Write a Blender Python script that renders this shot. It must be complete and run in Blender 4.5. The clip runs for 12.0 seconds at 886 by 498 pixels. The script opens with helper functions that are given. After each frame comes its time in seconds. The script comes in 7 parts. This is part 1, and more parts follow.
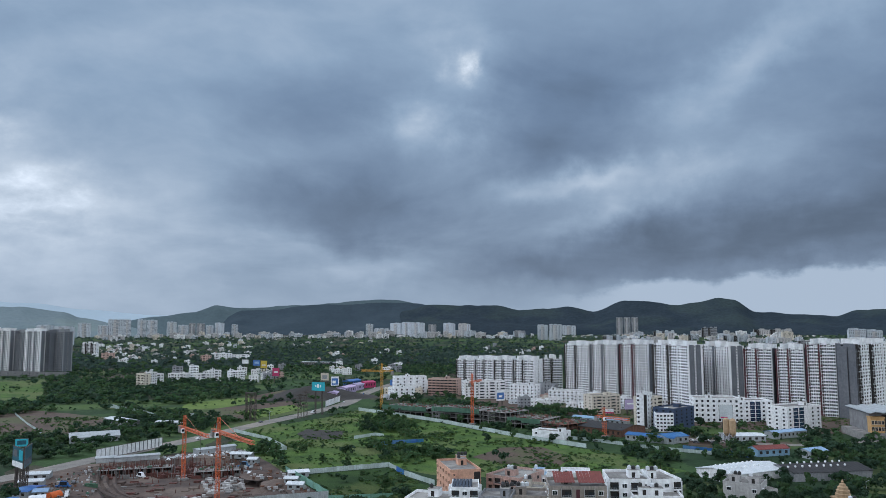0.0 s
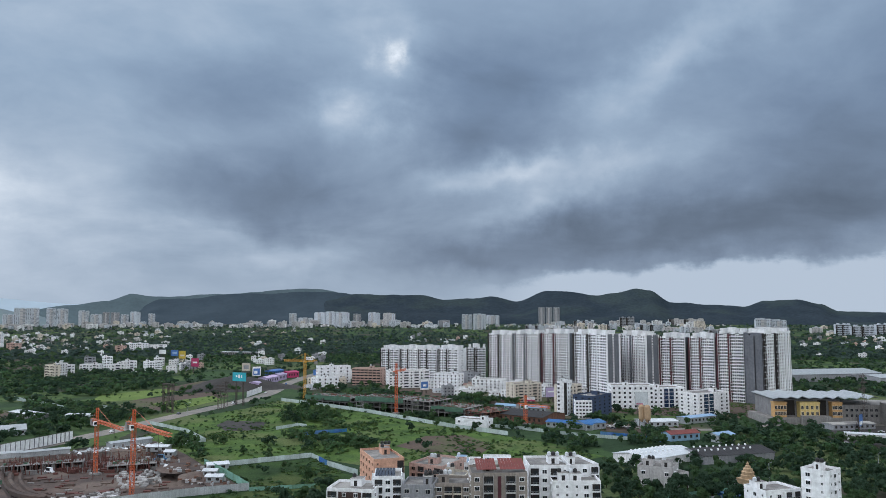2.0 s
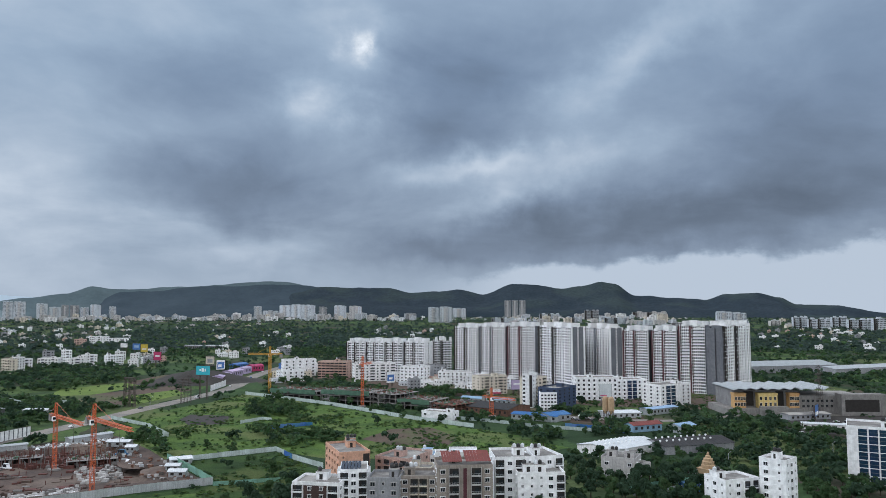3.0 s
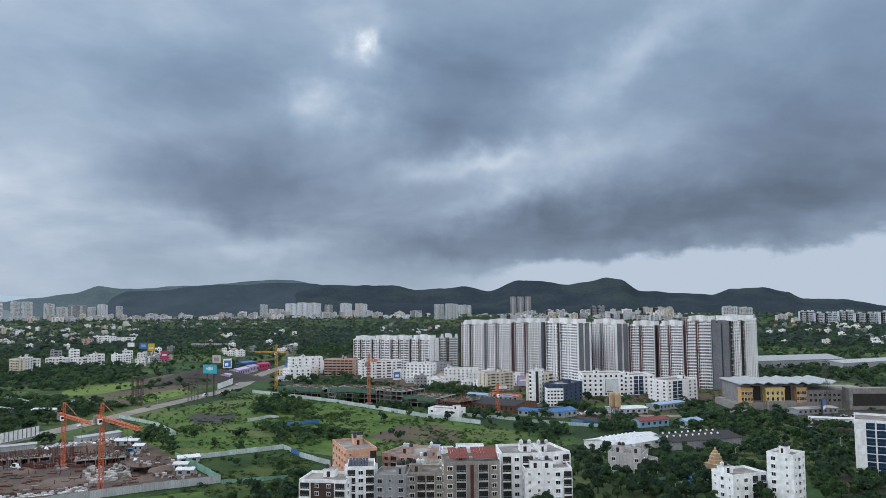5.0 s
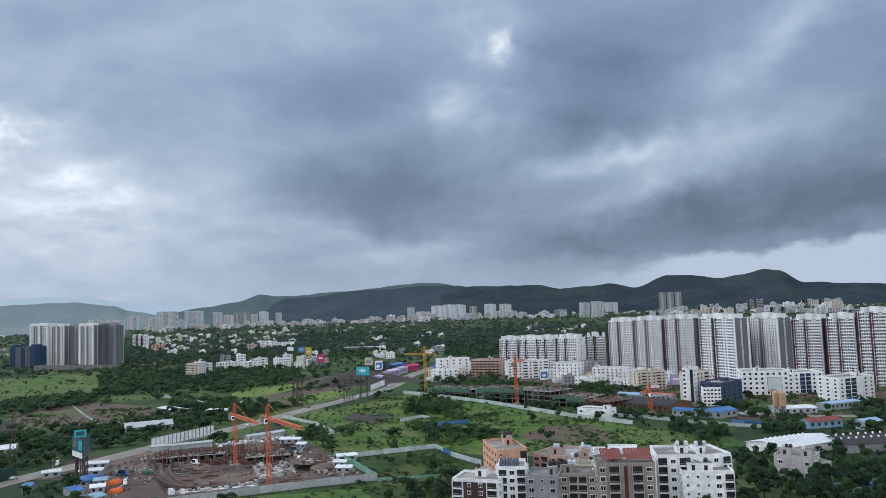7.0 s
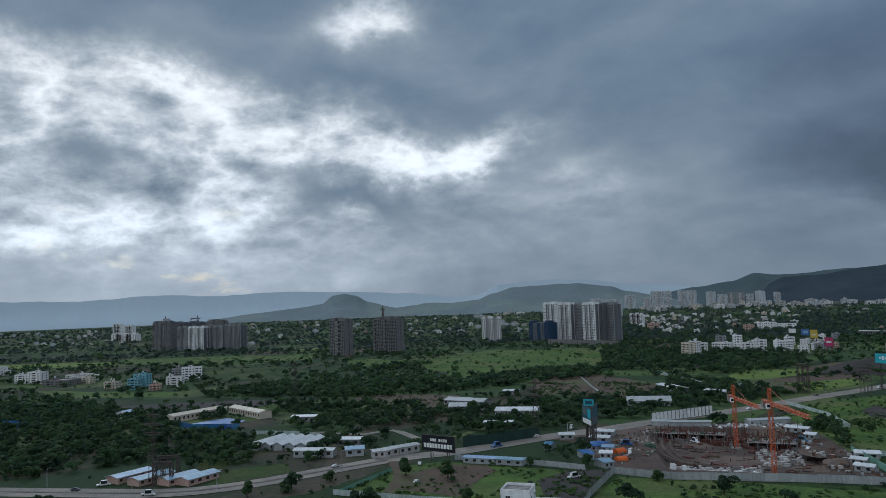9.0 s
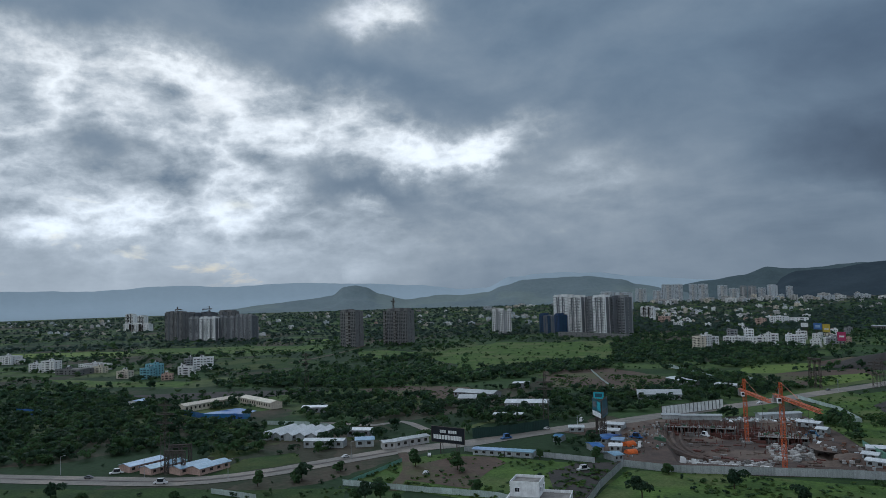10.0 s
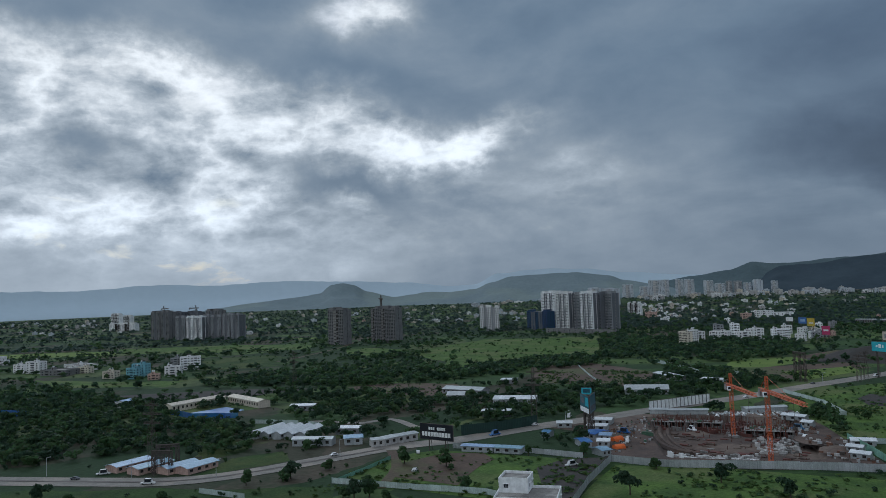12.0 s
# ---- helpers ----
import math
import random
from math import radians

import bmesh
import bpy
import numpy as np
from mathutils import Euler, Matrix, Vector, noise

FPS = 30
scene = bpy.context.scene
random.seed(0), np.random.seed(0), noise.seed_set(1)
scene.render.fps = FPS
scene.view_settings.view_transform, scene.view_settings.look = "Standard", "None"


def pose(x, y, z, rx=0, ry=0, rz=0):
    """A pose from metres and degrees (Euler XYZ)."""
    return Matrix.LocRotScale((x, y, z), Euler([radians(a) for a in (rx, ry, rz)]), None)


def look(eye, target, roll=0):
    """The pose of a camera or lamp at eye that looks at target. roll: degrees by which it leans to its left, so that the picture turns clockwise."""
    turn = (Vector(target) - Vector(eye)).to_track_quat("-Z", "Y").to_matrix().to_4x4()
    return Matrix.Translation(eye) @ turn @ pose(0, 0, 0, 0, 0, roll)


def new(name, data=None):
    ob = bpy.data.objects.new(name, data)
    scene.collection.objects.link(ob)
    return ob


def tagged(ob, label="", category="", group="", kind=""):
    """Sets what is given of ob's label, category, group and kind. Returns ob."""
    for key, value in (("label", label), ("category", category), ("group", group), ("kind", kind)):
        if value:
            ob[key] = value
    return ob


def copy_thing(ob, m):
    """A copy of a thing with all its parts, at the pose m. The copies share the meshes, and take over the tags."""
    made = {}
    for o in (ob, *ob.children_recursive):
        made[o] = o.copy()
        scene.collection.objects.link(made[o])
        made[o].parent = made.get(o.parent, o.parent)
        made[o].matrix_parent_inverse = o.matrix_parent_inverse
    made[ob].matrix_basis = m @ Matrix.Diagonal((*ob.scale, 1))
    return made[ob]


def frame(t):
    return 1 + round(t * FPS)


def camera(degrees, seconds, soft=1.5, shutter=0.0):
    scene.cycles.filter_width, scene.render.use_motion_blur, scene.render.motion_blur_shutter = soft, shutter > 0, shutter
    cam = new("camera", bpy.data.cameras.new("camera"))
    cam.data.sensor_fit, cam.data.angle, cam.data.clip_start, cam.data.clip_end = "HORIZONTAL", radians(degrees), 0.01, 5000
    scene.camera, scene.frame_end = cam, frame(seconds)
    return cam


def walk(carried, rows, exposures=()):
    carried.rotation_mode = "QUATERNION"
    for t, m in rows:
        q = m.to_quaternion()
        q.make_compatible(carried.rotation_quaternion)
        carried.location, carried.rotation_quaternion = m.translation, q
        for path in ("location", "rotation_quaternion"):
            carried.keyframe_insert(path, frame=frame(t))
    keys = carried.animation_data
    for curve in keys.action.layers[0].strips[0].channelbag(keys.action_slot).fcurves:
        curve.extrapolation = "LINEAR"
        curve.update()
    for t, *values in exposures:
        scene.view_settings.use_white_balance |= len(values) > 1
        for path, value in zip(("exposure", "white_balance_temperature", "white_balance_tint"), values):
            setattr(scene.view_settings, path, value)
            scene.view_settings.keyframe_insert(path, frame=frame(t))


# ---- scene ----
# ---- the camera: hand-held on a high balcony, turning where it stands ----
cam = camera(61.53, 12.0, soft=0.7)
EYE = 82.0
ROWS = [  # seconds, yaw, pitch, roll
    (0, -1.52, 5.80, 0.16),
    (0.5, -2.26, 5.58, 0.18),
    (1, -3.61, 5.40, 0.18),
    (1.5, -5.42, 5.22, 0.13),
    (2, -7.27, 4.99, 0.07),
    (2.5, -8.78, 4.70, 0.05),
    (3, -9.84, 4.45, 0.06),
    (5, -9.41, 4.22, 0.51),
    (5.5, -8.72, 4.30, 0.67),
    (6, -7.13, 4.34, 0.95),
    (6.5, -3.98, 4.39, 1.43),
    (7, 1.61, 4.48, 2.11),
    (7.5, 9.73, 4.66, 2.58),
    (7.7, 13.37, 4.78, 2.80),
    (9.3, 39.93, 4.00, 1.91),
    (9.5, 39.98, 3.87, 1.91),
    (10, 38.96, 3.71, 1.76),
    (10.5, 38.02, 3.60, 1.79),
    (11, 37.63, 3.50, 1.85),
    (11.5, 37.69, 3.46, 2.04),
    (12, 38.02, 3.46, 2.19),
]
EXPOSURES = [(0.0, 0.06, 5450, 10), (3.0, 0.26, 5750, 11), (6.3, 0.26, 5750, 11), (7.0, 0.24, 5650, 11), (7.6, -0.12, 5300, 7), (9.2, -0.78, 5350, 7), (12.0, -0.78, 5350, 7)]
walk(cam, [(t, pose(0, 0, EYE, 90 + p, r, y)) for t, y, p, r in ROWS], EXPOSURES)


# ---- sky and sun ----
class Nodes:
    """Short hand for a node tree."""

    def __init__(self, tree):
        self.t = tree
        tree.nodes.clear()

    def n(self, kind, ins=(), operation="", interpolation_type="", distance="", use_clamp=False):
        node = self.t.nodes.new(kind)
        if operation:
            node.operation = operation
        if interpolation_type:
            node.interpolation_type = interpolation_type
        if distance:
            node.distance = distance
        if use_clamp:
            node.use_clamp = True
        for k, v in (ins.items() if isinstance(ins, dict) else enumerate(ins)):
            if v is None:
                continue
            if isinstance(v, bpy.types.NodeSocket):
                self.t.links.new(v, node.inputs[k])
            else:
                node.inputs[k].default_value = v
        return node.outputs

    def m(self, op, a, b=None, c=None, clamp=False):
        return self.n("ShaderNodeMath", (a, b, c), operation=op, use_clamp=clamp)[0]

    def v(self, op, a, b=None):
        return self.n("ShaderNodeVectorMath", (a, b), operation=op)

    def noise(self, vec, scale, detail=4.0, rough=0.5, lac=2.0):
        o = self.n("ShaderNodeTexNoise", {"Vector": vec, "Scale": scale, "Detail": detail, "Roughness": rough, "Lacunarity": lac})
        return o

    def ramp(self, fac, stops, mode="LINEAR"):
        node = self.t.nodes.new("ShaderNodeValToRGB")
        r = node.color_ramp
        r.interpolation = mode
        while len(r.elements) < len(stops):
            r.elements.new(0.5)
        for e, (p, c) in zip(r.elements, stops):
            e.position, e.color = p, (*c, 1) if len(c) == 3 else c
        self.t.links.new(fac, node.inputs[0])
        return node.outputs[0]

    def mix(self, fac, a, b, blend="MIX"):
        node = self.t.nodes.new("ShaderNodeMix")
        node.data_type, node.blend_type = "RGBA", blend
        for k, v in ((0, fac), (6, a), (7, b)):
            if isinstance(v, bpy.types.NodeSocket):
                self.t.links.new(v, node.inputs[k])
            else:
                node.inputs[k].default_value = v if k == 0 else (*v, 1)
        return node.outputs[2]


SUN_AZ, SUN_EL = 62.0, 34.0  # degrees to the left of the first view, and up


def heading(az, el):
    a, e = radians(az), radians(el)
    return Vector((-math.sin(a) * math.cos(e), math.cos(a) * math.cos(e), math.sin(e)))


world = bpy.data.worlds.new("monsoon_sky")
scene.world = world
world.use_nodes = True
N = Nodes(world.node_tree)
ray = N.n("ShaderNodeTexCoord")["Generated"]
air = N.t.nodes.new("ShaderNodeTexSky")
air.sky_type, air.sun_disc, air.sun_elevation, air.sun_rotation = "NISHITA", False, radians(SUN_EL), radians(-SUN_AZ)
air.air_density, air.dust_density = 1.2, 2.0
clear = N.v("MULTIPLY", air.outputs[0], (0.10, 0.10, 0.10))[0]
sep = N.n("ShaderNodeSeparateXYZ", (ray,))
up = sep[2]
# the cloud deck: a flat layer seen in perspective
flat = N.m("ADD", N.m("MAXIMUM", up, 0.0), 0.30)
deck = N.n("ShaderNodeCombineXYZ", (N.m("DIVIDE", sep[0], flat), N.m("DIVIDE", sep[1], flat), N.m("MULTIPLY", up, 1.6)))[0]
warp_a = N.noise(deck, 1.1, 3.0)[1]
swirl = N.v("ADD", deck, N.v("MULTIPLY", N.v("SUBTRACT", warp_a, (0.5, 0.5, 0.5))[0], (0.5, 0.5, 0.3))[0])[0]
big = N.noise(swirl, 1.3, 3.0, 0.45)[0]
fine = N.noise(swirl, 3.6, 8.0, 0.55)[0]
# heading and rise in degrees, pushed about by noise so that no mass of cloud has a plain outline
azimuth = N.m("MULTIPLY", N.m("ARCTAN2", N.m("MULTIPLY", sep[0], -1.0), sep[1]), 57.2958)
rise = N.m("MULTIPLY", N.m("ARCSINE", up), 57.2958)
place = N.n("ShaderNodeCombineXYZ", (azimuth, rise, 0.0))[0]
push_a = N.v("SUBTRACT", N.noise(ray, 6.0, 3.0, 0.5)[1], (0.5, 0.5, 0.5))[0]
push_b = N.v("SUBTRACT", N.noise(ray, 21.0, 6.0, 0.6)[1], (0.5, 0.5, 0.5))[0]
place = N.v("ADD", place, N.v("ADD", N.v("MULTIPLY", push_a, (9.0, 5.0, 0.0))[0], N.v("MULTIPLY", push_b, (4.5, 3.0, 0.0))[0])[0])[0]
light = -1.85  # stops


def mass(az, el, wide, tall, tilt, weight):
    """A lighter or darker body of cloud; its middle, half sizes and tilt in degrees, its weight in stops."""
    global light
    node = N.t.nodes.new("ShaderNodeMapping")
    node.vector_type = "TEXTURE"
    N.t.links.new(place, node.inputs["Vector"])
    node.inputs["Location"].default_value = (az, el, 0)
    node.inputs["Rotation"].default_value = (0, 0, radians(-tilt))
    node.inputs["Scale"].default_value = (wide, tall, 1)
    far = N.v("DOT_PRODUCT", node.outputs[0], node.outputs[0])[1]
    light = N.m("MULTIPLY_ADD", N.m("POWER", 0.4, far), weight, light)


# the grey deck to the right of the sun: thin spots, lit folds, dark bellies
mass(-2.9, 19.7, 1.2, 0.9, 0, 0.8)
mass(-3.5, 20.9, 3.0, 2.6, 0, 0.45)
mass(-1.1, 15.3, 3.4, 2.6, 0, 0.85)
mass(-14.1, 11.0, 9.0, 1.3, 6, 0.75)
mass(-15.6, 8.2, 5.4, 1.4, 22, 0.7)
mass(-25.3, 18.7, 7.0, 1.9, 30, 0.6)
mass(-12.8, 16.9, 7.0, 3.6, 10, -0.45)
mass(-8.8, 13.1, 5.3, 1.4, -5, -0.25)
mass(8.4, 17.7, 6.5, 3.2, 0, -0.3)
mass(5.7, 8.9, 7.3, 2.4, -12, -0.4)
mass(10.6, 12.7, 5.3, 1.8, 0, 0.2)
mass(-35.2, 11.5, 8.1, 3.6, 15, -0.45)
mass(-27.5, 6.2, 17.4, 2.3, 6, -0.95)
mass(-8.8, 3.4, 4.5, 1.2, 0, -0.4)
mass(20.2, 8.1, 6.0, 5.3, 0, 0.35)
mass(18.0, 13.9, 6.1, 3.6, 0, 0.25)
mass(-39.0, 18.1, 6.1, 2.8, 20, -0.2)
mass(5.3, 5.2, 9.0, 1.4, 0, 0.35)
# thin broken cloud round the hidden sun
mass(37.1, 11.4, 6.5, 1.5, 13, 1.9)
mass(47.6, 12.9, 10.1, 2.6, 3, 1.0)
mass(61.9, 16.6, 10.5, 3.6, -14, 1.0)
mass(68.7, 10.0, 8.0, 4.9, -2, 0.75)
mass(43.4, 21.5, 4.0, 1.7, -2, 1.6)
mass(60.1, 6.6, 4.9, 1.1, -2, 0.8)
mass(54.0, 8.5, 4.5, 1.6, -2, 0.6)
mass(66.3, 5.7, 2.4, 0.8, -2, 0.7)
mass(45.2, 7.1, 2.4, 0.8, -22, 0.7)
mass(49.2, 17.2, 16.2, 1.9, -14, -0.6)
mass(63.4, 11.5, 3.0, 1.3, -2, -1.0)
mass(58.2, 13.9, 2.8, 1.1, -2, -0.9)
mass(46.0, 8.7, 5.6, 1.4, -17, -1.15)
mass(26.9, 9.3, 3.6, 2.8, -2, 0.6)
mass(33.3, 8.0, 8.1, 2.4, -2, 0.3)
mass(60.1, 3.7, 18.2, 2.4, -2, 0.45)
mass(65.6, 0.2, 12.0, 2.0, -2, 0.7)
mass(15.9, 14.3, 10.5, 6.5, -2, -0.3)
mass(68.1, 19.7, 6.9, 1.6, -2, -0.8)
mass(90.0, 12.0, 16.0, 9.0, 0, 1.0)
mass(55.0, 11.5, 22.0, 8.0, -6, 1.2)
mass(42.0, 4.5, 22.0, 3.5, 0, 0.45)
mass(12.0, 20.0, 15.0, 6.0, 0, 0.45)
mass(32.0, 19.0, 8.0, 4.0, 0, 0.45)
mass(60.0, 19.0, 14.0, 4.0, 0, 0.5)
# heaped tops in the cloud lit from behind
heaped = N.t.nodes.new("ShaderNodeTexVoronoi")
heaped.feature = "SMOOTH_F1"
heaped.normalize = True
for key, value in (("Scale", 7.0), ("Detail", 4.0), ("Roughness", 0.6), ("Lacunarity", 2.2), ("Smoothness", 0.25)):
    heaped.inputs[key].default_value = value
N.t.links.new(N.v("MULTIPLY", N.v("ADD", ray, N.v("MULTIPLY", push_b, (0.10, 0.10, 0.06))[0])[0], (1.0, 1.0, 2.2))[0], heaped.inputs["Vector"])
bright = N.n("ShaderNodeMapRange", (light, -1.5, 0.2, 0.0, 1.0), interpolation_type="SMOOTHSTEP")[0]
puff = N.m("MULTIPLY", N.m("SUBTRACT", 0.30, heaped.outputs["Distance"]), N.m("MULTIPLY", bright, 3.4))
rims = N.noise(N.v("MULTIPLY", N.v("ADD", ray, N.v("MULTIPLY", push_a, (0.06, 0.06, 0.03))[0])[0], (1.0, 1.0, 2.3))[0], 9.0, 5.0, 0.55)[0]
rims = N.m("SUBTRACT", 0.075, N.m("ABSOLUTE", N.m("SUBTRACT", rims, 0.5)))
puff = N.m("MULTIPLY_ADD", rims, N.m("MULTIPLY", bright, 6.5), puff)
detail = N.m("MULTIPLY_ADD", N.m("SUBTRACT", big, 0.5), 1.1, N.m("MULTIPLY", N.m("SUBTRACT", fine, 0.5), N.m("MULTIPLY_ADD", bright, 0.8, 1.1)))
calm = N.n("ShaderNodeMapRange", (rise, 0.5, 6.0, 0.25, 1.0))[0]
light = N.m("MULTIPLY_ADD", N.m("ADD", detail, puff), calm, light)
# the ragged cloud base over the ridge, with paler air below it
edge = N.n("ShaderNodeMapRange", (azimuth, -12.0, -42.0, 2.3, 5.0))[0]
ragged_edge = N.m("MULTIPLY_ADD", N.m("SUBTRACT", N.noise(N.v("MULTIPLY", ray, (1.0, 1.0, 1.6))[0], 9.0, 7.0, 0.6)[0], 0.5), 4.6, N.m("SUBTRACT", rise, edge))
below = N.n("ShaderNodeMapRange", (ragged_edge, -0.45, 0.35, 1.0, 0.0), interpolation_type="SMOOTHSTEP")[0]
below = N.m("MULTIPLY", below, N.n("ShaderNodeMapRange", (azimuth, -6.0, -16.0, 0.0, 1.0), interpolation_type="SMOOTHSTEP")[0])
light = N.m("ADD", N.m("MULTIPLY", light, N.m("SUBTRACT", 1.0, below)), N.m("MULTIPLY", below, -1.1))
mist = N.n("ShaderNodeMapRange", (rise, 0.0, 7.0, 1.0, 0.0), interpolation_type="SMOOTHSTEP")[0]
light = N.m("MULTIPLY_ADD", N.m("MULTIPLY", mist, N.m("SUBTRACT", 1.0, below)), 0.42, light)
# thinner, brighter cloud overhead and behind
high = N.n("ShaderNodeMapRange", (up, 0.46, 0.8, 0.0, 1.7), interpolation_type="SMOOTHSTEP")[0]
behind = N.n("ShaderNodeMapRange", (sep[1], 0.25, -0.35, 0.0, 1.8), interpolation_type="SMOOTHSTEP")[0]
light = N.m("ADD", light, N.m("MAXIMUM", high, behind))
light = N.m("SMOOTH_MIN", light, 0.78, 0.9)
hue = N.ramp(N.m("MULTIPLY_ADD", light, 0.25, 0.8), [(0.0, (0.80, 1.02, 1.31)), (0.25, (0.80, 1.02, 1.31)), (0.42, (0.84, 1.02, 1.19)), (0.6, (0.97, 1.01, 1.01)), (0.85, (1.06, 1.0, 0.91)), (1.0, (1.08, 1.0, 0.89))])
# the air near the ground is greyer than the blue under-sides overhead
hue = N.mix(N.n("ShaderNodeMapRange", (rise, 2.0, 17.0, 0.42, 0.0))[0], hue, (0.97, 1.01, 1.03))
tone = N.v("SCALE", hue)[0]
N.t.links.new(N.m("POWER", 2.0, light), tone.node.inputs["Scale"])
thin = N.m("MULTIPLY", N.n("ShaderNodeMapRange", (fine, 0.60, 0.72, 0.0, 0.6))[0], N.n("ShaderNodeMapRange", (light, -0.9, 0.0, 0.0, 1.0))[0])
tone = N.mix(thin, tone, clear)
N.n("ShaderNodeOutputWorld", (N.n("ShaderNodeBackground", (tone, 1.0))[0],))

lamp = bpy.data.lights.new("sun", "SUN")
lamp.energy, lamp.angle, lamp.color = 1.2, radians(24), (1.0, 0.98, 0.95)
sun = new("sun", lamp)
sun.matrix_world = look(heading(SUN_AZ, SUN_EL) * 300, (0, 0, 0))


# ---- materials ----
def material(name, a, b=None, scale=0.4, rough=0.8, metal=0.0, bump=0.0, fine=None, spec=0.3, vary=0.0, streak=0.0, island=0.0, trans=0.0, third=None, grainy=0.55):
    """A surface with two scales of wear: a and b mixed by large stains, fine grain over it."""
    mat = bpy.data.materials.new(name)
    mat.use_nodes = True
    k = Nodes(mat.node_tree)
    pos = k.n("ShaderNodeNewGeometry")
    p = pos["Position"]
    b = b or tuple(c * 0.8 for c in a)
    stain = k.noise(p, scale, 6.0, 0.6)[0]
    col = k.mix(k.n("ShaderNodeMapRange", (stain, 0.35, 0.65, 0.0, 1.0))[0], a, b)
    if third:
        spots = k.noise(p, scale * 0.31, 4.0, 0.55)[0]
        col = k.mix(k.n("ShaderNodeMapRange", (spots, 0.50, 0.60, 0.0, 1.0))[0], col, third)
    grain = k.noise(p, fine or scale * 9, 5.0, 0.6)[0]
    col = k.mix(grainy, col, k.ramp(grain, [(0.25, (0.45, 0.45, 0.45)), (0.75, (1.3, 1.3, 1.3))]), "MULTIPLY") if not island else col
    if streak:
        run = k.noise(k.v("MULTIPLY", p, (1.1, 1.1, 0.06))[0], 1.3, 5.0, 0.6)[0]
        col = k.mix(k.n("ShaderNodeMapRange", (run, 0.48, 0.72, 0.0, streak))[0], col, tuple(c * 0.35 for c in b))
    if vary:
        rnd = k.n("ShaderNodeObjectInfo")["Random"]
        col = k.n("ShaderNodeHueSaturation", (k.m("MULTIPLY_ADD", rnd, vary * 0.12, 0.5 - vary * 0.06), 1.0, k.m("MULTIPLY_ADD", rnd, vary, 1.0 - vary / 2), 1.0, col))[0]
    if island:
        rnd = pos["Random Per Island"]
        col = k.n("ShaderNodeHueSaturation", (k.m("MULTIPLY_ADD", rnd, 0.05, 0.475), 1.0, k.m("MULTIPLY_ADD", rnd, island, 1.0 - island / 2), 1.0, col))[0]
    bs = {"Base Color": col, "Roughness": rough, "Metallic": metal, "Specular IOR Level": spec}
    if bump:
        bs["Normal"] = k.n("ShaderNodeBump", {"Strength": 0.6, "Distance": bump, "Height": grain})[0]
    out = k.n("ShaderNodeBsdfPrincipled", bs)[0]
    if trans:
        out = k.n("ShaderNodeMixShader", (trans, out, k.n("ShaderNodeBsdfTranslucent", (col,))[0]))[0]
    k.n("ShaderNodeOutputMaterial", (out,))
    return mat


WHITE = material("white_paint", (0.86, 0.86, 0.86), (0.76, 0.77, 0.78), 0.08, 0.7, streak=0.30, vary=0.12)
CLEAN = material("bright_white_paint", (0.90, 0.91, 0.92), (0.84, 0.86, 0.88), 0.05, 0.7, streak=0.15, vary=0.08)
CREAM = material("cream_paint", (0.72, 0.66, 0.55), (0.60, 0.55, 0.47), 0.1, 0.75, streak=0.4, vary=0.15)
GREYW = material("grey_paint", (0.34, 0.35, 0.37), (0.27, 0.28, 0.30), 0.1, 0.75, streak=0.4, vary=0.12)
SLATE = material("dark_grey_paint", (0.17, 0.18, 0.20), (0.13, 0.14, 0.16), 0.06, 0.75, streak=0.3, vary=0.1)
TAUPE = material("taupe_paint", (0.36, 0.32, 0.28), (0.29, 0.26, 0.23), 0.1, 0.75, streak=0.4, vary=0.1)
BROWN = material("brown_cladding", (0.075, 0.045, 0.040), (0.055, 0.035, 0.032), 0.2, 0.6)
ORANGE = material("salmon_plaster", (0.68, 0.40, 0.28), (0.58, 0.35, 0.25), 0.1, 0.75, streak=0.35)
PINK = material("pink_plaster", (0.60, 0.42, 0.36), (0.50, 0.36, 0.31), 0.1, 0.8, streak=0.4, vary=0.12)
YELLOW = material("yellow_plaster", (0.72, 0.56, 0.22), (0.62, 0.48, 0.20), 0.1, 0.75, streak=0.35)
OCHRE = material("ochre_plaster", (0.55, 0.34, 0.14), (0.48, 0.30, 0.13), 0.1, 0.75, streak=0.35)
TEAL = material("teal_paint", (0.25, 0.50, 0.58), (0.20, 0.42, 0.50), 0.1, 0.7, streak=0.3)
MAROON = material("maroon_paint", (0.115, 0.040, 0.050), (0.085, 0.032, 0.040), 0.1, 0.7)
CONCRETE = material("raw_concrete", (0.30, 0.29, 0.28), (0.21, 0.205, 0.20), 0.25, 0.9, streak=0.5, vary=0.15, bump=0.02)
DARKCON = material("weathered_concrete", (0.25, 0.25, 0.255), (0.18, 0.18, 0.185), 0.2, 0.9, streak=0.5, vary=0.12)
ROOFGREY = material("roof_screed", (0.26, 0.25, 0.24), (0.16, 0.155, 0.15), 0.3, 0.9, vary=0.25, third=(0.34, 0.33, 0.31))
GLASS = material("dark_window_glass", (0.028, 0.034, 0.042), (0.016, 0.020, 0.026), 0.5, 0.12, spec=0.6, vary=0.4)
BLUEGLASS = material("blue_curtain_glass", (0.02, 0.05, 0.10), (0.015, 0.035, 0.07), 0.3, 0.08, spec=0.8, vary=0.3)
# White walls far off, with distance haze put in as pale blue-grey.
HAZEW = material("hazed_white_paint", (0.56, 0.60, 0.65), (0.48, 0.52, 0.57), 0.05, 0.8, vary=0.15)
PANE = material("sky_lit_glass", (0.038, 0.044, 0.052), (0.026, 0.030, 0.036), 0.5, 0.15, spec=0.6, vary=0.3)
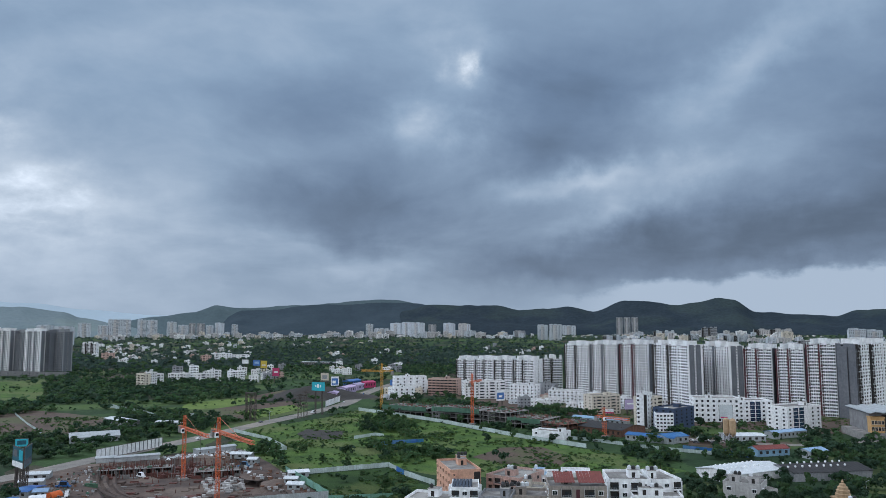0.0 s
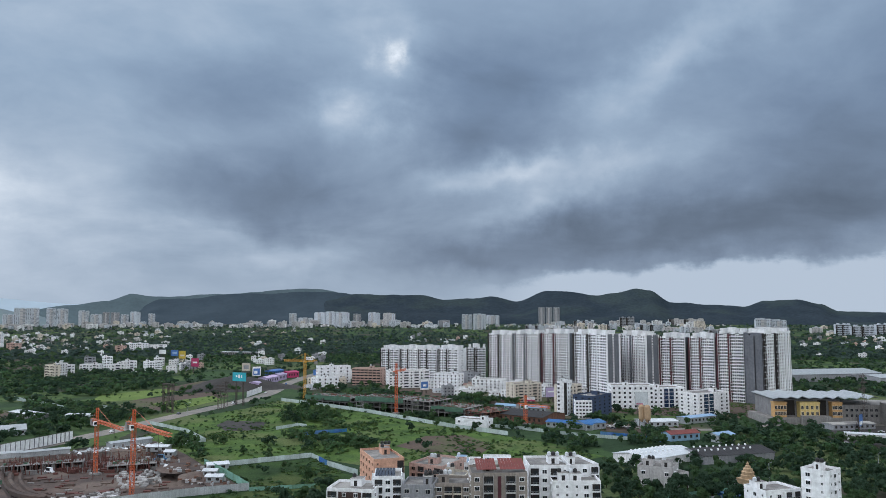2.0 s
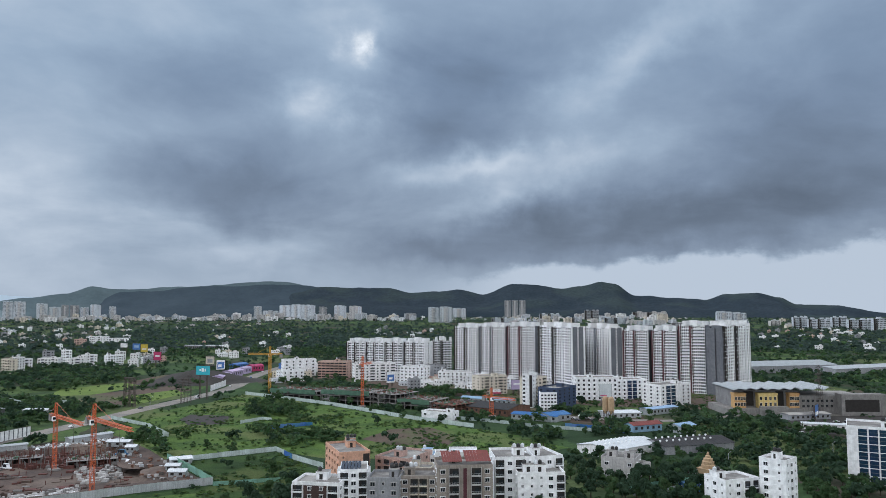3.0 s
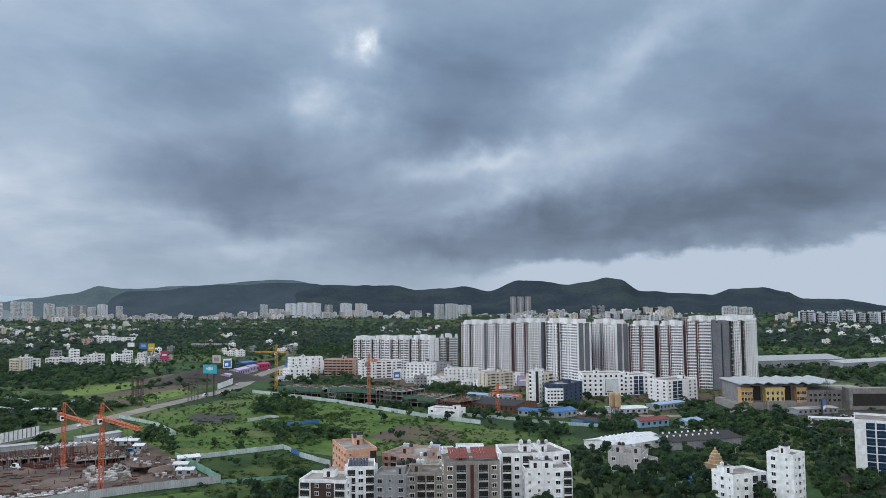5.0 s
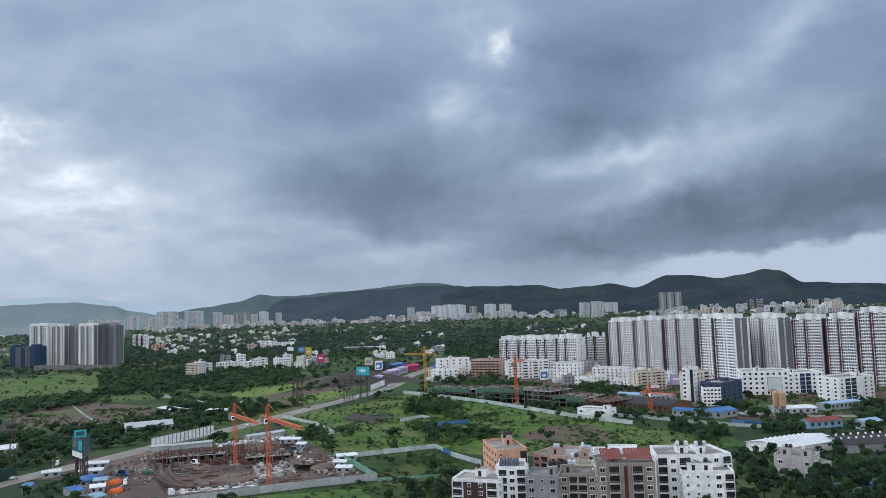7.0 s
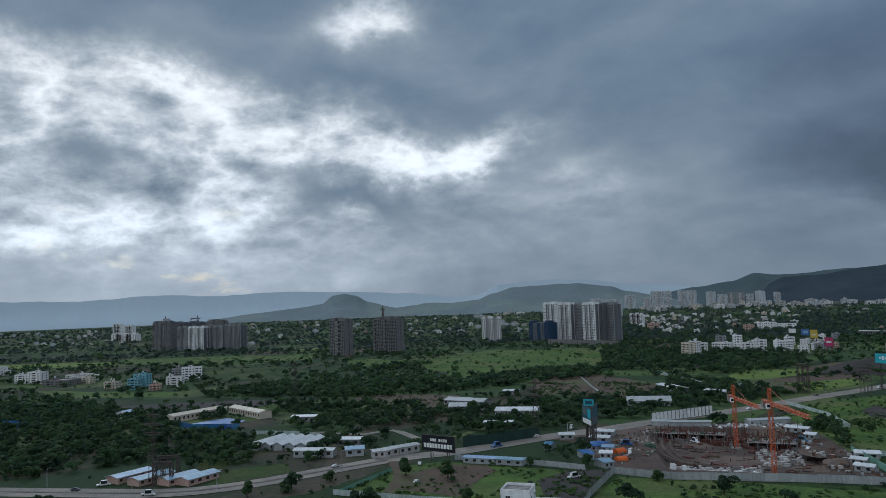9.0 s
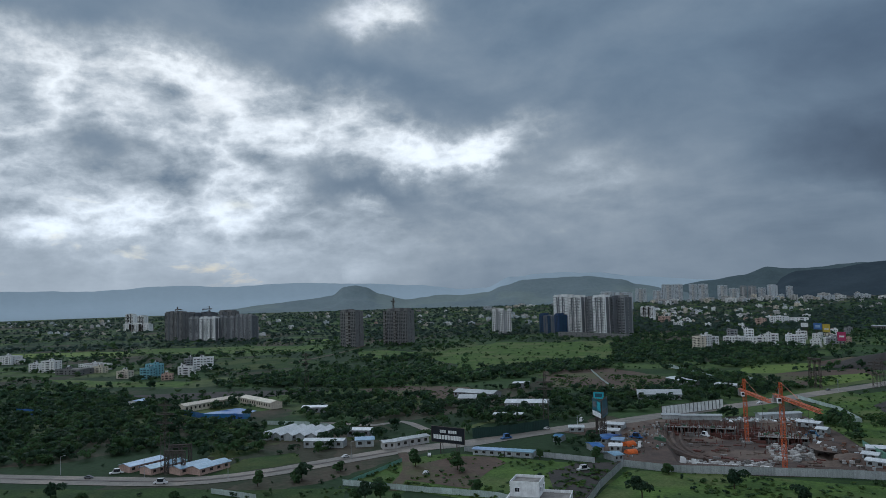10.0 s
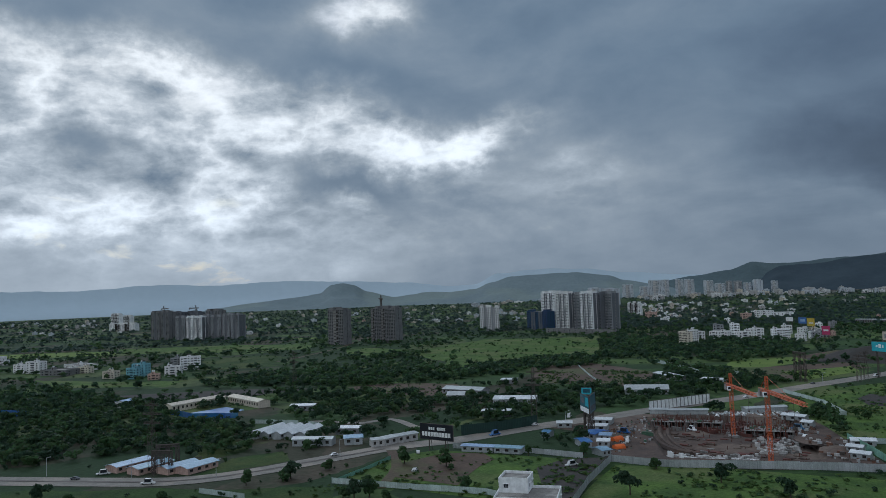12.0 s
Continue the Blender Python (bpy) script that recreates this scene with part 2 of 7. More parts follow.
PALEGREY = material("pale_grey_paint", (0.55, 0.54, 0.53), (0.46, 0.45, 0.45), 0.1, 0.75, streak=0.35)
# Dark fill for openings: the shade inside is painted as this colour.
VOID_SHADE = material("painted_interior_shade", (0.040, 0.037, 0.036), (0.028, 0.026, 0.025), 0.5, 0.9)
REDTILE = material("red_roof_sheet", (0.22, 0.060, 0.050), (0.16, 0.048, 0.042), 0.3, 0.6, streak=0.2)
BLUESHEET = material("blue_roof_sheet", (0.04, 0.16, 0.42), (0.035, 0.12, 0.32), 0.2, 0.5, vary=0.3, third=(0.10, 0.22, 0.42))
PALEBLUE = material("pale_blue_roof_sheet", (0.30, 0.45, 0.62), (0.22, 0.34, 0.50), 0.2, 0.45, vary=0.3)
TIN = material("galvanised_sheet", (0.50, 0.53, 0.55), (0.38, 0.41, 0.43), 0.25, 0.5, metal=0.2, vary=0.25, streak=0.35)
TINROOF = material("white_roof_sheet", (0.74, 0.77, 0.80), (0.58, 0.62, 0.66), 0.2, 0.5, vary=0.2, streak=0.2)
DARKROOF = material("bitumen_roof", (0.045, 0.045, 0.048), (0.03, 0.03, 0.032), 0.2, 0.8, vary=0.2)
GREENFENCE = material("green_fence_sheet", (0.22, 0.42, 0.32), (0.18, 0.34, 0.27), 0.2, 0.6, vary=0.2, streak=0.3)
PALEGREEN = material("pale_fence_sheet", (0.55, 0.64, 0.62), (0.44, 0.52, 0.51), 0.2, 0.6, vary=0.25, streak=0.4)
DARKGREEN = material("dark_green_hoarding", (0.025, 0.06, 0.05), (0.02, 0.045, 0.04), 0.2, 0.6)
NETTING = material("green_safety_net", (0.11, 0.20, 0.14), (0.07, 0.14, 0.10), 0.3, 0.9, vary=0.3)
BLUENET = material("blue_safety_net", (0.04, 0.08, 0.17), (0.03, 0.06, 0.12), 0.3, 0.9, vary=0.2)
CRANE = material("orange_crane_paint", (0.62, 0.15, 0.05), (0.50, 0.12, 0.045), 0.4, 0.5)
YCRANE = material("yellow_crane_paint", (0.62, 0.35, 0.05), (0.5, 0.28, 0.05), 0.4, 0.5)
STEEL = material("rusty_steel", (0.12, 0.10, 0.09), (0.08, 0.07, 0.062), 0.8, 0.7)
RUST = material("rusty_formwork", (0.19, 0.095, 0.070), (0.11, 0.060, 0.048), 0.4, 0.9, vary=0.3)
ASPHALT = material("worn_road", (0.25, 0.235, 0.215), (0.19, 0.18, 0.165), 0.15, 0.9, third=(0.29, 0.26, 0.23))
SOIL = material("brown_soil", (0.115, 0.082, 0.062), (0.080, 0.060, 0.048), 0.06, 0.95, bump=0.3, fine=0.5, third=(0.09, 0.095, 0.045))
DARKSOIL = material("dark_soil", (0.060, 0.055, 0.052), (0.042, 0.040, 0.038), 0.08, 0.95, bump=0.3, fine=0.6)
PITSOIL = material("excavated_earth", (0.115, 0.082, 0.068), (0.070, 0.055, 0.050), 0.09, 0.95, bump=0.4, fine=0.5, third=(0.155, 0.120, 0.100))
MEADOW = material("wet_meadow", (0.105, 0.172, 0.042), (0.056, 0.100, 0.032), 0.06, 0.95, bump=0.6, fine=0.7, grainy=0.8, third=(0.120, 0.152, 0.058), spec=0.1)
SCRUB = material("rough_scrub", (0.050, 0.090, 0.028), (0.030, 0.056, 0.022), 0.06, 0.95, grainy=0.8, bump=0.5, fine=0.8, third=(0.075, 0.10, 0.035), spec=0.1)
LIGHTFIELD = material("young_crop", (0.16, 0.22, 0.06), (0.12, 0.18, 0.05), 0.05, 0.95, bump=0.2, fine=0.9, spec=0.1)
LEAF = material("leaf", (0.062, 0.112, 0.048), (0.076, 0.128, 0.054), 0.05, 0.65, island=0.6, trans=0.5, spec=0.15)
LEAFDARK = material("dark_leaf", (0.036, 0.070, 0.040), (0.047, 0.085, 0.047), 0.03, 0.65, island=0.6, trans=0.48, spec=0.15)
# Leaf colour for far woods, with distance haze mixed in as blue-grey.
LEAFFAR = material("hazed_leaf", (0.058, 0.092, 0.076), (0.074, 0.110, 0.092), 0.03, 0.7, island=0.4, trans=0.5, spec=0.1)
BARK = material("bark", (0.08, 0.06, 0.045), (0.05, 0.04, 0.03), 1.0, 0.9)
TANKBLACK = material("black_water_tank", (0.03, 0.03, 0.032), (0.05, 0.05, 0.05), 0.8, 0.5)
SIGNBLACK = material("black_sign_face", (0.018, 0.022, 0.032), (0.015, 0.018, 0.026), 0.3, 0.4)
SIGNTEAL = material("turquoise_sign_face", (0.08, 0.50, 0.62), (0.07, 0.44, 0.56), 0.3, 0.4)
SIGNNAVY = material("dark_teal_poster", (0.03, 0.10, 0.14), (0.04, 0.14, 0.18), 0.3, 0.4)
SIGNBLUE = material("blue_sign_face", (0.08, 0.20, 0.50), (0.07, 0.16, 0.42), 0.3, 0.4)
SIGNPINK = material("magenta_sign_face", (0.50, 0.05, 0.16), (0.42, 0.05, 0.14), 0.3, 0.5)
SIGNYELLOW = material("yellow_sign_face", (0.60, 0.45, 0.06), (0.5, 0.38, 0.06), 0.3, 0.5)
LILAC = material("lilac_sheet", (0.55, 0.45, 0.66), (0.46, 0.38, 0.58), 0.2, 0.5, vary=0.3)
TARP = material("orange_tarpaulin", (0.75, 0.16, 0.03), (0.6, 0.13, 0.03), 0.4, 0.6)
SOLAR = material("solar_panel", (0.02, 0.03, 0.055), (0.025, 0.035, 0.06), 0.4, 0.2, spec=0.7)
STONE = material("sandstone", (0.50, 0.36, 0.22), (0.40, 0.29, 0.18), 0.5, 0.85, streak=0.3)
CARWHITE = material("white_car_paint", (0.75, 0.76, 0.78), (0.68, 0.69, 0.71), 0.5, 0.3, vary=0.3)
RUBBER = material("rubber", (0.02, 0.02, 0.02), (0.03, 0.03, 0.03), 1.0, 0.9)


def ground_material():
    """Farm land: patches of crop, grass, scrub and bare soil with hedges of darker green, all in world metres."""
    mat = bpy.data.materials.new("farmland")
    mat.use_nodes = True
    k = Nodes(mat.node_tree)
    p = k.n("ShaderNodeNewGeometry")["Position"]
    bend = k.v("ADD", p, k.v("MULTIPLY", k.v("SUBTRACT", k.noise(p, 0.012, 4.0)[1], (0.5, 0.5, 0.5))[0], (60.0, 60.0, 0.0))[0])[0]
    turned = k.n("ShaderNodeMapping", {"Vector": bend, "Rotation": (0, 0, radians(27)), "Scale": (1.0, 0.45, 1.0)})[0]
    cell = k.n("ShaderNodeTexVoronoi", {"Vector": turned, "Scale": 0.016, "Randomness": 0.85}, distance="CHEBYCHEV")["Color"]
    pick = k.n("ShaderNodeSeparateColor", (cell,))[0]
    crop = k.ramp(pick, [(0.0, (0.032, 0.058, 0.028)), (0.22, (0.052, 0.092, 0.036)), (0.42, (0.082, 0.128, 0.044)), (0.58, (0.036, 0.060, 0.030)), (0.72, (0.105, 0.135, 0.055)), (0.84, (0.062, 0.064, 0.046)), (0.93, (0.088, 0.078, 0.060))], "CONSTANT")
    rough = k.noise(p, 0.02, 8.0, 0.62)[0]
    col = k.mix(k.n("ShaderNodeMapRange", (rough, 0.45, 0.60, 0.0, 0.75))[0], crop, (0.028, 0.050, 0.026))
    bare = k.noise(p, 0.006, 6.0, 0.6)[0]
    col = k.mix(k.n("ShaderNodeMapRange", (bare, 0.60, 0.68, 0.0, 0.8))[0], col, (0.080, 0.070, 0.055))
    grain = k.noise(p, 0.35, 5.0, 0.6)[0]
    col = k.mix(0.6, col, k.ramp(grain, [(0.25, (0.45, 0.45, 0.45)), (0.75, (1.35, 1.35, 1.35))]), "MULTIPLY")
    nrm = k.n("ShaderNodeBump", {"Strength": 0.5, "Distance": 0.5, "Height": grain})[0]
    k.n("ShaderNodeOutputMaterial", (k.n("ShaderNodeBsdfPrincipled", {"Base Color": col, "Roughness": 0.95, "Specular IOR Level": 0.1, "Normal": nrm})[0],))
    return mat


FARMLAND = ground_material()


def land(x, y):
    """The height of the ground: flat near by, a gentle rise towards the hills."""
    u = min(1.0, max(0.0, (math.hypot(x, y) - 1600) / 2100))
    return 26.0 * u * u * (3 - 2 * u)


# ---- mesh helpers ----
class Shape:
    """Collects vertices and faces, with a material index for each face."""

    def __init__(self):
        self.vs, self.fs, self.ms = [], [], []

    def poly(self, pts, m=0):
        i = len(self.vs)
        self.vs += [tuple(p) for p in pts]
        self.fs.append(tuple(range(i, i + len(pts))))
        self.ms.append(m)
        return self

    def box(self, x0, y0, z0, x1, y1, z1, m=0, top=None):
        i = len(self.vs)
        self.vs += [(x0, y0, z0), (x1, y0, z0), (x1, y1, z0), (x0, y1, z0), (x0, y0, z1), (x1, y0, z1), (x1, y1, z1), (x0, y1, z1)]
        self.fs += [tuple(i + j for j in f) for f in ((0, 3, 2, 1), (4, 5, 6, 7), (0, 1, 5, 4), (1, 2, 6, 5), (2, 3, 7, 6), (3, 0, 4, 7))]
        self.ms += [m, m if top is None else top, m, m, m, m]
        return self

    def beam(self, a, b, r, m=0, n=4):
        a, b = Vector(a), Vector(b)
        ax = (b - a).normalized()
        s = ax.orthogonal().normalized()
        u = ax.cross(s)
        i = len(self.vs)
        for p in (a, b):
            for j in range(n):
                q = 2 * math.pi * (j + 0.5) / n
                self.vs.append(tuple(p + (s * math.cos(q) + u * math.sin(q)) * r))
        for j in range(n):
            self.fs.append((i + j, i + (j + 1) % n, i + n + (j + 1) % n, i + n + j))
            self.ms.append(m)
        self.fs += [tuple(i + j for j in reversed(range(n))), tuple(i + n + j for j in range(n))]
        self.ms += [m, m]
        return self

    def lathe(self, x, y, rings, n=12, m=0):
        """A turned body: rings of (radius, z) from below upwards."""
        i = len(self.vs)
        for r, z in rings:
            for j in range(n):
                q = 2 * math.pi * j / n
                self.vs.append((x + r * math.cos(q), y + r * math.sin(q), z))
        for k in range(len(rings) - 1):
            for j in range(n):
                a, b = i + k * n + j, i + k * n + (j + 1) % n
                self.fs.append((a, b, b + n, a + n))
                self.ms.append(m)
        self.fs.append(tuple(i + (len(rings) - 1) * n + j for j in range(n)))
        self.ms.append(m)
        return self

    def mesh(self, name, *mats):
        me = bpy.data.meshes.new(name)
        me.from_pydata(self.vs, [], self.fs)
        for m in mats:
            me.materials.append(m)
        if len(mats) > 1:
            me.polygons.foreach_set("material_index", self.ms)
        me.update()
        return me


def thing(name, at, turn=0.0, label="", category="", group="", kind="", z=0.0):
    """An Empty at the base of a thing; turn in radians."""
    ob = new(name)
    ob.matrix_basis = Matrix.Translation((at[0], at[1], z + land(*at[:2]))) @ Matrix.Rotation(turn, 4, "Z")
    return tagged(ob, label, category, group, kind)


def part(name, shape, mats, parent, label="", at=None):
    """One mesh under a thing or a part. shape: a Shape or a ready mesh."""
    me = shape if isinstance(shape, bpy.types.Mesh) else shape.mesh(name, *(mats if isinstance(mats, (list, tuple)) else (mats,)))
    ob = new(name, me)
    ob.parent = parent
    if at is not None:
        ob.matrix_basis = at
    return tagged(ob, label)


def single(name, shape, mats, label="", category="", group="", kind="", at=None):
    ob = new(name, shape.mesh(name, *(mats if isinstance(mats, (list, tuple)) else (mats,))))
    if at is not None:
        ob.matrix_basis = at
    return tagged(ob, label, category, group, kind)


def inside(x, y, ring):
    hit = False
    for (ax, ay), (bx, by) in zip(ring, ring[1:] + ring[:1]):
        if (ay > y) != (by > y) and x < (bx - ax) * (y - ay) / (by - ay) + ax:
            hit = not hit
    return hit


def spline(pts, step):
    """A smooth line through the points, a vertex about every step metres."""
    p = [Vector((*q[:2], 0)) for q in pts]
    p = [2 * p[0] - p[1]] + p + [2 * p[-1] - p[-2]]
    out = []
    for a, b, c, d in zip(p, p[1:], p[2:], p[3:]):
        n = max(1, int((c - b).length / step))
        for i in range(n):
            t = i / n
            out.append(0.5 * (2 * b + (c - a) * t + (2 * a - 5 * b + 4 * c - d) * t * t + (3 * b - a - 3 * c + d) * t ** 3))
    return out + [p[-2]]


def ragged(pts, step, amount, salt):
    """A closed outline with an uneven edge."""
    out = []
    for a, b in zip(pts, pts[1:] + pts[:1]):
        a, b = Vector((*a, 0)), Vector((*b, 0))
        n = max(1, int((b - a).length / step))
        for i in range(n):
            q = a.lerp(b, i / n)
            w = noise.noise_vector(Vector((q.x / 25, q.y / 25, salt))) * amount
            out.append((q.x + w.x, q.y + w.y))
    return out


TAKEN = []  # outlines on which nothing grows
BARE = []


def patch(name, label, mat, pts, z, rough=4.0, grows=True):
    ring = ragged(pts, 12, rough, z * 77)
    s = Shape().poly([(x, y, z) for x, y in ring])
    bm = bmesh.new()
    bm.from_mesh(s.mesh(name))
    bmesh.ops.triangulate(bm, faces=bm.faces[:])
    me = bpy.data.meshes.new(name)
    bm.to_mesh(me)
    bm.free()
    me.materials.append(mat)
    ob = tagged(new(name, me), label, "", "", "structure")
    (BARE if grows else TAKEN).append(pts)
    return ob


# ---- the land ----
PIT = [(-193.0, 448.0), (-184.0, 459.0), (-150.0, 473.0), (-115.0, 480.0), (-101.0, 456.0), (-84.0, 415.0), (-73.9, 379.5), (-96.0, 363.4), (-120.8, 355.4), (-142.1, 349.5), (-157.0, 376.0), (-178.0, 416.0)]
PIT_DEPTH = 4.0


def build_ground():
    from mathutils.geometry import delaunay_2d_cdt
    ring = [Vector((4960 * math.cos(a), 4960 * math.sin(a))) for a in np.linspace(0, 2 * math.pi, 97)[:-1]]
    rise = [Vector((r * math.cos(a), r * math.sin(a))) for r in range(1600, 4000, 150) for a in np.linspace(0, 2 * math.pi, 97)[:-1]]
    hole = [Vector(p) for p in PIT]
    n, h = len(ring), len(hole)
    edges = [(i, (i + 1) % n) for i in range(n)] + [(n + i, n + (i + 1) % h) for i in range(h)]
    vs, _, fs, *_ = delaunay_2d_cdt(ring + hole + rise, edges, [], 1, 1e-5)
    s = Shape()
    s.vs = [(v.x, v.y, land(v.x, v.y)) for v in vs]
    for f in fs:
        c = sum((vs[i] for i in f), Vector((0, 0))) / len(f)
        if not inside(c.x, c.y, PIT):
            s.fs.append(tuple(f))
            s.ms.append(0)
    single("ground", s, FARMLAND, "flat green farmland with patchwork of wet fields", kind="structure")
    mid = sum((Vector(p) for p in PIT), Vector((0, 0))) / h
    s = Shape()
    low = [mid + (Vector(p) - mid) * 0.90 for p in PIT]
    for i in range(h):
        j = (i + 1) % h
        s.poly([(*PIT[i], 0), (*PIT[j], 0), (*low[j], -PIT_DEPTH), (*low[i], -PIT_DEPTH)])
    s.poly([(*p, -PIT_DEPTH) for p in low])
    single("excavation", s, PITSOIL, "wide excavated pit of bare red-brown earth", kind="structure")
    TAKEN.append(PIT)


build_ground()


def holed_yard(name, label, mat, outer, hole, z):
    from mathutils.geometry import delaunay_2d_cdt
    n, h = len(outer), len(hole)
    edges = [(i, (i + 1) % n) for i in range(n)] + [(n + i, n + (i + 1) % h) for i in range(h)]
    vs, _, fs, *_ = delaunay_2d_cdt([Vector(p) for p in outer + hole], edges, [], 1, 1e-5)
    s = Shape()
    s.vs = [(v.x, v.y, z) for v in vs]
    for f in fs:
        c = sum((vs[i] for i in f), Vector((0, 0))) / len(f)
        if inside(c.x, c.y, outer) and not inside(c.x, c.y, hole):
            s.fs.append(tuple(f))
            s.ms.append(0)
    single(name, s, mat, label, kind="structure")
    TAKEN.append(outer)


def hills(name, label, mat, dist, depth, crest, rough=10.0, salt=0.0):
    """A range of hills seen from afar. crest: heading and rise in degrees over the eye, from left to right."""
    az0, az1 = crest[0][0], crest[-1][0]
    nu, nv = max(24, int((az0 - az1) * 6)), 16
    s = Shape()
    for j in range(nv + 1):
        v = j / nv
        for i in range(nu + 1):
            az = az0 + (az1 - az0) * i / nu
            rise = crest[-1][1]
            for (c0, e0), (c1, e1) in zip(crest, crest[1:]):
                if c0 >= az >= c1:
                    t = (c0 - az) / (c0 - c1)
                    rise = e0 + (e1 - e0) * (0.35 * t + 0.65 * t * t * (3 - 2 * t))
                    break
            rise += 0.05 * noise.fractal(Vector((az * 0.8, salt, 2)), 1.0, 2.0, 3)
            top = EYE + dist * math.tan(radians(rise))
            r = dist - depth * (1 - v)
            a = radians(az)
            p = Vector((-math.sin(a) * r, math.cos(a) * r, 0))
            q = noise.fractal(Vector((p.x / 260, p.y / 260, salt)), 1.0, 2.0, 5)
            swell = math.sin(math.pi * v)
            z = top * (v ** 0.8) * (1 - 0.22 * swell) + rough * q * 2.2 * swell
            s.vs.append((p.x, p.y, z if v else -1.0))
    for j in range(nv):
        for i in range(nu):
            a = j * (nu + 1) + i
            s.fs.append((a, a + 1, a + nu + 2, a + nu + 1))
            s.ms.append(0)
    ob = single(name, s, mat, label, kind="structure")
    ob.data.polygons.foreach_set("use_smooth", [True] * len(ob.data.polygons))


# Rain haze is painted into these hill colours, more of it from NEAR to FAR.
HILL_NEAR = material("forested_hillside_hazed", (0.034, 0.047, 0.060), (0.025, 0.037, 0.049), 0.008, 0.95, fine=0.06, third=(0.040, 0.056, 0.060), spec=0.05, grainy=0.6)
HILL_VEIL = material("slope_with_painted_haze", (0.050, 0.069, 0.086), (0.040, 0.057, 0.073), 0.006, 0.95, fine=0.05, spec=0.05, grainy=0.25)
HILL_MID = material("wooded_slope_hazed", (0.10, 0.135, 0.15), (0.080, 0.11, 0.125), 0.006, 0.95, fine=0.05, spec=0.05, grainy=0.25)
HILL_LEFT = material("grassy_hillside_hazed", (0.18, 0.225, 0.245), (0.16, 0.205, 0.225), 0.006, 0.95, fine=0.05, third=(0.19, 0.235, 0.235), spec=0.05, grainy=0.2)
HILL_FAR = material("distant_hillside_hazed", (0.44, 0.53, 0.61), (0.42, 0.51, 0.59), 0.003, 0.95, fine=0.03, spec=0.02, grainy=0.06)
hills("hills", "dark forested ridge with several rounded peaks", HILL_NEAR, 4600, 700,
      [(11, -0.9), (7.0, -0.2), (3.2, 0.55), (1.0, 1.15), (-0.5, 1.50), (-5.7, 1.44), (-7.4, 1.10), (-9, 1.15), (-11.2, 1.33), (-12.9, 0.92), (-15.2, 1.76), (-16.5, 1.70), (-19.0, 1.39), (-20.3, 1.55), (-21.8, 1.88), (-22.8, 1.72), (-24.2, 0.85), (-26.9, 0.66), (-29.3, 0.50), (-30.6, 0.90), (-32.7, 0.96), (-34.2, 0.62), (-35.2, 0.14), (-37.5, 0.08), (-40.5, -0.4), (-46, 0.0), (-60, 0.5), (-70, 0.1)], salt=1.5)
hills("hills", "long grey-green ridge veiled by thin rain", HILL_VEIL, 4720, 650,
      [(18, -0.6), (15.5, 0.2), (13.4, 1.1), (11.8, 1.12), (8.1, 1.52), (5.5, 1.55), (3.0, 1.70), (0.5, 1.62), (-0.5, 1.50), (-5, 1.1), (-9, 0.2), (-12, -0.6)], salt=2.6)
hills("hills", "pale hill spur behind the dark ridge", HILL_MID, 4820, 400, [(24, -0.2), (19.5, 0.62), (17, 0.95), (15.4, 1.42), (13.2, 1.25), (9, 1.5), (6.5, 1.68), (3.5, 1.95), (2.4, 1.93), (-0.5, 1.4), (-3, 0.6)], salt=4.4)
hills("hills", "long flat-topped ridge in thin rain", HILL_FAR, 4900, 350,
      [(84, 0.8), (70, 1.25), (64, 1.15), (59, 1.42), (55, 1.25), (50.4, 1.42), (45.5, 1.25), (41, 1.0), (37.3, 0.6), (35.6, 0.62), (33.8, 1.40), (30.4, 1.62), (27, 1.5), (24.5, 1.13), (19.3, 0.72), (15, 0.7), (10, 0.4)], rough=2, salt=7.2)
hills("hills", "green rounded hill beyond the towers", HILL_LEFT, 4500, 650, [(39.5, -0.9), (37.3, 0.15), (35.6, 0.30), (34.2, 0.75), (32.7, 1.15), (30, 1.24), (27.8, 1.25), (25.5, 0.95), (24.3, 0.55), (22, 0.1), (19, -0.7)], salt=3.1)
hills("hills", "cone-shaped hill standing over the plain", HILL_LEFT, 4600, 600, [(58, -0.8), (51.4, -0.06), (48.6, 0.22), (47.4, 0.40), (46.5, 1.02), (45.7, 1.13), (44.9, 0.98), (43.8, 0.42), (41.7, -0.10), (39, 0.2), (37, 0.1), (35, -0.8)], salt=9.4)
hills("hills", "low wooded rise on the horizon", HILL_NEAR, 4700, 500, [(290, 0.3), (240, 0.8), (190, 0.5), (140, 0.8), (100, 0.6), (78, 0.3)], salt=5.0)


patch("meadow", "bright wet green meadow with scattered bushes", MEADOW, [(-138.1, 510.5), (-128.1, 600.6), (-89.7, 671.7), (-59.7, 742.2), (24.1, 620.1), (76.8, 540.0), (128.8, 470.1), (145.6, 420.7), (93.0, 395.3), (8.9, 417.6), (-20.2, 445.6), (-72.9, 421.2), (-93.7, 461.8)], 0.10)
patch("meadow", "rough green plot behind sheet fences", SCRUB, [(-44.7, 363.5), (-72.2, 416.4), (-20.0, 438.6), (7.7, 377.0), (12.2, 265.6), (-77.9, 250.3), (-99.1, 336.3)], 0.12)
patch("meadow", "yellow-green grass below the building site fence", MEADOW, [(-156.0, 323.4), (-106.1, 340.1), (-49.4, 349.1), (-19.8, 263.4), (-114.5, 202.0), (-144.2, 270.0)], 0.14)
patch("meadow", "long pale green pasture among trees", MEADOW, [(-495.8, 584.1), (-552.4, 709.0), (-703.9, 805.8), (-754.5, 1083.7), (-561.9, 1133.9), (-423.7, 853.1), (-495.8, 758.2), (-491.2, 649.9)], 0.10, 6)
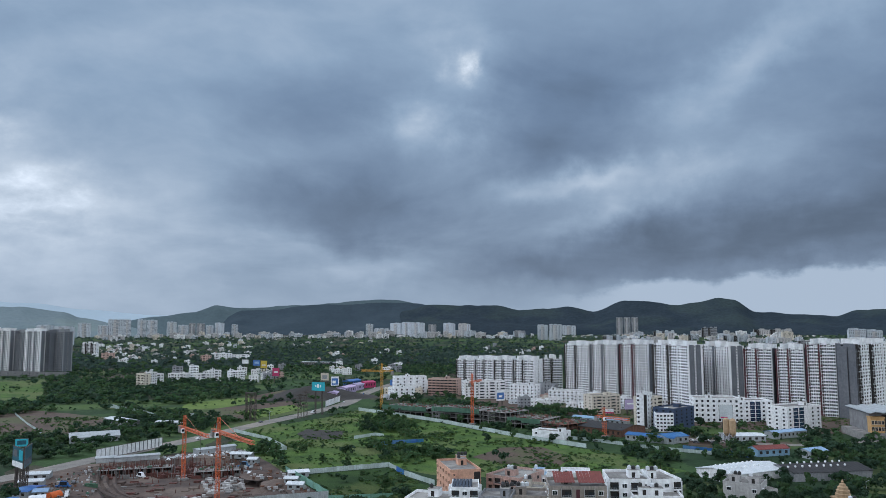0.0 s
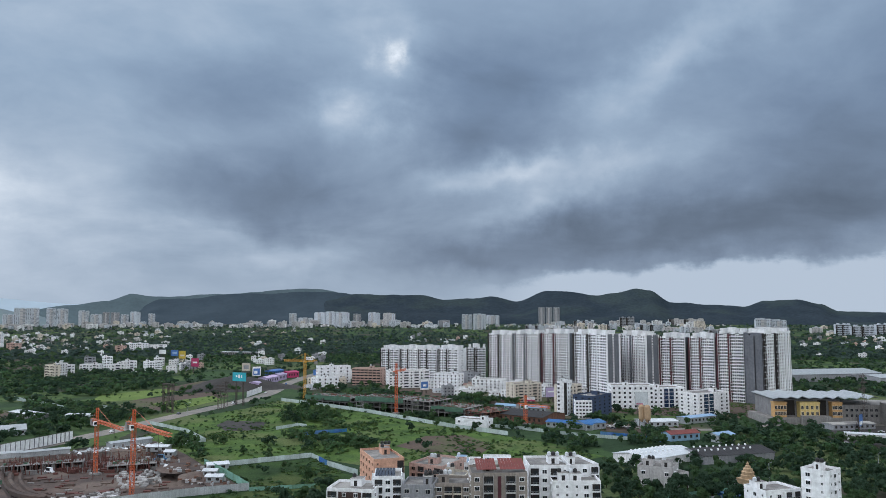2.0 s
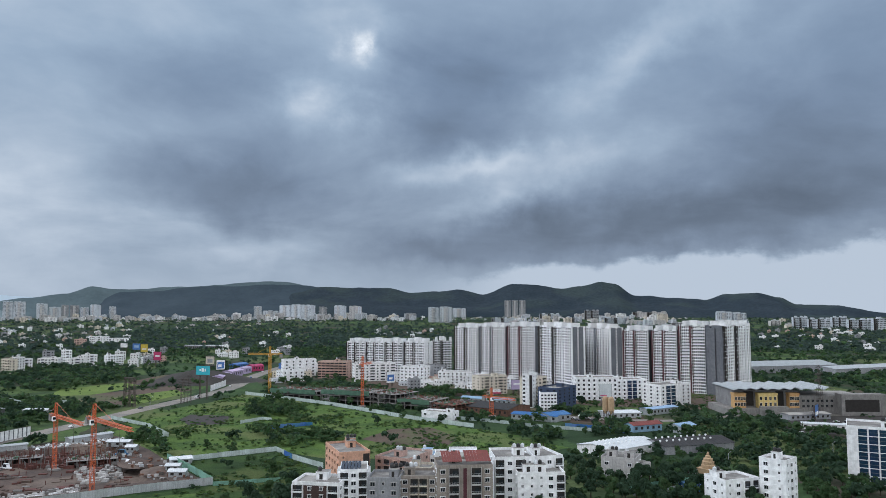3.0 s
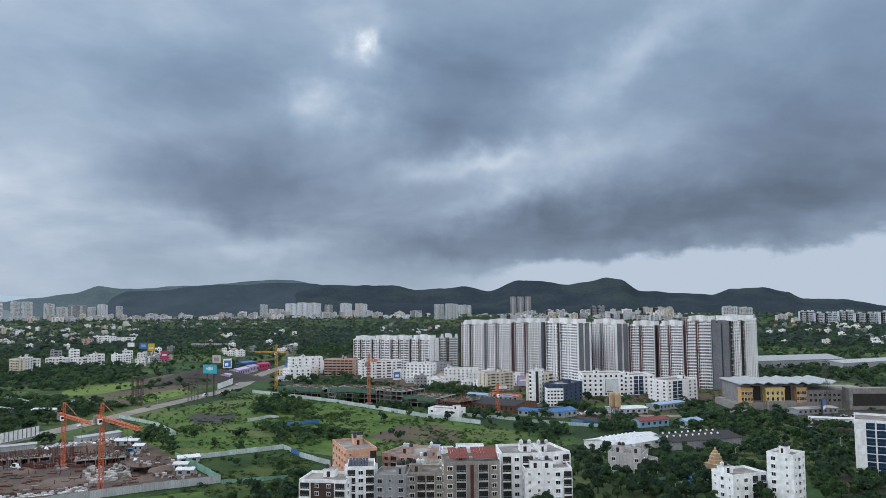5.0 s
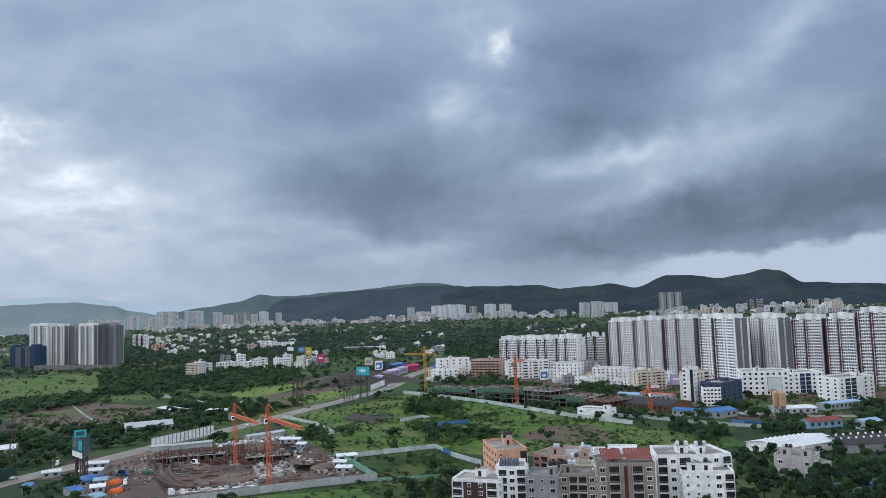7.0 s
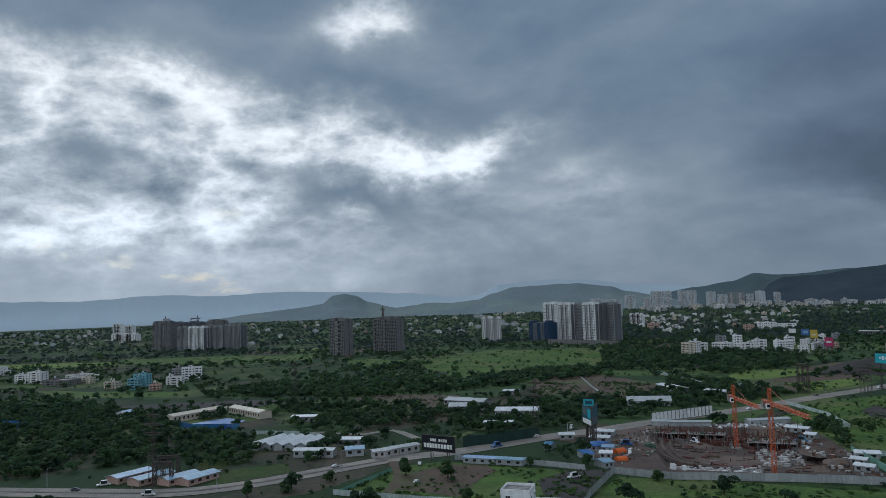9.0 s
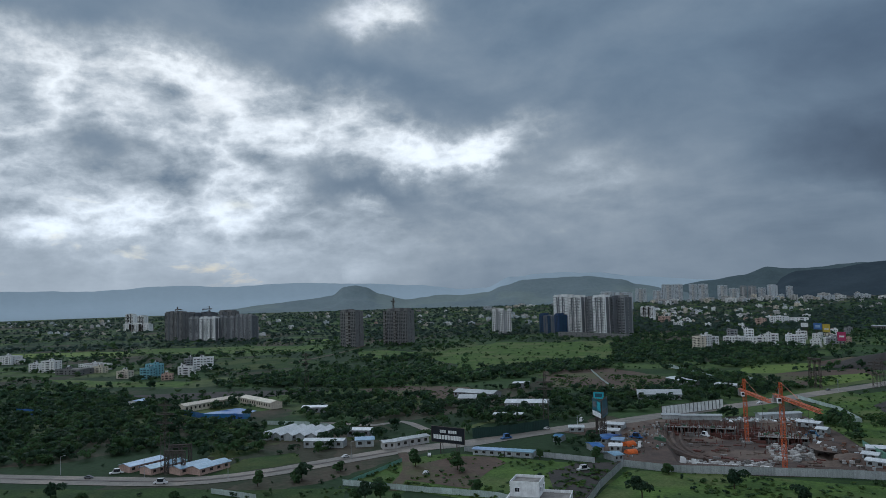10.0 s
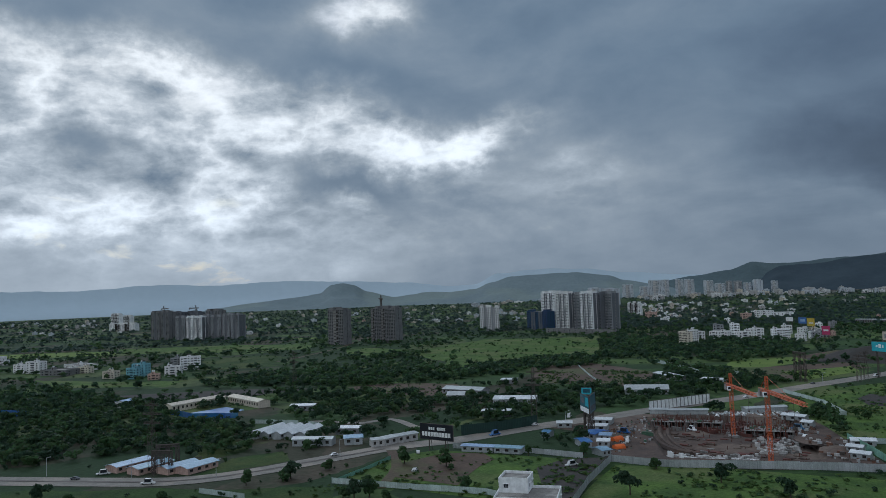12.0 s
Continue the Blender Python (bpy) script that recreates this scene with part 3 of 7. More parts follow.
patch("meadow", "green roadside plot with track", MEADOW, [(-251.0, 240.2), (-260.8, 285.4), (-250.8, 309.8), (-178.3, 324.0), (-158.3, 263.3), (-169.3, 247.1), (-233.4, 236.8)], 0.09)
patch("field", "light green crop strip beside the road", LIGHTFIELD, [(-145.3, 670.5), (-177.9, 720.3), (-134.1, 785.0), (-119.0, 745.1)], 0.16, 2)
patch("field", "light green crop strip", LIGHTFIELD, [(-242.7, 742.5), (-248.9, 809.0), (-199.8, 863.6), (-166.6, 828.6), (-203.6, 755.0)], 0.13, 3)
patch("field", "ploughed brown field", SOIL, [(-211.2, 703.6), (-200.1, 763.7), (-146.6, 822.2), (-115.5, 779.3), (-152.7, 717.8), (-161.2, 652.1)], 0.11, 3)
patch("field", "ploughed dark field in the meadow", DARKSOIL, [(-96.3, 572.6), (-91.9, 601.7), (-61.1, 588.3), (-59.2, 548.1), (-86.1, 548.5)], 0.18, 3)
patch("field", "flooded brown plot in the meadow", SOIL, [(30.4, 471.8), (51.6, 507.2), (78.9, 509.4), (90.6, 465.0), (78.3, 440.3), (45.8, 449.8)], 0.18, 2)
patch("field", "bare brown scrub land", SOIL, [(-421.8, 688.3), (-411.7, 757.6), (-367.9, 739.6), (-267.8, 675.9), (-268.2, 578.4), (-348.2, 576.8)], 0.11, 6)
patch("field", "bare brown scrub land", SOIL, [(-497.2, 485.4), (-480.0, 520.1), (-417.1, 542.6), (-381.4, 528.1), (-377.7, 475.9), (-444.2, 460.0)], 0.11, 6)
patch("field", "trampled bare plot", SOIL, [(-230.8, 252.2), (-246.0, 275.2), (-243.0, 304.7), (-225.2, 314.8), (-211.5, 305.0), (-204.9, 277.1), (-197.3, 258.4)], 0.20, 3)
patch("field", "dark muddy plot beside the site fence", DARKSOIL, [(-184.0, 301.9), (-181.8, 324.8), (-164.0, 335.0), (-151.1, 288.3), (-136.2, 241.6), (-150.3, 249.7)], 0.16, 3)
SITE = [(-188.7, 356.2), (-212.6, 422.5), (-207.5, 453.9), (-185.8, 464.5), (-149.1, 495.2), (-123.1, 512.1), (-93.7, 461.8), (-72.2, 416.4), (-47.0, 368.5), (-100.9, 342.5), (-126.1, 333.7), (-156.2, 327.8)]
holed_yard("yard", "muddy brown building yard around the pit", PITSOIL, SITE, PIT, 0.12)
patch("field", "dark bare field among trees", DARKSOIL, [(-676.2, 344.9), (-630.7, 391.0), (-578.7, 440.5), (-516.3, 468.2), (-537.6, 409.1), (-593.3, 367.7)], 0.1, 4)
for ring, mat in (
    ([(-1908.9, 672.8), (-1756.0, 829.4), (-1571.2, 918.6), (-1461.3, 860.8), (-1591.3, 683.7), (-1688.2, 595.1)], MEADOW),
    ([(-1569.2, 553.2), (-1431.1, 644.9), (-1315.9, 702.8), (-1218.3, 655.6), (-1354.7, 545.7)], LIGHTFIELD),
    ([(-1370.8, 743.3), (-1182.9, 875.8), (-1007.3, 915.7), (-938.5, 828.3), (-1044.2, 728.9), (-1241.0, 672.9)], MEADOW),
    ([(-958.9, 649.9), (-910.1, 724.7), (-750.3, 681.5), (-741.9, 590.5), (-798.5, 541.0)], SCRUB),
    ([(-911.9, 391.9), (-774.0, 425.9), (-713.3, 462.3), (-682.5, 423.1), (-795.2, 364.1)], MEADOW),
    ([(-1459.7, 1097.1), (-1272.7, 1174.8), (-1148.1, 1044.0), (-1289.3, 983.1)], LIGHTFIELD),
    ([(-847.3, 829.1), (-844.2, 876.8), (-742.9, 857.2), (-689.7, 771.8), (-742.5, 737.0)], MEADOW),
    ([(-431.6, 283.5), (-423.6, 301.6), (-400.3, 287.0), (-405.0, 269.9)], LIGHTFIELD),
    ([(-379.9, 245.8), (-374.6, 276.5), (-341.0, 259.0), (-341.0, 230.4)], SCRUB),
    ([(-387.9, 137.2), (-297.0, 192.0), (-242.1, 231.6), (-194.8, 175.2), (-295.0, 97.7)], SCRUB),
    ([(-317.8, 205.5), (-298.8, 254.7), (-324.1, 268.5), (-331.9, 244.8)], SCRUB),
):
    patch("field", "strip of green crop between hedges", mat, ring, 0.05, 6)
patch("yard", "earth yard between tin sheds", SOIL, [(-230.9, 390.7), (-230.1, 410.6), (-222.8, 439.6), (-214.2, 449.8), (-205.2, 387.3)], 0.13, 2)
patch("yard", "dusty lot beside a row of shops", SOIL, [(157.6, 596.5), (203.9, 577.9), (235.5, 540.4), (255.6, 516.4), (224.1, 495.5), (177.2, 514.4)], 0.12, 2)
patch("yard", "dusty built-up ground below the white towers", SOIL, [(30, 900), (160, 870), (300, 720), (420, 660), (440, 600), (330, 545), (240, 590), (150, 660), (40, 800)], 0.08, 6)
patch("yard", "stony yard in front of the unfinished mall", DARKSOIL, [(340.1, 506.8), (427.8, 505.5), (390.6, 445.9), (296.0, 430.1)], 0.12, 4)


def ribbon(name, label, pts, width, mat, z, kind="structure", verge=1.5):
    line = spline(pts, 10)
    s = Shape()
    rim = []
    for i, p in enumerate(line):
        d = (line[min(i + 1, len(line) - 1)] - line[max(i - 1, 0)]).normalized()
        side = Vector((-d.y, d.x, 0)) * width / 2
        rim.append((p + side, p - side))
    for (a, b), (c, d) in zip(rim, rim[1:]):
        s.poly([(b.x, b.y, z), (d.x, d.y, z), (c.x, c.y, z), (a.x, a.y, z)])
        mid, far = (a + b) / 2, (c + d) / 2
        TAKEN.append([(q.x, q.y) for q in (mid + (b - mid) * verge, far + (d - far) * verge, far + (c - far) * verge, mid + (a - mid) * verge)])
    single(name, s, mat, label, kind=kind)
    return line


MAIN_ROAD = [(-470.1, 115.5), (-417.4, 142.7), (-354.2, 175.2), (-318.0, 196.7), (-299.5, 224.0), (-288.5, 260.7), (-275.3, 306.0), (-257.5, 333.4), (-244.4, 370.9), (-229.0, 410.9), (-216.6, 433.9), (-202.7, 471.0), (-177.9, 524.9), (-161.1, 564.3), (-137.1, 632.1), (-109.5, 701.6), (-81.2, 790.2), (-66.9, 927.3), (-21.3, 1133.3)]
road_line = ribbon("road", "wide worn grey road with muddy verges", MAIN_ROAD, 16, ASPHALT, 0.22, verge=2.6)
ribbon("road", "low earth divider of the road", [(-412.2, 145.8), (-354.2, 175.2), (-318.0, 196.7), (-299.5, 224.0), (-288.5, 260.7), (-276.7, 298.5)], 1.6, STEEL, 0.42)
ribbon("lane", "narrow grey lane among trees", [(-397.4, 324.9), (-379.8, 343.9), (-345.7, 352.0), (-339.3, 372.3), (-299.4, 353.9)], 6, ASPHALT, 0.21)
ribbon("lane", "narrow farm track", [(-793.3, 650.3), (-827.1, 729.7), (-895.8, 863.7), (-1011.4, 1035.4)], 6, SOIL, 0.2)
ribbon("lane", "curving dirt track", [(-272.0, 297.8), (-243.3, 270.0), (-223.1, 236.5)], 5, SOIL, 0.23)
ribbon("lane", "site access lane", [(172.3, 551.9), (206.9, 525.3), (259.9, 507.4), (323.8, 524.4), (399.3, 510.7)], 9, ASPHALT, 0.21)


# ---- fences ----
def panel_mesh(name, length, height, mat, ribs=10):
    """A corrugated sheet between two posts."""
    s = Shape()
    xs = [length * i / ribs for i in range(ribs + 1)]
    for i in range(ribs):
        y0, y1 = (0.0, 0.06) if i % 2 else (0.06, 0.0)
        s.poly([(xs[i], y0, 0.1), (xs[i + 1], y1, 0.1), (xs[i + 1], y1, height), (xs[i], y0, height)])
        s.poly([(xs[i + 1], y1 + 0.03, 0.1), (xs[i], y0 + 0.03, 0.1), (xs[i], y0 + 0.03, height), (xs[i + 1], y1 + 0.03, height)])
    s.box(-0.06, -0.08, 0, 0.06, 0.0, height + 0.05, 0)
    s.box(0, 0.09, height * 0.75, length, 0.13, height * 0.75 + 0.08, 0)
    return s.mesh(name, mat)


def fence(label, pts, height=3.0, mat=PALEGREEN, length=5.0, close_gaps=True):
    ob = thing("fence", pts[0], 0, label, "fence")
    me = panel_mesh("panel", length, height, mat)
    o = Vector((*pts[0], 0))
    for a, b in zip(pts, pts[1:]):
        a, b = Vector((*a, 0)), Vector((*b, 0))
        n = max(1, round((b - a).length / length))
        turn = math.atan2(b.y - a.y, b.x - a.x)
        for i in range(n):
            if random.random() < 0.02 and 0 < i < n - 1 and not close_gaps:
                continue
            p = a.lerp(b, i / n) - o
            tilt = random.gauss(0, 0.012)
            part("panel", me, None, ob, at=Matrix.Translation((p.x, p.y, 0)) @ Matrix.Rotation(turn, 4, "Z") @ Matrix.Rotation(tilt, 4, "X") @ Matrix.Diagonal(((b - a).length / n / length, 1, random.uniform(0.96, 1.03), 1)))
    return ob


fence("grey corrugated sheet fence along the building site", [(-132.1, 329.7), (-101.2, 343.6), (-72.7, 355.9), (-44.9, 364.7)], 3.6, TIN)
fence("grey corrugated sheet fence beside the muddy plot", [(-139.5, 252.0), (-150.2, 286.7), (-159.5, 328.0), (-143.0, 328.4), (-128.0, 330.9)], 3.4, TIN)
fence("pale green sheet fence at the building site's side", [(-44.9, 364.7), (-59.8, 395.9), (-76.7, 428.0)], 3.6, GREENFENCE)
fence("pale sheet fence across the green plots", [(-72.7, 419.6), (-48.6, 430.0), (-20.1, 442.1)], 2.8, PALEGREEN)
fence("white sheet fence beside the salmon building", [(-20.1, 442.1), (-13.8, 427.6)], 2.8, PALEGREEN)
fence("bright blue sheet fence section", [(-15.1, 429.5), (-10.4, 417.5)], 2.9, BLUESHEET)
fence("white sheet fence beside the salmon building", [(-10.4, 417.5), (5.8, 391.7)], 2.8, PALEGREEN)
fence("green netted fence in the scrub", [(-44.6, 362.4), (-30.6, 364.0), (-14.4, 366.5)], 2.0, GREENFENCE)
fence("blue sheet fence in the meadow", [(-35.3, 515.7), (-21.3, 524.9), (0.3, 532.9)], 2.6, BLUESHEET)
fence("pale sheet fence in the meadow", [(-49.8, 548.8), (-35.5, 564.9), (-28.8, 557.8)], 2.4, PALEGREEN)
fence("long white wall behind the meadow", [(-61.9, 728.5), (-24.4, 686.7), (15.3, 636.7), (40.8, 595.7), (76.8, 540.0), (108.5, 502.9)], 3.0, PALEGREEN, 8.0)
fence("long white wall beside the site", [(101.1, 544.5), (122.5, 526.9), (153.9, 493.4), (185.6, 471.5)], 2.4, PALEGREEN, 8.0)
fence("blue sheet fence along the vehicle yard", [(169.8, 493.0), (188.1, 477.8), (201.1, 462.0)], 3.0, BLUESHEET)
fence("pale sheet fence at the meadow's corner", [(-107.5, 493.9), (-89.8, 503.5), (-110.4, 545.8), (-145.8, 589.4)], 2.6, PALEGREEN)
fence("white boundary wall among trees", [(-317.5, 772.6), (-272.6, 724.0)], 3.6, PALEGREEN, 8.0)
fence("white boundary wall among trees", [(-270.7, 723.5), (-227.2, 668.3)], 3.6, PALEGREEN, 8.0)
fence("white boundary wall among fields", [(-253.5, 740.9), (-200.3, 684.6)], 2.6, PALEGREEN, 8.0)
fence("white farm wall running over bare land", [(-379.4, 713.9), (-329.2, 639.8), (-290.6, 585.8)], 2.0, PALEGREEN, 8.0)
fence("pale concrete panel fence along the road", [(-248.3, 232.4), (-216.8, 240.3), (-177.8, 251.5), (-165.5, 249.4)], 2.6, PALEGREEN)
fence("pale concrete panel fence beside the road", [(-287.4, 191.2), (-261.7, 195.5)], 2.4, PALEGREEN)
fence("low green fence climbing from the road", [(-247.6, 235.1), (-251.1, 254.9), (-257.3, 281.5)], 2.0, GREENFENCE)
fence("grey sheet fence behind the sign", [(-245.5, 317.7), (-205.2, 326.2), (-174.2, 327.8)], 2.8, TIN)
fence("dark green hoarding along the lane", [(-262.2, 347.6), (-250.3, 367.8), (-240.3, 396.1)], 6.0, DARKGREEN, 6.0)
fence("pale sheet fence in front of the villa", [(162.9, 342.3), (181.1, 346.4), (197.4, 346.0)], 2.4, TIN)
fence("pale sheet fence beside the blue hut", [(137.8, 311.9), (167.9, 318.8)], 2.2, TIN)
fence("green netted fence around a garden", [(139.5, 321.7), (168.1, 329.7), (178.1, 332.5)], 2.2, GREENFENCE)
fence("long pale wall between woods and pasture", [(-413.5, 318.9), (-386.9, 330.4), (-366.5, 331.7)], 2.6, PALEGREEN, 8.0)


# ---- buildings ----
WINDOWS = {}


def ring_xz(x0, z0, x1, z1, t, y0, y1):
    """A rectangular frame of width t standing in the xz plane."""
    s = Shape()
    outer, inner = [(x0 - t, z0 - t), (x1 + t, z0 - t), (x1 + t, z1 + t), (x0 - t, z1 + t)], [(x0, z0), (x1, z0), (x1, z1), (x0, z1)]
    s.vs = [(x, y0, z) for x, z in outer] + [(x, y0, z) for x, z in inner] + [(x, y1, z) for x, z in outer] + [(x, y1, z) for x, z in inner]
    for a in range(4):
        b = (a + 1) % 4
        s.fs += [(a, b, b + 4, a + 4), (a + 8, b + 8, b, a), (a + 4, b + 4, b + 12, a + 12)]
        s.ms += [0, 0, 0]
    return s


def window_mesh(w, h, frame_mat, ledge=True):
    """A window frame with a rain ledge, facing -y, its middle at the origin, and its dark panes with a mullion."""
    key = (round(w, 2), round(h, 2), frame_mat.name, ledge)
    if key not in WINDOWS:
        s = ring_xz(-w / 2, -h / 2, w / 2, h / 2, 0.14, -0.10, 0.02)
        s.box(-w / 2 - 0.3, -0.55 if ledge else -0.12, h / 2 + 0.10, w / 2 + 0.3, 0.02, h / 2 + 0.25)
        g = Shape().box(-w / 2, -0.05, -h / 2, w / 2, 0.02, h / 2, 0)
        g.box(-0.04, -0.08, -h / 2, 0.04, -0.04, h / 2, 1)
        WINDOWS[key] = (s.mesh("window", frame_mat), g.mesh("pane", GLASS, frame_mat))
    return WINDOWS[key]


def put_window(parent, at, w, h, frame_mat, ledge=True):
    frame_me, pane_me = window_mesh(w, h, frame_mat, ledge)
    ob = part("window", frame_me, None, parent, at=at)
    part("pane", pane_me, None, ob)
    return ob


def put_balcony(parent, at, w, h, wall_mat):
    key = ("balcony", round(w, 2), round(h, 2), wall_mat.name)
    if key not in WINDOWS:
        s = Shape()
        s.box(-w / 2, -1.2, -0.15, w / 2, 0.0, 0.0)
        s.box(-w / 2, -1.2, 0.0, w / 2, -1.08, 0.45)
        s.box(-w / 2, -1.2, 0.0, -w / 2 + 0.12, 0.0, h)
        s.box(w / 2 - 0.12, -1.2, 0.0, w / 2, 0.0, h)
        rail = Shape().box(-w / 2, -1.18, 1.0, w / 2, -1.10, 1.08)
        for i in range(7):
            x = -w / 2 + (w - 0.06) * i / 6
            rail.box(x, -1.17, 0.45, x + 0.06, -1.11, 1.02)
        # the balcony's back wall is painted dark as its shade, door panes on it
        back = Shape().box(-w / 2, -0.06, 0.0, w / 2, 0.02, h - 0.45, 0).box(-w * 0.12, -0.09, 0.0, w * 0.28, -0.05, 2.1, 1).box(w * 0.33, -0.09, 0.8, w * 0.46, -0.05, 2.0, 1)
        WINDOWS[key] = (s.mesh("balcony", wall_mat), rail.mesh("railing", TIN), back.mesh("balcony_door", VOID_SHADE, PANE))
    body, rail, back = WINDOWS[key]
    ob = part("balcony", body, None, parent, at=at)
    part("railing", rail, None, ob)
    part("balcony_door", back, None, ob)


def tank(parent, x, y, z, r=0.8, h=1.5, mat=TANKBLACK):
    s = Shape().lathe(x, y, [(r, z), (r, z + h * 0.75), (r * 0.85, z + h * 0.88), (r * 0.35, z + h), (r * 0.35, z + h + 0.12)], 10)
    part("water_tank", s, mat, parent)


def facing(a, b):
    return math.atan2(b[1] - a[1], b[0] - a[0])


def parapet(w, d, h, high=1.0, thick=0.25):
    """A low wall round a flat roof, one ring."""
    s = Shape()
    o, n = 0.04, thick
    outer, inner = [(-o, -o), (w + o, -o), (w + o, d + o), (-o, d + o)], [(n, n), (w - n, n), (w - n, d - n), (n, d - n)]
    s.vs = [(x, y, z) for z in (h - 0.15, h + high) for x, y in outer] + [(x, y, z) for z in (h - 0.15, h + high) for x, y in inner]
    for i in range(4):
        j = (i + 1) % 4
        s.fs += [(i, j, j + 4, i + 4), (j + 8, i + 8, i + 12, j + 12), (i + 4, j + 4, j + 12, i + 12)]
        s.ms += [0, 0, 0]
    return s


def block(name, label, a, b, depth, h, storeys, wall=WHITE, front="w.bw", side="w.w", frame_mat=None, roof=ROOFGREY, group="", tops=1, slabs=True, band=None, category="building", balcony_mat=None, base=0.0):
    """A flat-roofed building: a and b are the base corners of the front, from left to right as seen.
    front, side: a letter for each bay: w window, s small window, b balcony, d flat strip painted dark as a slot, c
    coloured strip, g glazed strip, . blank."""
    frame_mat = frame_mat or wall
    balcony_mat = balcony_mat or wall
    w = math.hypot(b[0] - a[0], b[1] - a[1])
    ob = thing(name, a, facing(a, b), label, category, group)
    TAKEN.append([tuple((ob.matrix_basis @ Vector(q))[:2]) for q in ((-2, -3, 0), (w + 2, -3, 0), (w + 2, depth + 2, 0), (-2, depth + 2, 0))])
    fh = (h - base) / storeys
    s = Shape()
    s.box(0, 0, 0, w, depth, h, 0, 1)
    part("wall", s, [wall, roof], ob)
    part("parapet", parapet(w, depth, h), [wall], ob)
    if slabs and math.hypot(*a) < 560:
        for i in range(1, storeys):
            part("floor_band", Shape().box(-0.06, -0.06, i * fh + base - 0.12, w + 0.06, depth + 0.06, i * fh + base + 0.10), [band or wall], ob)
    for bays, length, m in ((front, w, Matrix()), (side, depth, Matrix.Translation((0, depth, 0)) @ Matrix.Rotation(-math.pi / 2, 4, "Z")), (side, depth, Matrix.Translation((w, 0, 0)) @ Matrix.Rotation(math.pi / 2, 4, "Z"))):
        bw = length / max(1, len(bays))
        if math.hypot(*a) > 560:
            # far off: one strip of windows for each storey
            for j in range(storeys):
                row = Shape()
                for i, c in enumerate(bays):
                    x, z, ww, wh = (i + 0.5) * bw, base + j * fh + fh * 0.52, min(1.7, bw * 0.6) / 2, fh * 0.24
                    if c in "wsb":
                        if c == "b":
                            ww, wh = bw * 0.42, fh * 0.33
                            row.box(x - ww, -0.9, z - wh, x + ww, -0.05, z - wh * 0.35, 1)
                        row.box(x - ww, -0.05, z - wh, x + ww, 0.02, z + wh)
                        row.box(x - ww - 0.2, -0.4, z + wh, x + ww + 0.2, 0.02, z + wh + 0.15, 1)
                if row.vs:
                    tagged(part("storey_front", row, [GLASS, frame_mat], ob, at=m), kind="stuff")
            bays = "".join(c if c in "dcge" else "." for c in bays)
        for i, c in enumerate(bays):
            x = (i + 0.5) * bw
            if c in "dcge":
                half = bw * (0.16 if c == "e" else 0.5 if c == "c" else 0.42)
                strip = Shape().box(x - half, -0.14, base + 0.6, x + half, 0.02, h - 0.3)
                if c == "c":
                    for j in range(storeys):
                        put_window(ob, m @ Matrix.Translation((x, -0.15, base + j * fh + fh * 0.5)), 1.2, 1.2, CLEAN, False)
                # d: a slot's shade as a flat dark strip standing proud of the wall
                face = part({"d": "recess", "c": "coloured_band", "e": "coloured_band", "g": "curtain_wall"}[c], strip, {"d": [VOID_SHADE], "c": [band or BROWN], "e": [MAROON], "g": [BLUEGLASS]}[c], ob, at=m)
                if c == "g":
                    for j in range(1, storeys * 2):
                        part("transom", Shape().box(x - bw * 0.42, -0.24, base + j * fh / 2, x + bw * 0.42, -0.142, base + j * fh / 2 + (0.12 if j % 2 else 0.35)), wall if j % 2 == 0 else SLATE, face)
                continue
            for j in range(storeys):
                z = base + j * fh
                if c == "w":
                    put_window(ob, m @ Matrix.Translation((x, 0, z + fh * 0.52)), min(1.7, bw * 0.6), min(1.4, fh * 0.48), frame_mat)
                elif c == "s":
                    put_window(ob, m @ Matrix.Translation((x, 0, z + fh * 0.6)), min(0.8, bw * 0.5), min(0.9, fh * 0.4), frame_mat, False)
                elif c == "b":
                    put_balcony(ob, m @ Matrix.Translation((x, 0, z + 0.1)), bw * 0.92, fh, balcony_mat)
    rnd = random.Random(int(w * 100 + depth))
    for i in range(tops):
        tw, td = min(4.5, w * 0.28), min(5.0, depth * 0.35)
        x, y = rnd.uniform(1, max(1.1, w - tw - 1)), rnd.uniform(depth * 0.2, max(0.3, depth - td - 1))
        head = part("stair_head", Shape().box(x, y, h, x + tw, y + td, h + 2.8, 0, 1).box(x - 0.2, y - 0.2, h + 2.8, x + tw + 0.2, y + td + 0.2, h + 3.0, 0, 1).box(x + tw * 0.3, y - 0.04, h + 0.1, x + tw * 0.6, y + 0.02, h + 2.2, 2), [wall, roof, VOID_SHADE], ob)
        for j in range(rnd.randint(1, 3)):
            tank(head, x + 0.8 + j * 1.7, y + td / 2, h + 3.0, mat=rnd.choice((TANKBLACK, TINROOF)))
    return ob


BAYS = {2: "ASA", 3: "ASBSA", 4: "SABSABA"}
BAY_WIDTH = {"S": 0.95, "A": 1.0, "B": 0.9}


def bay_windows(x0, x1, y, fh, storeys, each, wall, ledge):
    """The panes of one bay, storey over storey, under thin rain ledges."""
    col = Shape()
    n = 2 if x1 - x0 < 9 else 3
    for q in range(n):
        x = x0 + (x1 - x0) * (q + 0.5) / n
        half = min(each, (x1 - x0) / n * 0.7) / 2
        for j in range(storeys):
            z = j * fh + fh * 0.26
            col.box(x - half, y - 0.06, z, x + half, y + 0.02, z + fh * 0.54)
            if ledge:
                col.box(x - half - 0.2, y - 0.5, z + fh * 0.58, x + half + 0.2, y + 0.02, z + fh * 0.64, 1)
    return col


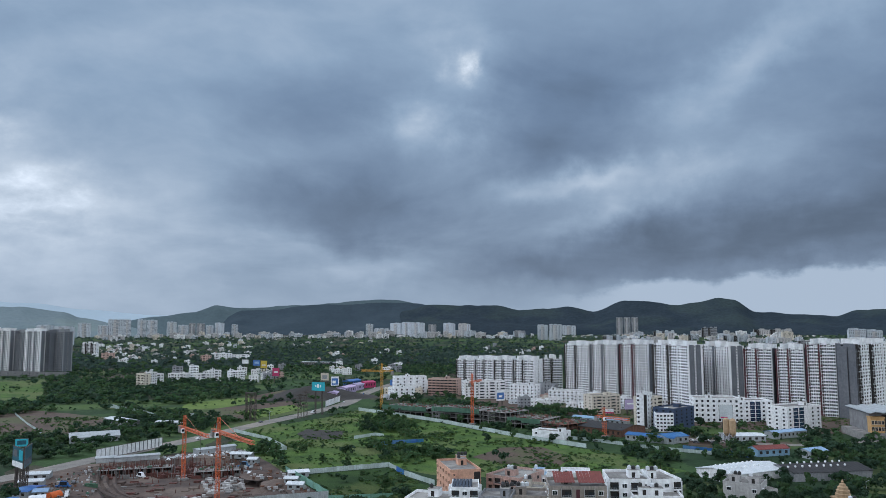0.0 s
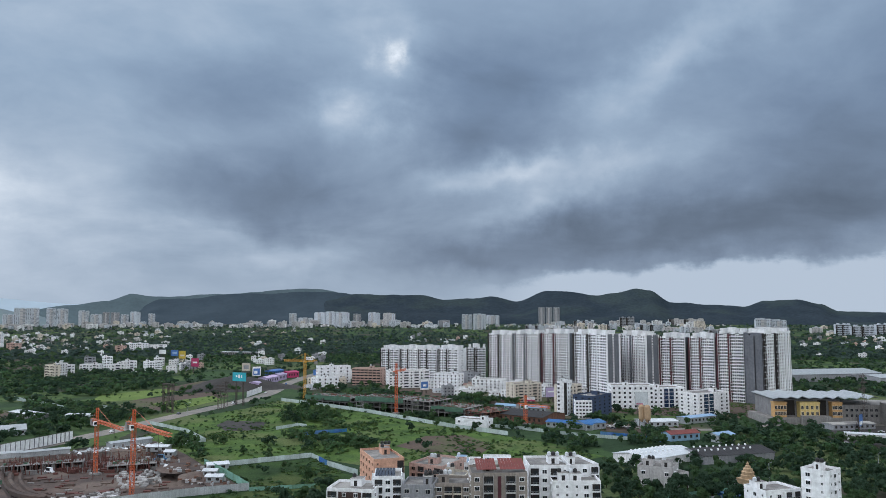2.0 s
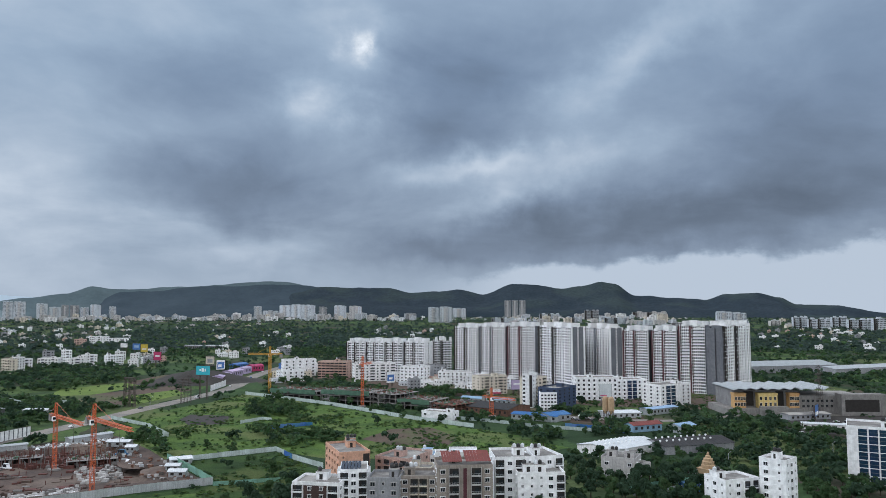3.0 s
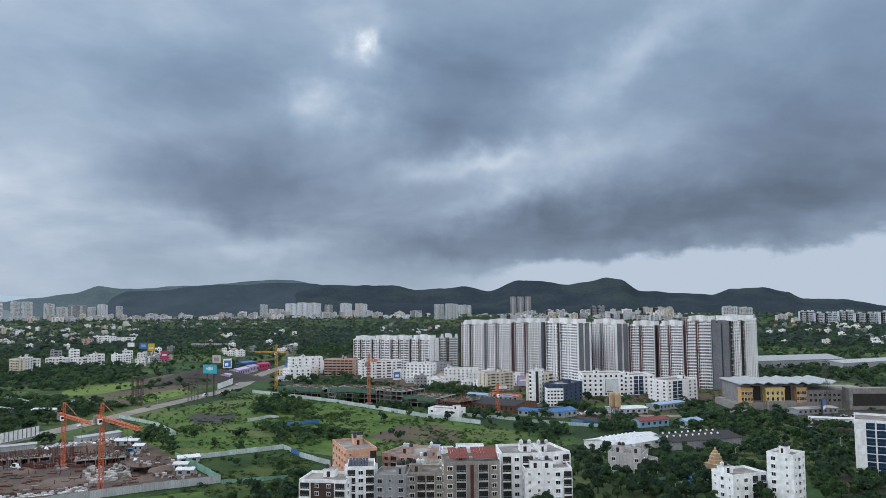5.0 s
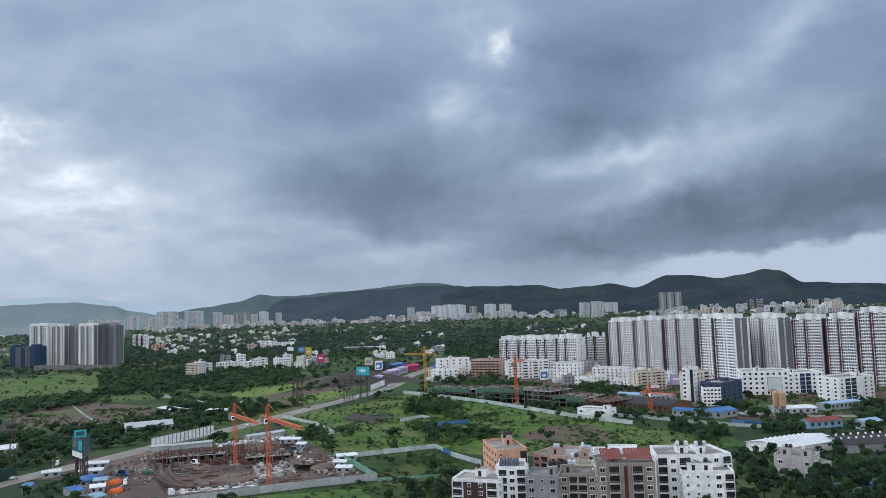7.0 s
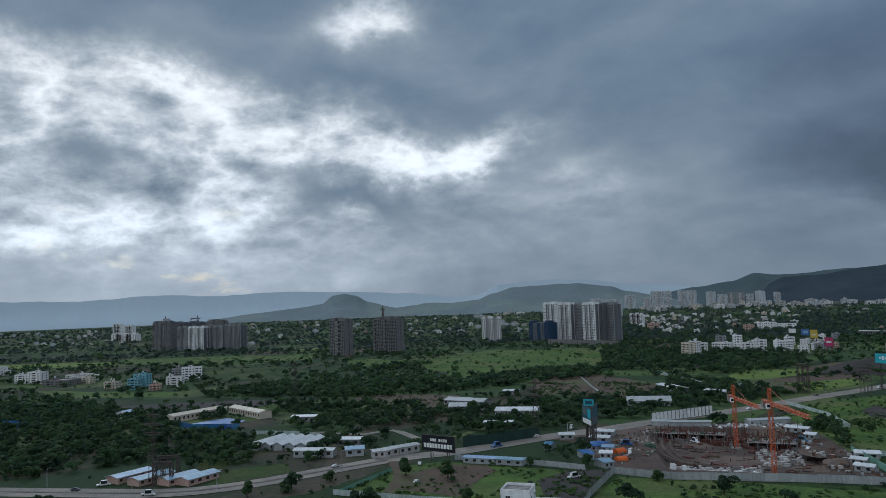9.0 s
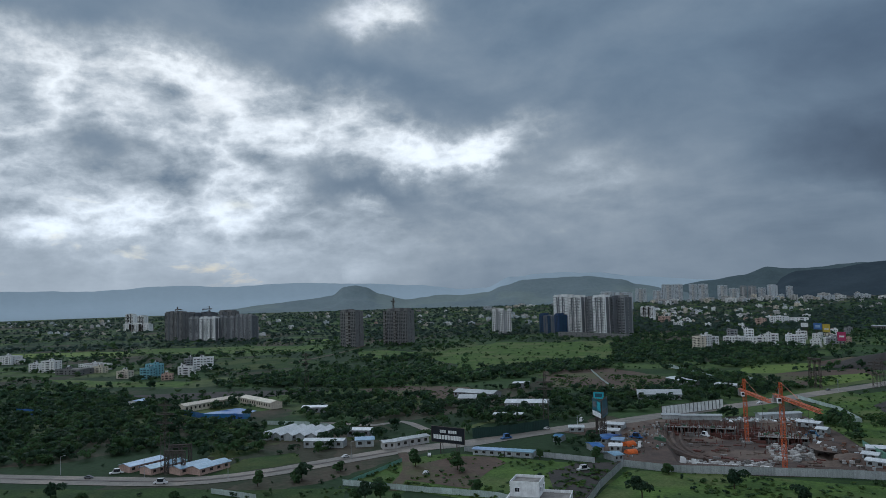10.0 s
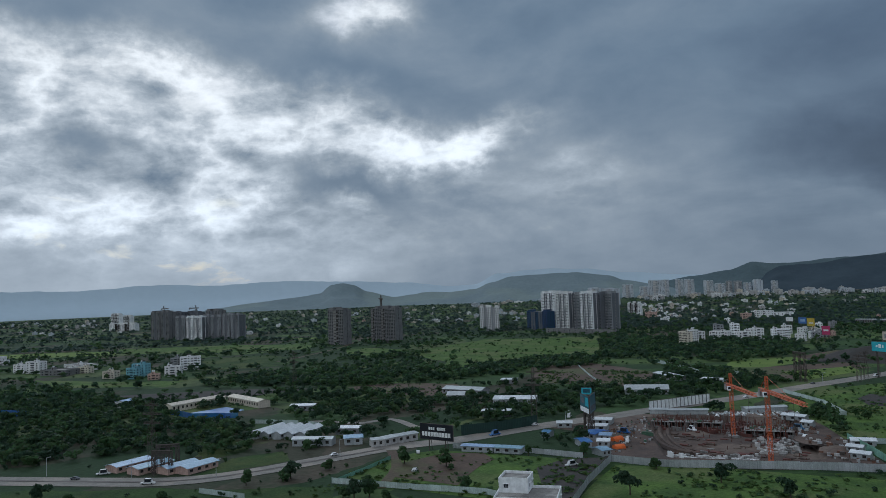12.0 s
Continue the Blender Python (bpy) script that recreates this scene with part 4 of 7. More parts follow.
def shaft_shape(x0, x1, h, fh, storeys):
    """A balcony shaft: its shade painted as a dark back, a thin white fin, dark or coloured panels on one side and open
    landings on the other.
    """
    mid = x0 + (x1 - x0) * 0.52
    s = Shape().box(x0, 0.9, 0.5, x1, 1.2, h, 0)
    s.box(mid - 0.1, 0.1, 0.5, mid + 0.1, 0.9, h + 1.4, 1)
    for j in range(storeys):
        z = j * fh
        if j % 2 == 0:
            s.box(x0 + 0.12, 0.12, z + fh * 0.12, mid - 0.1, 0.3, z + fh * 1.75, 2)
        s.box(mid + 0.1, 0.15, z + fh * 0.86, x1, 0.9, z + fh * 0.97, 1)
        if j % 3 == 0:
            s.box(mid + 0.1, 0.2, z + fh * 0.0, x1 - 0.1, 0.35, z + fh * 0.6, 2)
    return s


def tower(name, label, a, b, depth, h, wall=CLEAN, side_wall=SLATE, storeys=22, strip_mat=VOID_SHADE, crown=True, group="", wings=4, accent=None, window_w=1.9, category="apartment tower"):
    """A tall apartment house: bays stand proud or set back, shallow shafts with shade painted on their backs run
    between them, windows in every storey of each bay.
    """
    w = math.hypot(b[0] - a[0], b[1] - a[1])
    ob = thing(name, a, facing(a, b), label, category, group)
    TAKEN.append([tuple((ob.matrix_basis @ Vector(q))[:2]) for q in ((-3, -3, 0), (w + 3, -3, 0), (w + 3, depth + 3, 0), (-3, depth + 3, 0))])
    fh = h / storeys
    near = math.hypot(*a) < 1500
    deep = 0.9
    part("core", Shape().box(0.02, deep + 0.32, 0, w - 0.02, depth - deep - 0.32, h, 1, 2), [side_wall, side_wall, ROOFGREY], ob)
    plan = BAYS[wings]
    unit = w / sum(BAY_WIDTH[c] for c in plan)
    x0, nth = 0.0, 0
    turned = Matrix.Translation((w, depth, 0)) @ Matrix.Rotation(math.pi, 4, "Z")
    for i, c in enumerate(plan):
        x1 = x0 + BAY_WIDTH[c] * unit
        if c == "S":
            # the shaft is shallow; back and panel colours stand in for its shade
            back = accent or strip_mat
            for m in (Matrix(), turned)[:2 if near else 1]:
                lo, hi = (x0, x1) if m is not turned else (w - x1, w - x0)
                part("balcony_shaft", shaft_shape(lo, hi, h, fh, storeys), [VOID_SHADE if strip_mat is MAROON else strip_mat, wall, back], ob, at=m)
        else:
            set_back = 0.0 if c == "A" else 1.1
            top = h + (1.0 if c == "A" else -1.6)
            body = Shape().box(x0, set_back, 0, x1, depth - set_back, top, 0, 1)
            body.box(x0 - 0.15, set_back - 0.2, top, x1 + 0.15, set_back + 0.3, top + 0.9, 0)
            if c == "A":
                body.box(x0 + unit * 0.12, depth * 0.1, top, x1 - unit * 0.12, depth * 0.7, top + (3.4 if nth % 2 == 0 else 2.2), 0, 1)
                body.box(x0 + unit * 0.06, depth * 0.1 - 0.3, top + (3.4 if nth % 2 == 0 else 2.2), x1 - unit * 0.06, depth * 0.7 + 0.3, top + (3.7 if nth % 2 == 0 else 2.5), 0, 1)
            part("wing", body, [wall, ROOFGREY], ob)
            for m in (Matrix(), turned)[:2 if near else 1]:
                lo, hi = (x0, x1) if m is not turned else (w - x1, w - x0)
                tagged(part("window_column", bay_windows(lo, hi, set_back, fh, storeys, window_w + 0.15, wall, near), [PANE, wall], ob, at=m), kind="stuff")
            nth += 1
        x0 = x1
    for m in (Matrix.Translation((0, depth, 0)) @ Matrix.Rotation(-math.pi / 2, 4, "Z"), Matrix.Translation((w, 0, 0)) @ Matrix.Rotation(math.pi / 2, 4, "Z")):
        flank = Shape().box(depth * 0.12, -0.18, 0, depth * 0.45, 0.0, h + 0.6, 0).box(depth * 0.55, -0.18, 0, depth * 0.88, 0.0, h + 0.6, 0)
        part("side_wall", flank, [side_wall], ob, at=m)
        col = Shape()
        for j in range(storeys):
            col.box(depth * 0.47, -0.08, j * fh + fh * 0.3, depth * 0.53, 0.02, j * fh + fh * 0.75)
        tagged(part("window_column", col, [GLASS], ob, at=m), kind="stuff")
    if crown:
        part("machine_room", Shape().box(w * 0.36, depth * 0.35, h + 0.5, w * 0.62, depth * 0.6, h + 5.0).box(w * 0.35, depth * 0.34, h + 5.0, w * 0.63, depth * 0.61, h + 5.3), wall, ob)
    return ob


def shed(name, label, a, b, depth, h, rise, roof=TINROOF, wall=TIN, ribs=True, category="shed", group="", windows=True):
    """A long hall with a pitched sheet roof; the ridge runs along the front."""
    w = math.hypot(b[0] - a[0], b[1] - a[1])
    ob = thing(name, a, facing(a, b), label, category, group)
    TAKEN.append([tuple((ob.matrix_basis @ Vector(q))[:2]) for q in ((-2, -2, 0), (w + 2, -2, 0), (w + 2, depth + 2, 0), (-2, depth + 2, 0))])
    s = Shape()
    mid = depth / 2
    s.box(0, 0, 0, w, depth, h)
    s.poly([(0, 0, h), (0, mid, h + rise), (0, depth, h)]).poly([(w, 0, h), (w, depth, h), (w, mid, h + rise)])
    n = max(2, int(w / 4)) if windows and category != "warehouse" else 0
    for i in range(n):
        x0, x1 = (i + 0.25) * w / n, (i + 0.65) * w / n
        s.box(x0, -0.05, h * 0.35, x1, 0.02, h * 0.75, 1)
    part("wall", s, [wall, VOID_SHADE], ob)
    for side in (0, 1):
        r = Shape()
        k = max(3, int(w / 1.2))
        e = 0.6
        ya, yb = (-e, mid) if side == 0 else (depth + e, mid)
        for i in range(k + 1):
            x, lift = -e + (w + 2 * e) * i / k, 0.05 + 0.10 * (i % 2)
            za, zb = h - rise * e / mid + lift, h + rise + lift
            r.vs += [(x, ya, za), (x, yb, zb), (x, ya, za - 0.12), (x, yb, zb - 0.12)]
        for i in range(k):
            a0, a1 = 4 * i, 4 * i + 4
            for f in ((a0, a1, a1 + 1, a0 + 1), (a1 + 2, a0 + 2, a0 + 3, a1 + 3), (a0 + 2, a1 + 2, a1, a0)):
                r.fs.append(f if side == 0 else f[::-1])
                r.ms.append(0)
        part("roof_slope", r, [roof], ob)
    return ob


def frame_building(name, label, a, b, depth, storeys, fh=3.4, net=None, bay=6.0, mat=CONCRETE, category="unfinished building"):
    """A bare concrete frame of slabs and columns, with safety nets on some storeys."""
    w = math.hypot(b[0] - a[0], b[1] - a[1])
    ob = thing(name, a, facing(a, b), label, category)
    TAKEN.append([tuple((ob.matrix_basis @ Vector(q))[:2]) for q in ((-2, -2, 0), (w + 2, -2, 0), (w + 2, depth + 2, 0), (-2, depth + 2, 0))])
    nx, ny = max(1, round(w / bay)), max(1, round(depth / bay))
    column = Shape().box(-0.25, -0.25, 0, 0.25, 0.25, fh - 0.2).mesh("column", mat)
    for k in range(storeys):
        part("slab", Shape().box(-0.5, -0.5, (k + 1) * fh - 0.25, w + 0.5, depth + 0.5, (k + 1) * fh), mat, ob)
        for i in range(nx + 1):
            for j in range(ny + 1):
                if j in (0, ny) or i in (0, nx):
                    part("column", column, None, ob, at=Matrix.Translation((w * i / nx, depth * j / ny, k * fh)))
    # an added dark sheet at half depth stands in for the shade inside
    part("rear_wall", Shape().box(0.6, depth * 0.5, 0.1, w - 0.6, depth * 0.5 + 0.2, storeys * fh - 0.3), VOID_SHADE, ob)
    rods = Shape()
    rnd = random.Random(int(w * 10))
    for i in range(nx * 14):
        x, y = rnd.uniform(0, w), rnd.uniform(0, depth)
        rods.beam((x, y, storeys * fh), (x, y, storeys * fh + rnd.uniform(0.8, 3.0)), 0.12)
    part("starter_bars", rods, RUST, ob)
    pile = Shape()
    for i in range(int(w * depth / 14)):
        x, y, s = rnd.uniform(1, w - 1), rnd.uniform(1, depth - 1), rnd.uniform(0.3, 1.6)
        pile.box(x - s, y - s * 0.5, storeys * fh, x + s, y + s * 0.5, storeys * fh + rnd.uniform(0.1, 1.2), rnd.choice((0, 0, 1, 1, 2, 3)))
    tagged(part("deck_clutter", pile, [RUST, NETTING, CONCRETE, STEEL], ob), kind="stuff")
    if net:
        s = Shape()
        k = max(4, int(w / 3))
        top, bot = storeys * fh + 1.2, (storeys - 1) * fh + fh * 0.3
        for i in range(k):
            sag = fh * 0.45 if noise.noise(Vector((i * 0.35, w, 0))) < -0.4 else 0.0
            xa, xb = w * i / k - 0.6, w * (i + 1) / k - 0.6
            ya, yb = -0.8 - rnd.uniform(0, 0.4), -0.8 - rnd.uniform(0, 0.4)
            s.poly([(xa, ya, bot + sag + rnd.uniform(-0.5, 0.5)), (xb, yb, bot + sag + rnd.uniform(-0.5, 0.5)), (xb, yb, top), (xa, ya, top)])
            s.poly([(xb, yb + 0.06, bot + sag), (xa, ya + 0.06, bot + sag), (xa, ya + 0.06, top), (xb, yb + 0.06, top)])
        part("safety_net", s, net, ob)
    return ob


# ---- the long rows of white apartment towers ----
ROW = "white apartment tower row"
for a, b, h, acc in (
    ((162.5, 864.0), (185.3, 838.8), 58.2, VOID_SHADE),
    ((187.2, 838.5), (210.8, 814.2), 59.4, SLATE),
    ((213.3, 813.7), (238.1, 790.1), 60.5, MAROON),
    ):
    tower("apartment_tower", "tall white apartment tower with dark balcony shafts", a, b, 22, h, accent=acc, group=ROW, wings=4, window_w=1.25)
tower("apartment_tower", "tall white apartment tower with dark grey side wall", (236.5, 772.3), (253.4, 714.0), 17, 61.2, accent=VOID_SHADE, group=ROW, wings=4)
tower("apartment_tower", "tall white apartment tower with dark grey side wall", (280.2, 752.5), (290.8, 707.1), 17, 60.2, wall=WHITE, accent=SLATE, group=ROW, wings=4, window_w=1.25)
for a, b, h, acc in (
    ((305.6, 709.5), (323.8, 690.9), 58.5, MAROON),
    ((327.1, 690.3), (344.5, 672.4), 58.9, MAROON),
    ((346.1, 672.1), (364.4, 654.6), 63.7, MAROON),
):
    tower("apartment_tower", "tall white apartment tower with maroon balcony shafts", a, b, 24, h, strip_mat=MAROON, accent=acc, group=ROW, wings=4, window_w=1.25)
tower("apartment_tower", "tall white apartment tower with broad grey flank", (374.8, 639.1), (417.2, 663.9), 26, 64.0, accent=VOID_SHADE, group=ROW, wings=4, window_w=1.25)
part("flank_panel", Shape().box(0, 0, 0, 8, 10, 62).box(9, 0.6, 0, 16, 10, 60), SLATE, thing("apartment_block", (363.1, 650.3), facing((363.1, 650.3), (374.8, 639.1)), "blank grey end wall between white towers", "wall"))
LOWROW = "lower white apartment row"
for a, b, h in (
    ((39.5, 916.3), (61.2, 904.7), 39.4),
    ((62.5, 904.5), (81.9, 886.1), 40.1),
    ((83.2, 885.9), (103.4, 875.0), 40.4),
    ((104.7, 874.7), (126.1, 856.7), 41.0),
    ((141.7, 897.3), (165.8, 892.8), 40.7),
):
    tower("apartment_tower", "white mid-rise apartment slab with dark shafts", a, b, 20, h, storeys=14, group=LOWROW, wings=4, side_wall=CLEAN, window_w=1.1)

# ---- white and coloured buildings in front of the rows ----
block("office_building", "long white four-storey building with a rooftop cabin", (228.4, 632.1), (264.4, 625.5), 22, 19.2, 5, CLEAN, "wwwwwwww", "www")
block("office_building", "white building with a blue glass front", (265.1, 629.5), (295.1, 632.2), 20, 16.8, 5, CLEAN, "wwggww", "www")
frame_building("unfinished_building", "small raw concrete frame between buildings", (285.6, 609.8), (294.4, 604.4), 14, 3, 3.3)
block("office_building", "pale grey office building with a dark blue glass strip", (279.6, 574.3), (314.0, 589.5), 20, 17.3, 6, WHITE, "wgg.ww", "www", frame_mat=WHITE)
block("office_building", "white-fronted building with small windows", (178.4, 575.9), (191.2, 573.6), 18, 13.3, 5, CLEAN, "sssss", "ss")
block("office_building", "dark blue office building", (191.6, 573.5), (214.2, 593.2), 18, 16.6, 6, material("navy_paint", (0.05, 0.075, 0.14), (0.04, 0.06, 0.11), 0.1, 0.7), "wwww", "www")
block("apartment_building", "narrow white building with a tall window strip", (169.8, 597.8), (177.0, 593.0), 14, 26.6, 8, CLEAN, "w.d", "ww")
block("apartment_building", "olive and cream apartment building", (179.5, 599.5), (194.9, 611.2), 14, 22.7, 8, CREAM, "bwb", "ww")
block("apartment_building", "cream and white building with balconies", (153.8, 684.2), (182.0, 692.8), 16, 16.6, 6, CREAM, "wbwwbw", "ww")
block("house", "low white terraced house", (147.0, 713.5), (156.7, 697.4), 12, 9, 3, WHITE, "wbw", "ww")
block("apartment_building", "white four-storey building row", (131.7, 791.6), (166.0, 779.4), 16, 12.5, 4, CLEAN, "wwwwwwww", "ww")
block("apartment_building", "white five-storey building beside a concrete frame", (94.0, 816.8), (117.7, 800.2), 16, 17.0, 5, CLEAN, "wwwwww", "ww")
block("apartment_building", "grey-blue building behind trees", (123.5, 830.4), (137.5, 815.0), 14, 16.7, 5, GREYW, "ww.ww", "ww")
block("apartment_building", "white apartment building with open balconies", (45.2, 832.1), (91.2, 836.4), 18, 18.6, 6, WHITE, "wbwbwbwb", "www")
block("apartment_building", "pink building wrapped in bamboo scaffold", (5.6, 879.1), (38.0, 866.2), 18, 18.7, 6, PINK, "bbbbbbb", "ww", balcony_mat=PINK)
block("apartment_building", "white building behind the scaffolded one", (40.8, 916.1), (58.3, 912.8), 14, 20.3, 6, WHITE, "wwww", "ww")
block("apartment_building", "white and blue shop building", (-34.1, 907.5), (4.2, 915.5), 16, 19.0, 5, CLEAN, "wwwww", "ww", band=SIGNBLUE)
block("house", "white curved low building", (-32.6, 845.2), (-9.1, 849.9), 12, 11.3, 3, CLEAN, "wwww", "ww")
block("house", "white cottage in the meadow", (78.3, 543.1), (98.1, 528.7), 12, 6.0, 2, CLEAN, "w.w.", "w")

# ---- the pair of street rows that are still bare concrete ----
frame_building("unfinished_building", "long low concrete frame with green safety nets", (-36.9, 701.5), (3.5, 673.3), 26, 2, 3.8, NETTING)
frame_building("unfinished_building", "long low concrete frame with green safety nets", (8.2, 652.8), (47.3, 627.2), 30, 3, 3.6, NETTING)
frame_building("unfinished_building", "concrete frame with bare columns and rods", (49.6, 626.8), (66.6, 609.6), 30, 3, 3.6)
frame_building("unfinished_building", "long low concrete frame with green safety nets", (68.4, 605.9), (92.0, 588.3), 32, 2, 3.6, NETTING)
frame_building("unfinished_building", "rust-brown formwork of a new storey", (92.8, 585.0), (105.3, 567.1), 30, 2, 3.4, None, 5.0, RUST)
shed("works_shed", "long dark sheet roof over the works", (108.7, 585.3), (143.9, 548.1), 34, 5, 2.5, DARKROOF, RUST)
shed("works_shed", "blue sheet roof shelter at the works", (126.1, 639.0), (163.5, 609.6), 10, 4, 1.2, PALEBLUE, TIN)

# ---- sheds and small houses near the vehicle yard ----
shed("shed", "low blue sheet roof shed", (143.9, 536.7), (171.3, 515.4), 12, 4, 1.2, BLUESHEET, TIN)
shed("shed", "bright blue sheet roof shed", (167.3, 516.2), (184.7, 523.8), 16, 4.5, 1.6, BLUESHEET, TIN)
shed("shed", "white flat sheet roof shed", (213.0, 524.2), (239.8, 525.0), 16, 4, 0.8, TINROOF, TIN)
shed("shed", "pale blue sheet canopy", (251.0, 534.6), (280.6, 547.6), 10, 4.5, 0.8, PALEBLUE, TIN)
shed("shed", "red-roofed hut with blue sheets", (207.2, 465.3), (229.4, 470.4), 10, 4.5, 1.6, REDTILE, PALEBLUE)
shed("shed", "blue-roofed hut among trees", (235.2, 455.9), (249.3, 462.2), 10, 4.5, 1.4, PALEBLUE, TIN)
shed("warehouse", "white sheet roof warehouse with skylight caps", (158.1, 387.7), (195.9, 405.1), 24, 4.5, 2.0, TINROOF, WHITE, category="warehouse")
for hall, span in ((bpy.data.objects["warehouse"], 30.0), (shed("warehouse", "dark-roofed factory hall with roof ventilators", (193.1, 392.4), (238.7, 399.1), 24, 4.5, 2.2, DARKROOF, GREYW, category="warehouse"), 38.0)):
    for i in range(9):
        for y, z in ((7, 5.9), (13, 6.7)):
            part("ventilator", Shape().lathe(1.5 + i * span / 9 + (y - 7) * 0.2, y, [(0.35, z - 0.8), (0.35, z + 0.2), (0.6, z + 0.4), (0.55, z + 0.9), (0.1, z + 1.1)], 8), CLEAN, hall)
block("villa", "pale grey two-storey villa with white window frames", (137.3, 346.8), (150.6, 337.4), 14, 9.5, 2, PALEGREY, "w.w", "ww", frame_mat=CLEAN, tops=2)
block("villa", "grey annex of the villa with a canopy", (151.6, 339.5), (160.8, 342.6), 12, 6.5, 2, PALEGREY, "w", "w", frame_mat=CLEAN, tops=0)
block("apartment_building", "low white building with open corridors", (167.5, 287.5), (184.5, 290.7), 13, 10.0, 3, CLEAN, "swbb", "sws", tops=1)
block("apartment_building", "plain white six-storey building with small windows", (182.9, 287.7), (188.8, 278.5), 11, 19, 6, CLEAN, "ws", "sws", tops=1)
block("office_building", "white office block with a blue glass front", (247.0, 317.0), (267.5, 301.0), 24, 25.5, 7, CLEAN, ".ggggg", "..s", tops=2)
shed("hut", "small bright blue hut", (165.3, 313.0), (176.8, 315.1), 8, 3.0, 0.6, BLUESHEET, BLUESHEET)
shed("warehouse", "long white roofed warehouse", (528.4, 840.6), (652.7, 849.8), 60, 9, 4, TIN, GREYW, category="warehouse")
shed("warehouse", "long white roofed warehouse", (619.2, 808.3), (776.0, 843.8), 40, 7, 2, TIN, GREYW, category="warehouse")
shed("shed", "white container sheds in a row", (323.8, 458.0), (347.1, 444.6), 8, 4, 0.5, TINROOF, WHITE)
shed("shed", "grey flat shed roof", (339.7, 492.9), (373.2, 495.1), 12, 4, 0.6, ROOFGREY, GREYW)


def mall():
    """The unfinished mall: raw concrete halls under a folded roof, three plastered fronts."""
    a, b = (315.4, 525.9), (365.7, 516.7)
    ob = thing("mall", a, facing(a, b), "unfinished concrete mall with a folded pale roof", "building")
    w = math.hypot(b[0] - a[0], b[1] - a[1])
    TAKEN.append([tuple((ob.matrix_basis @ Vector(q))[:2]) for q in ((-4, -6, 0), (w * 2.2, -6, 0), (w * 2.2, 60, 0), (-4, 60, 0))])
    part("podium", Shape().box(-6, -2, 0, w + 2, 40, 5, 0, 1).box(w * 0.35, -6, 0, w * 0.75, -2, 7, 0), [CONCRETE, ROOFGREY], ob)
    part("hall", Shape().box(2, 8, 5, w, 45, 18, 0).box(w * 0.2, 7.8, 6, w * 0.35, 8.1, 17, 1).box(w * 0.68, 7.8, 6, w * 0.80, 8.1, 17, 1), [DARKCON, VOID_SHADE], ob)
    for x0, x1, m in ((0.02, 0.19, OCHRE), (0.38, 0.66, YELLOW), (0.84, 0.98, OCHRE)):
        front = part("plastered_front", Shape().box(w * x0, 2, 5, w * x1, 9, 15.5).box(w * x0 - 0.4, 1.6, 15.2, w * x1 + 0.4, 9.4, 16.2), m, ob)
        k = 4
        for i in range(k):
            for j in range(2):
                put_window(ob, Matrix.Translation((w * (x0 + (x1 - x0) * (i + 0.5) / k), 2, 7.8 + j * 4.4)), 1.6, 2.4, CREAM)
    part("wing", Shape().box(w, 6, 0, w * 2.0, 40, 14, 0, 1), [CONCRETE, ROOFGREY], ob)
    for i in range(12):
        for j in range(2):
            put_window(ob, Matrix.Translation((w + 4 + i * (w - 8) / 12, 6, 6 + j * 4)), 1.8, 1.8, CONCRETE)
    part("wing", Shape().box(w * 1.55, -4, 0, w * 2.2, 6, 16, 0, 1).box(w * 1.6, -4.1, 3, w * 2.1, -3.9, 12, 2), [CONCRETE, ROOFGREY, VOID_SHADE], ob)
    roof = Shape()
    n = 9
    for i in range(n):
        x0, x1, x2 = (w * 1.5) * i / n, (w * 1.5) * (i + 0.5) / n, (w * 1.5) * (i + 1) / n
        z0, z1 = 19.4, 20.2 + (i % 3) * 0.5
        for p, q, zp, zq in ((x0, x1, z0, z1), (x1, x2, z1, z0)):
            roof.poly([(p, 0, zp - 0.5), (q, 0, zq), (q, 48, zq), (p, 48, zp)])
            roof.poly([(q, 0, zq - 0.4), (p, 0, zp - 0.9), (p, 48, zp - 0.4), (q, 48, zq - 0.4)])
    part("folded_roof", roof, TIN, ob)


mall()

# ---- buildings below the balcony ----
block("apartment_building", "white building with a dark brown panel", (-7.3, 296.7), (10.3, 290.8), 15, 14.5, 5, CLEAN, "bccb", "wsw", band=BROWN, slabs=False)
block("apartment_building", "white apartment building with a solar roof", (10.8, 298.0), (21.5, 297.1), 15, 18, 6, CLEAN, "bwb", "wbw", tops=0)
block("apartment_building", "grey apartment building with white windows", (21.1, 291.6), (32.9, 288.5), 14, 16, 5, GREYW, "wsw", "ws", frame_mat=PALEGREY, tops=2)
block("apartment_building", "brown and beige apartment building with balconies", (34.2, 294.4), (48.1, 292.0), 14, 15.5, 5, TAUPE, "wbbw", "ws", frame_mat=CLEAN, tops=1, balcony_mat=CREAM)
block("apartment_building", "grey-brown apartment building with long balconies", (47.8, 289.0), (69.4, 287.3), 16, 20, 6, TAUPE, "wbebw", "wsw", frame_mat=CLEAN, tops=1, balcony_mat=PALEGREY)
block("apartment_building", "large white apartment building with rows of balconies", (73.0, 298.5), (89.1, 296.7), 20, 20.5, 6, CLEAN, "bwbs", "sws", tops=1)
block("apartment_building", "large white apartment building with rows of balconies", (90.3, 299.1), (102.4, 300.5), 20, 20, 6, CLEAN, "swb", "sws", tops=1)
block("apartment_building", "bright white apartment building with corner windows", (80.1, 290.0), (98.8, 287.6), 14, 16, 5, CLEAN, "ssswb", "sw", tops=2)
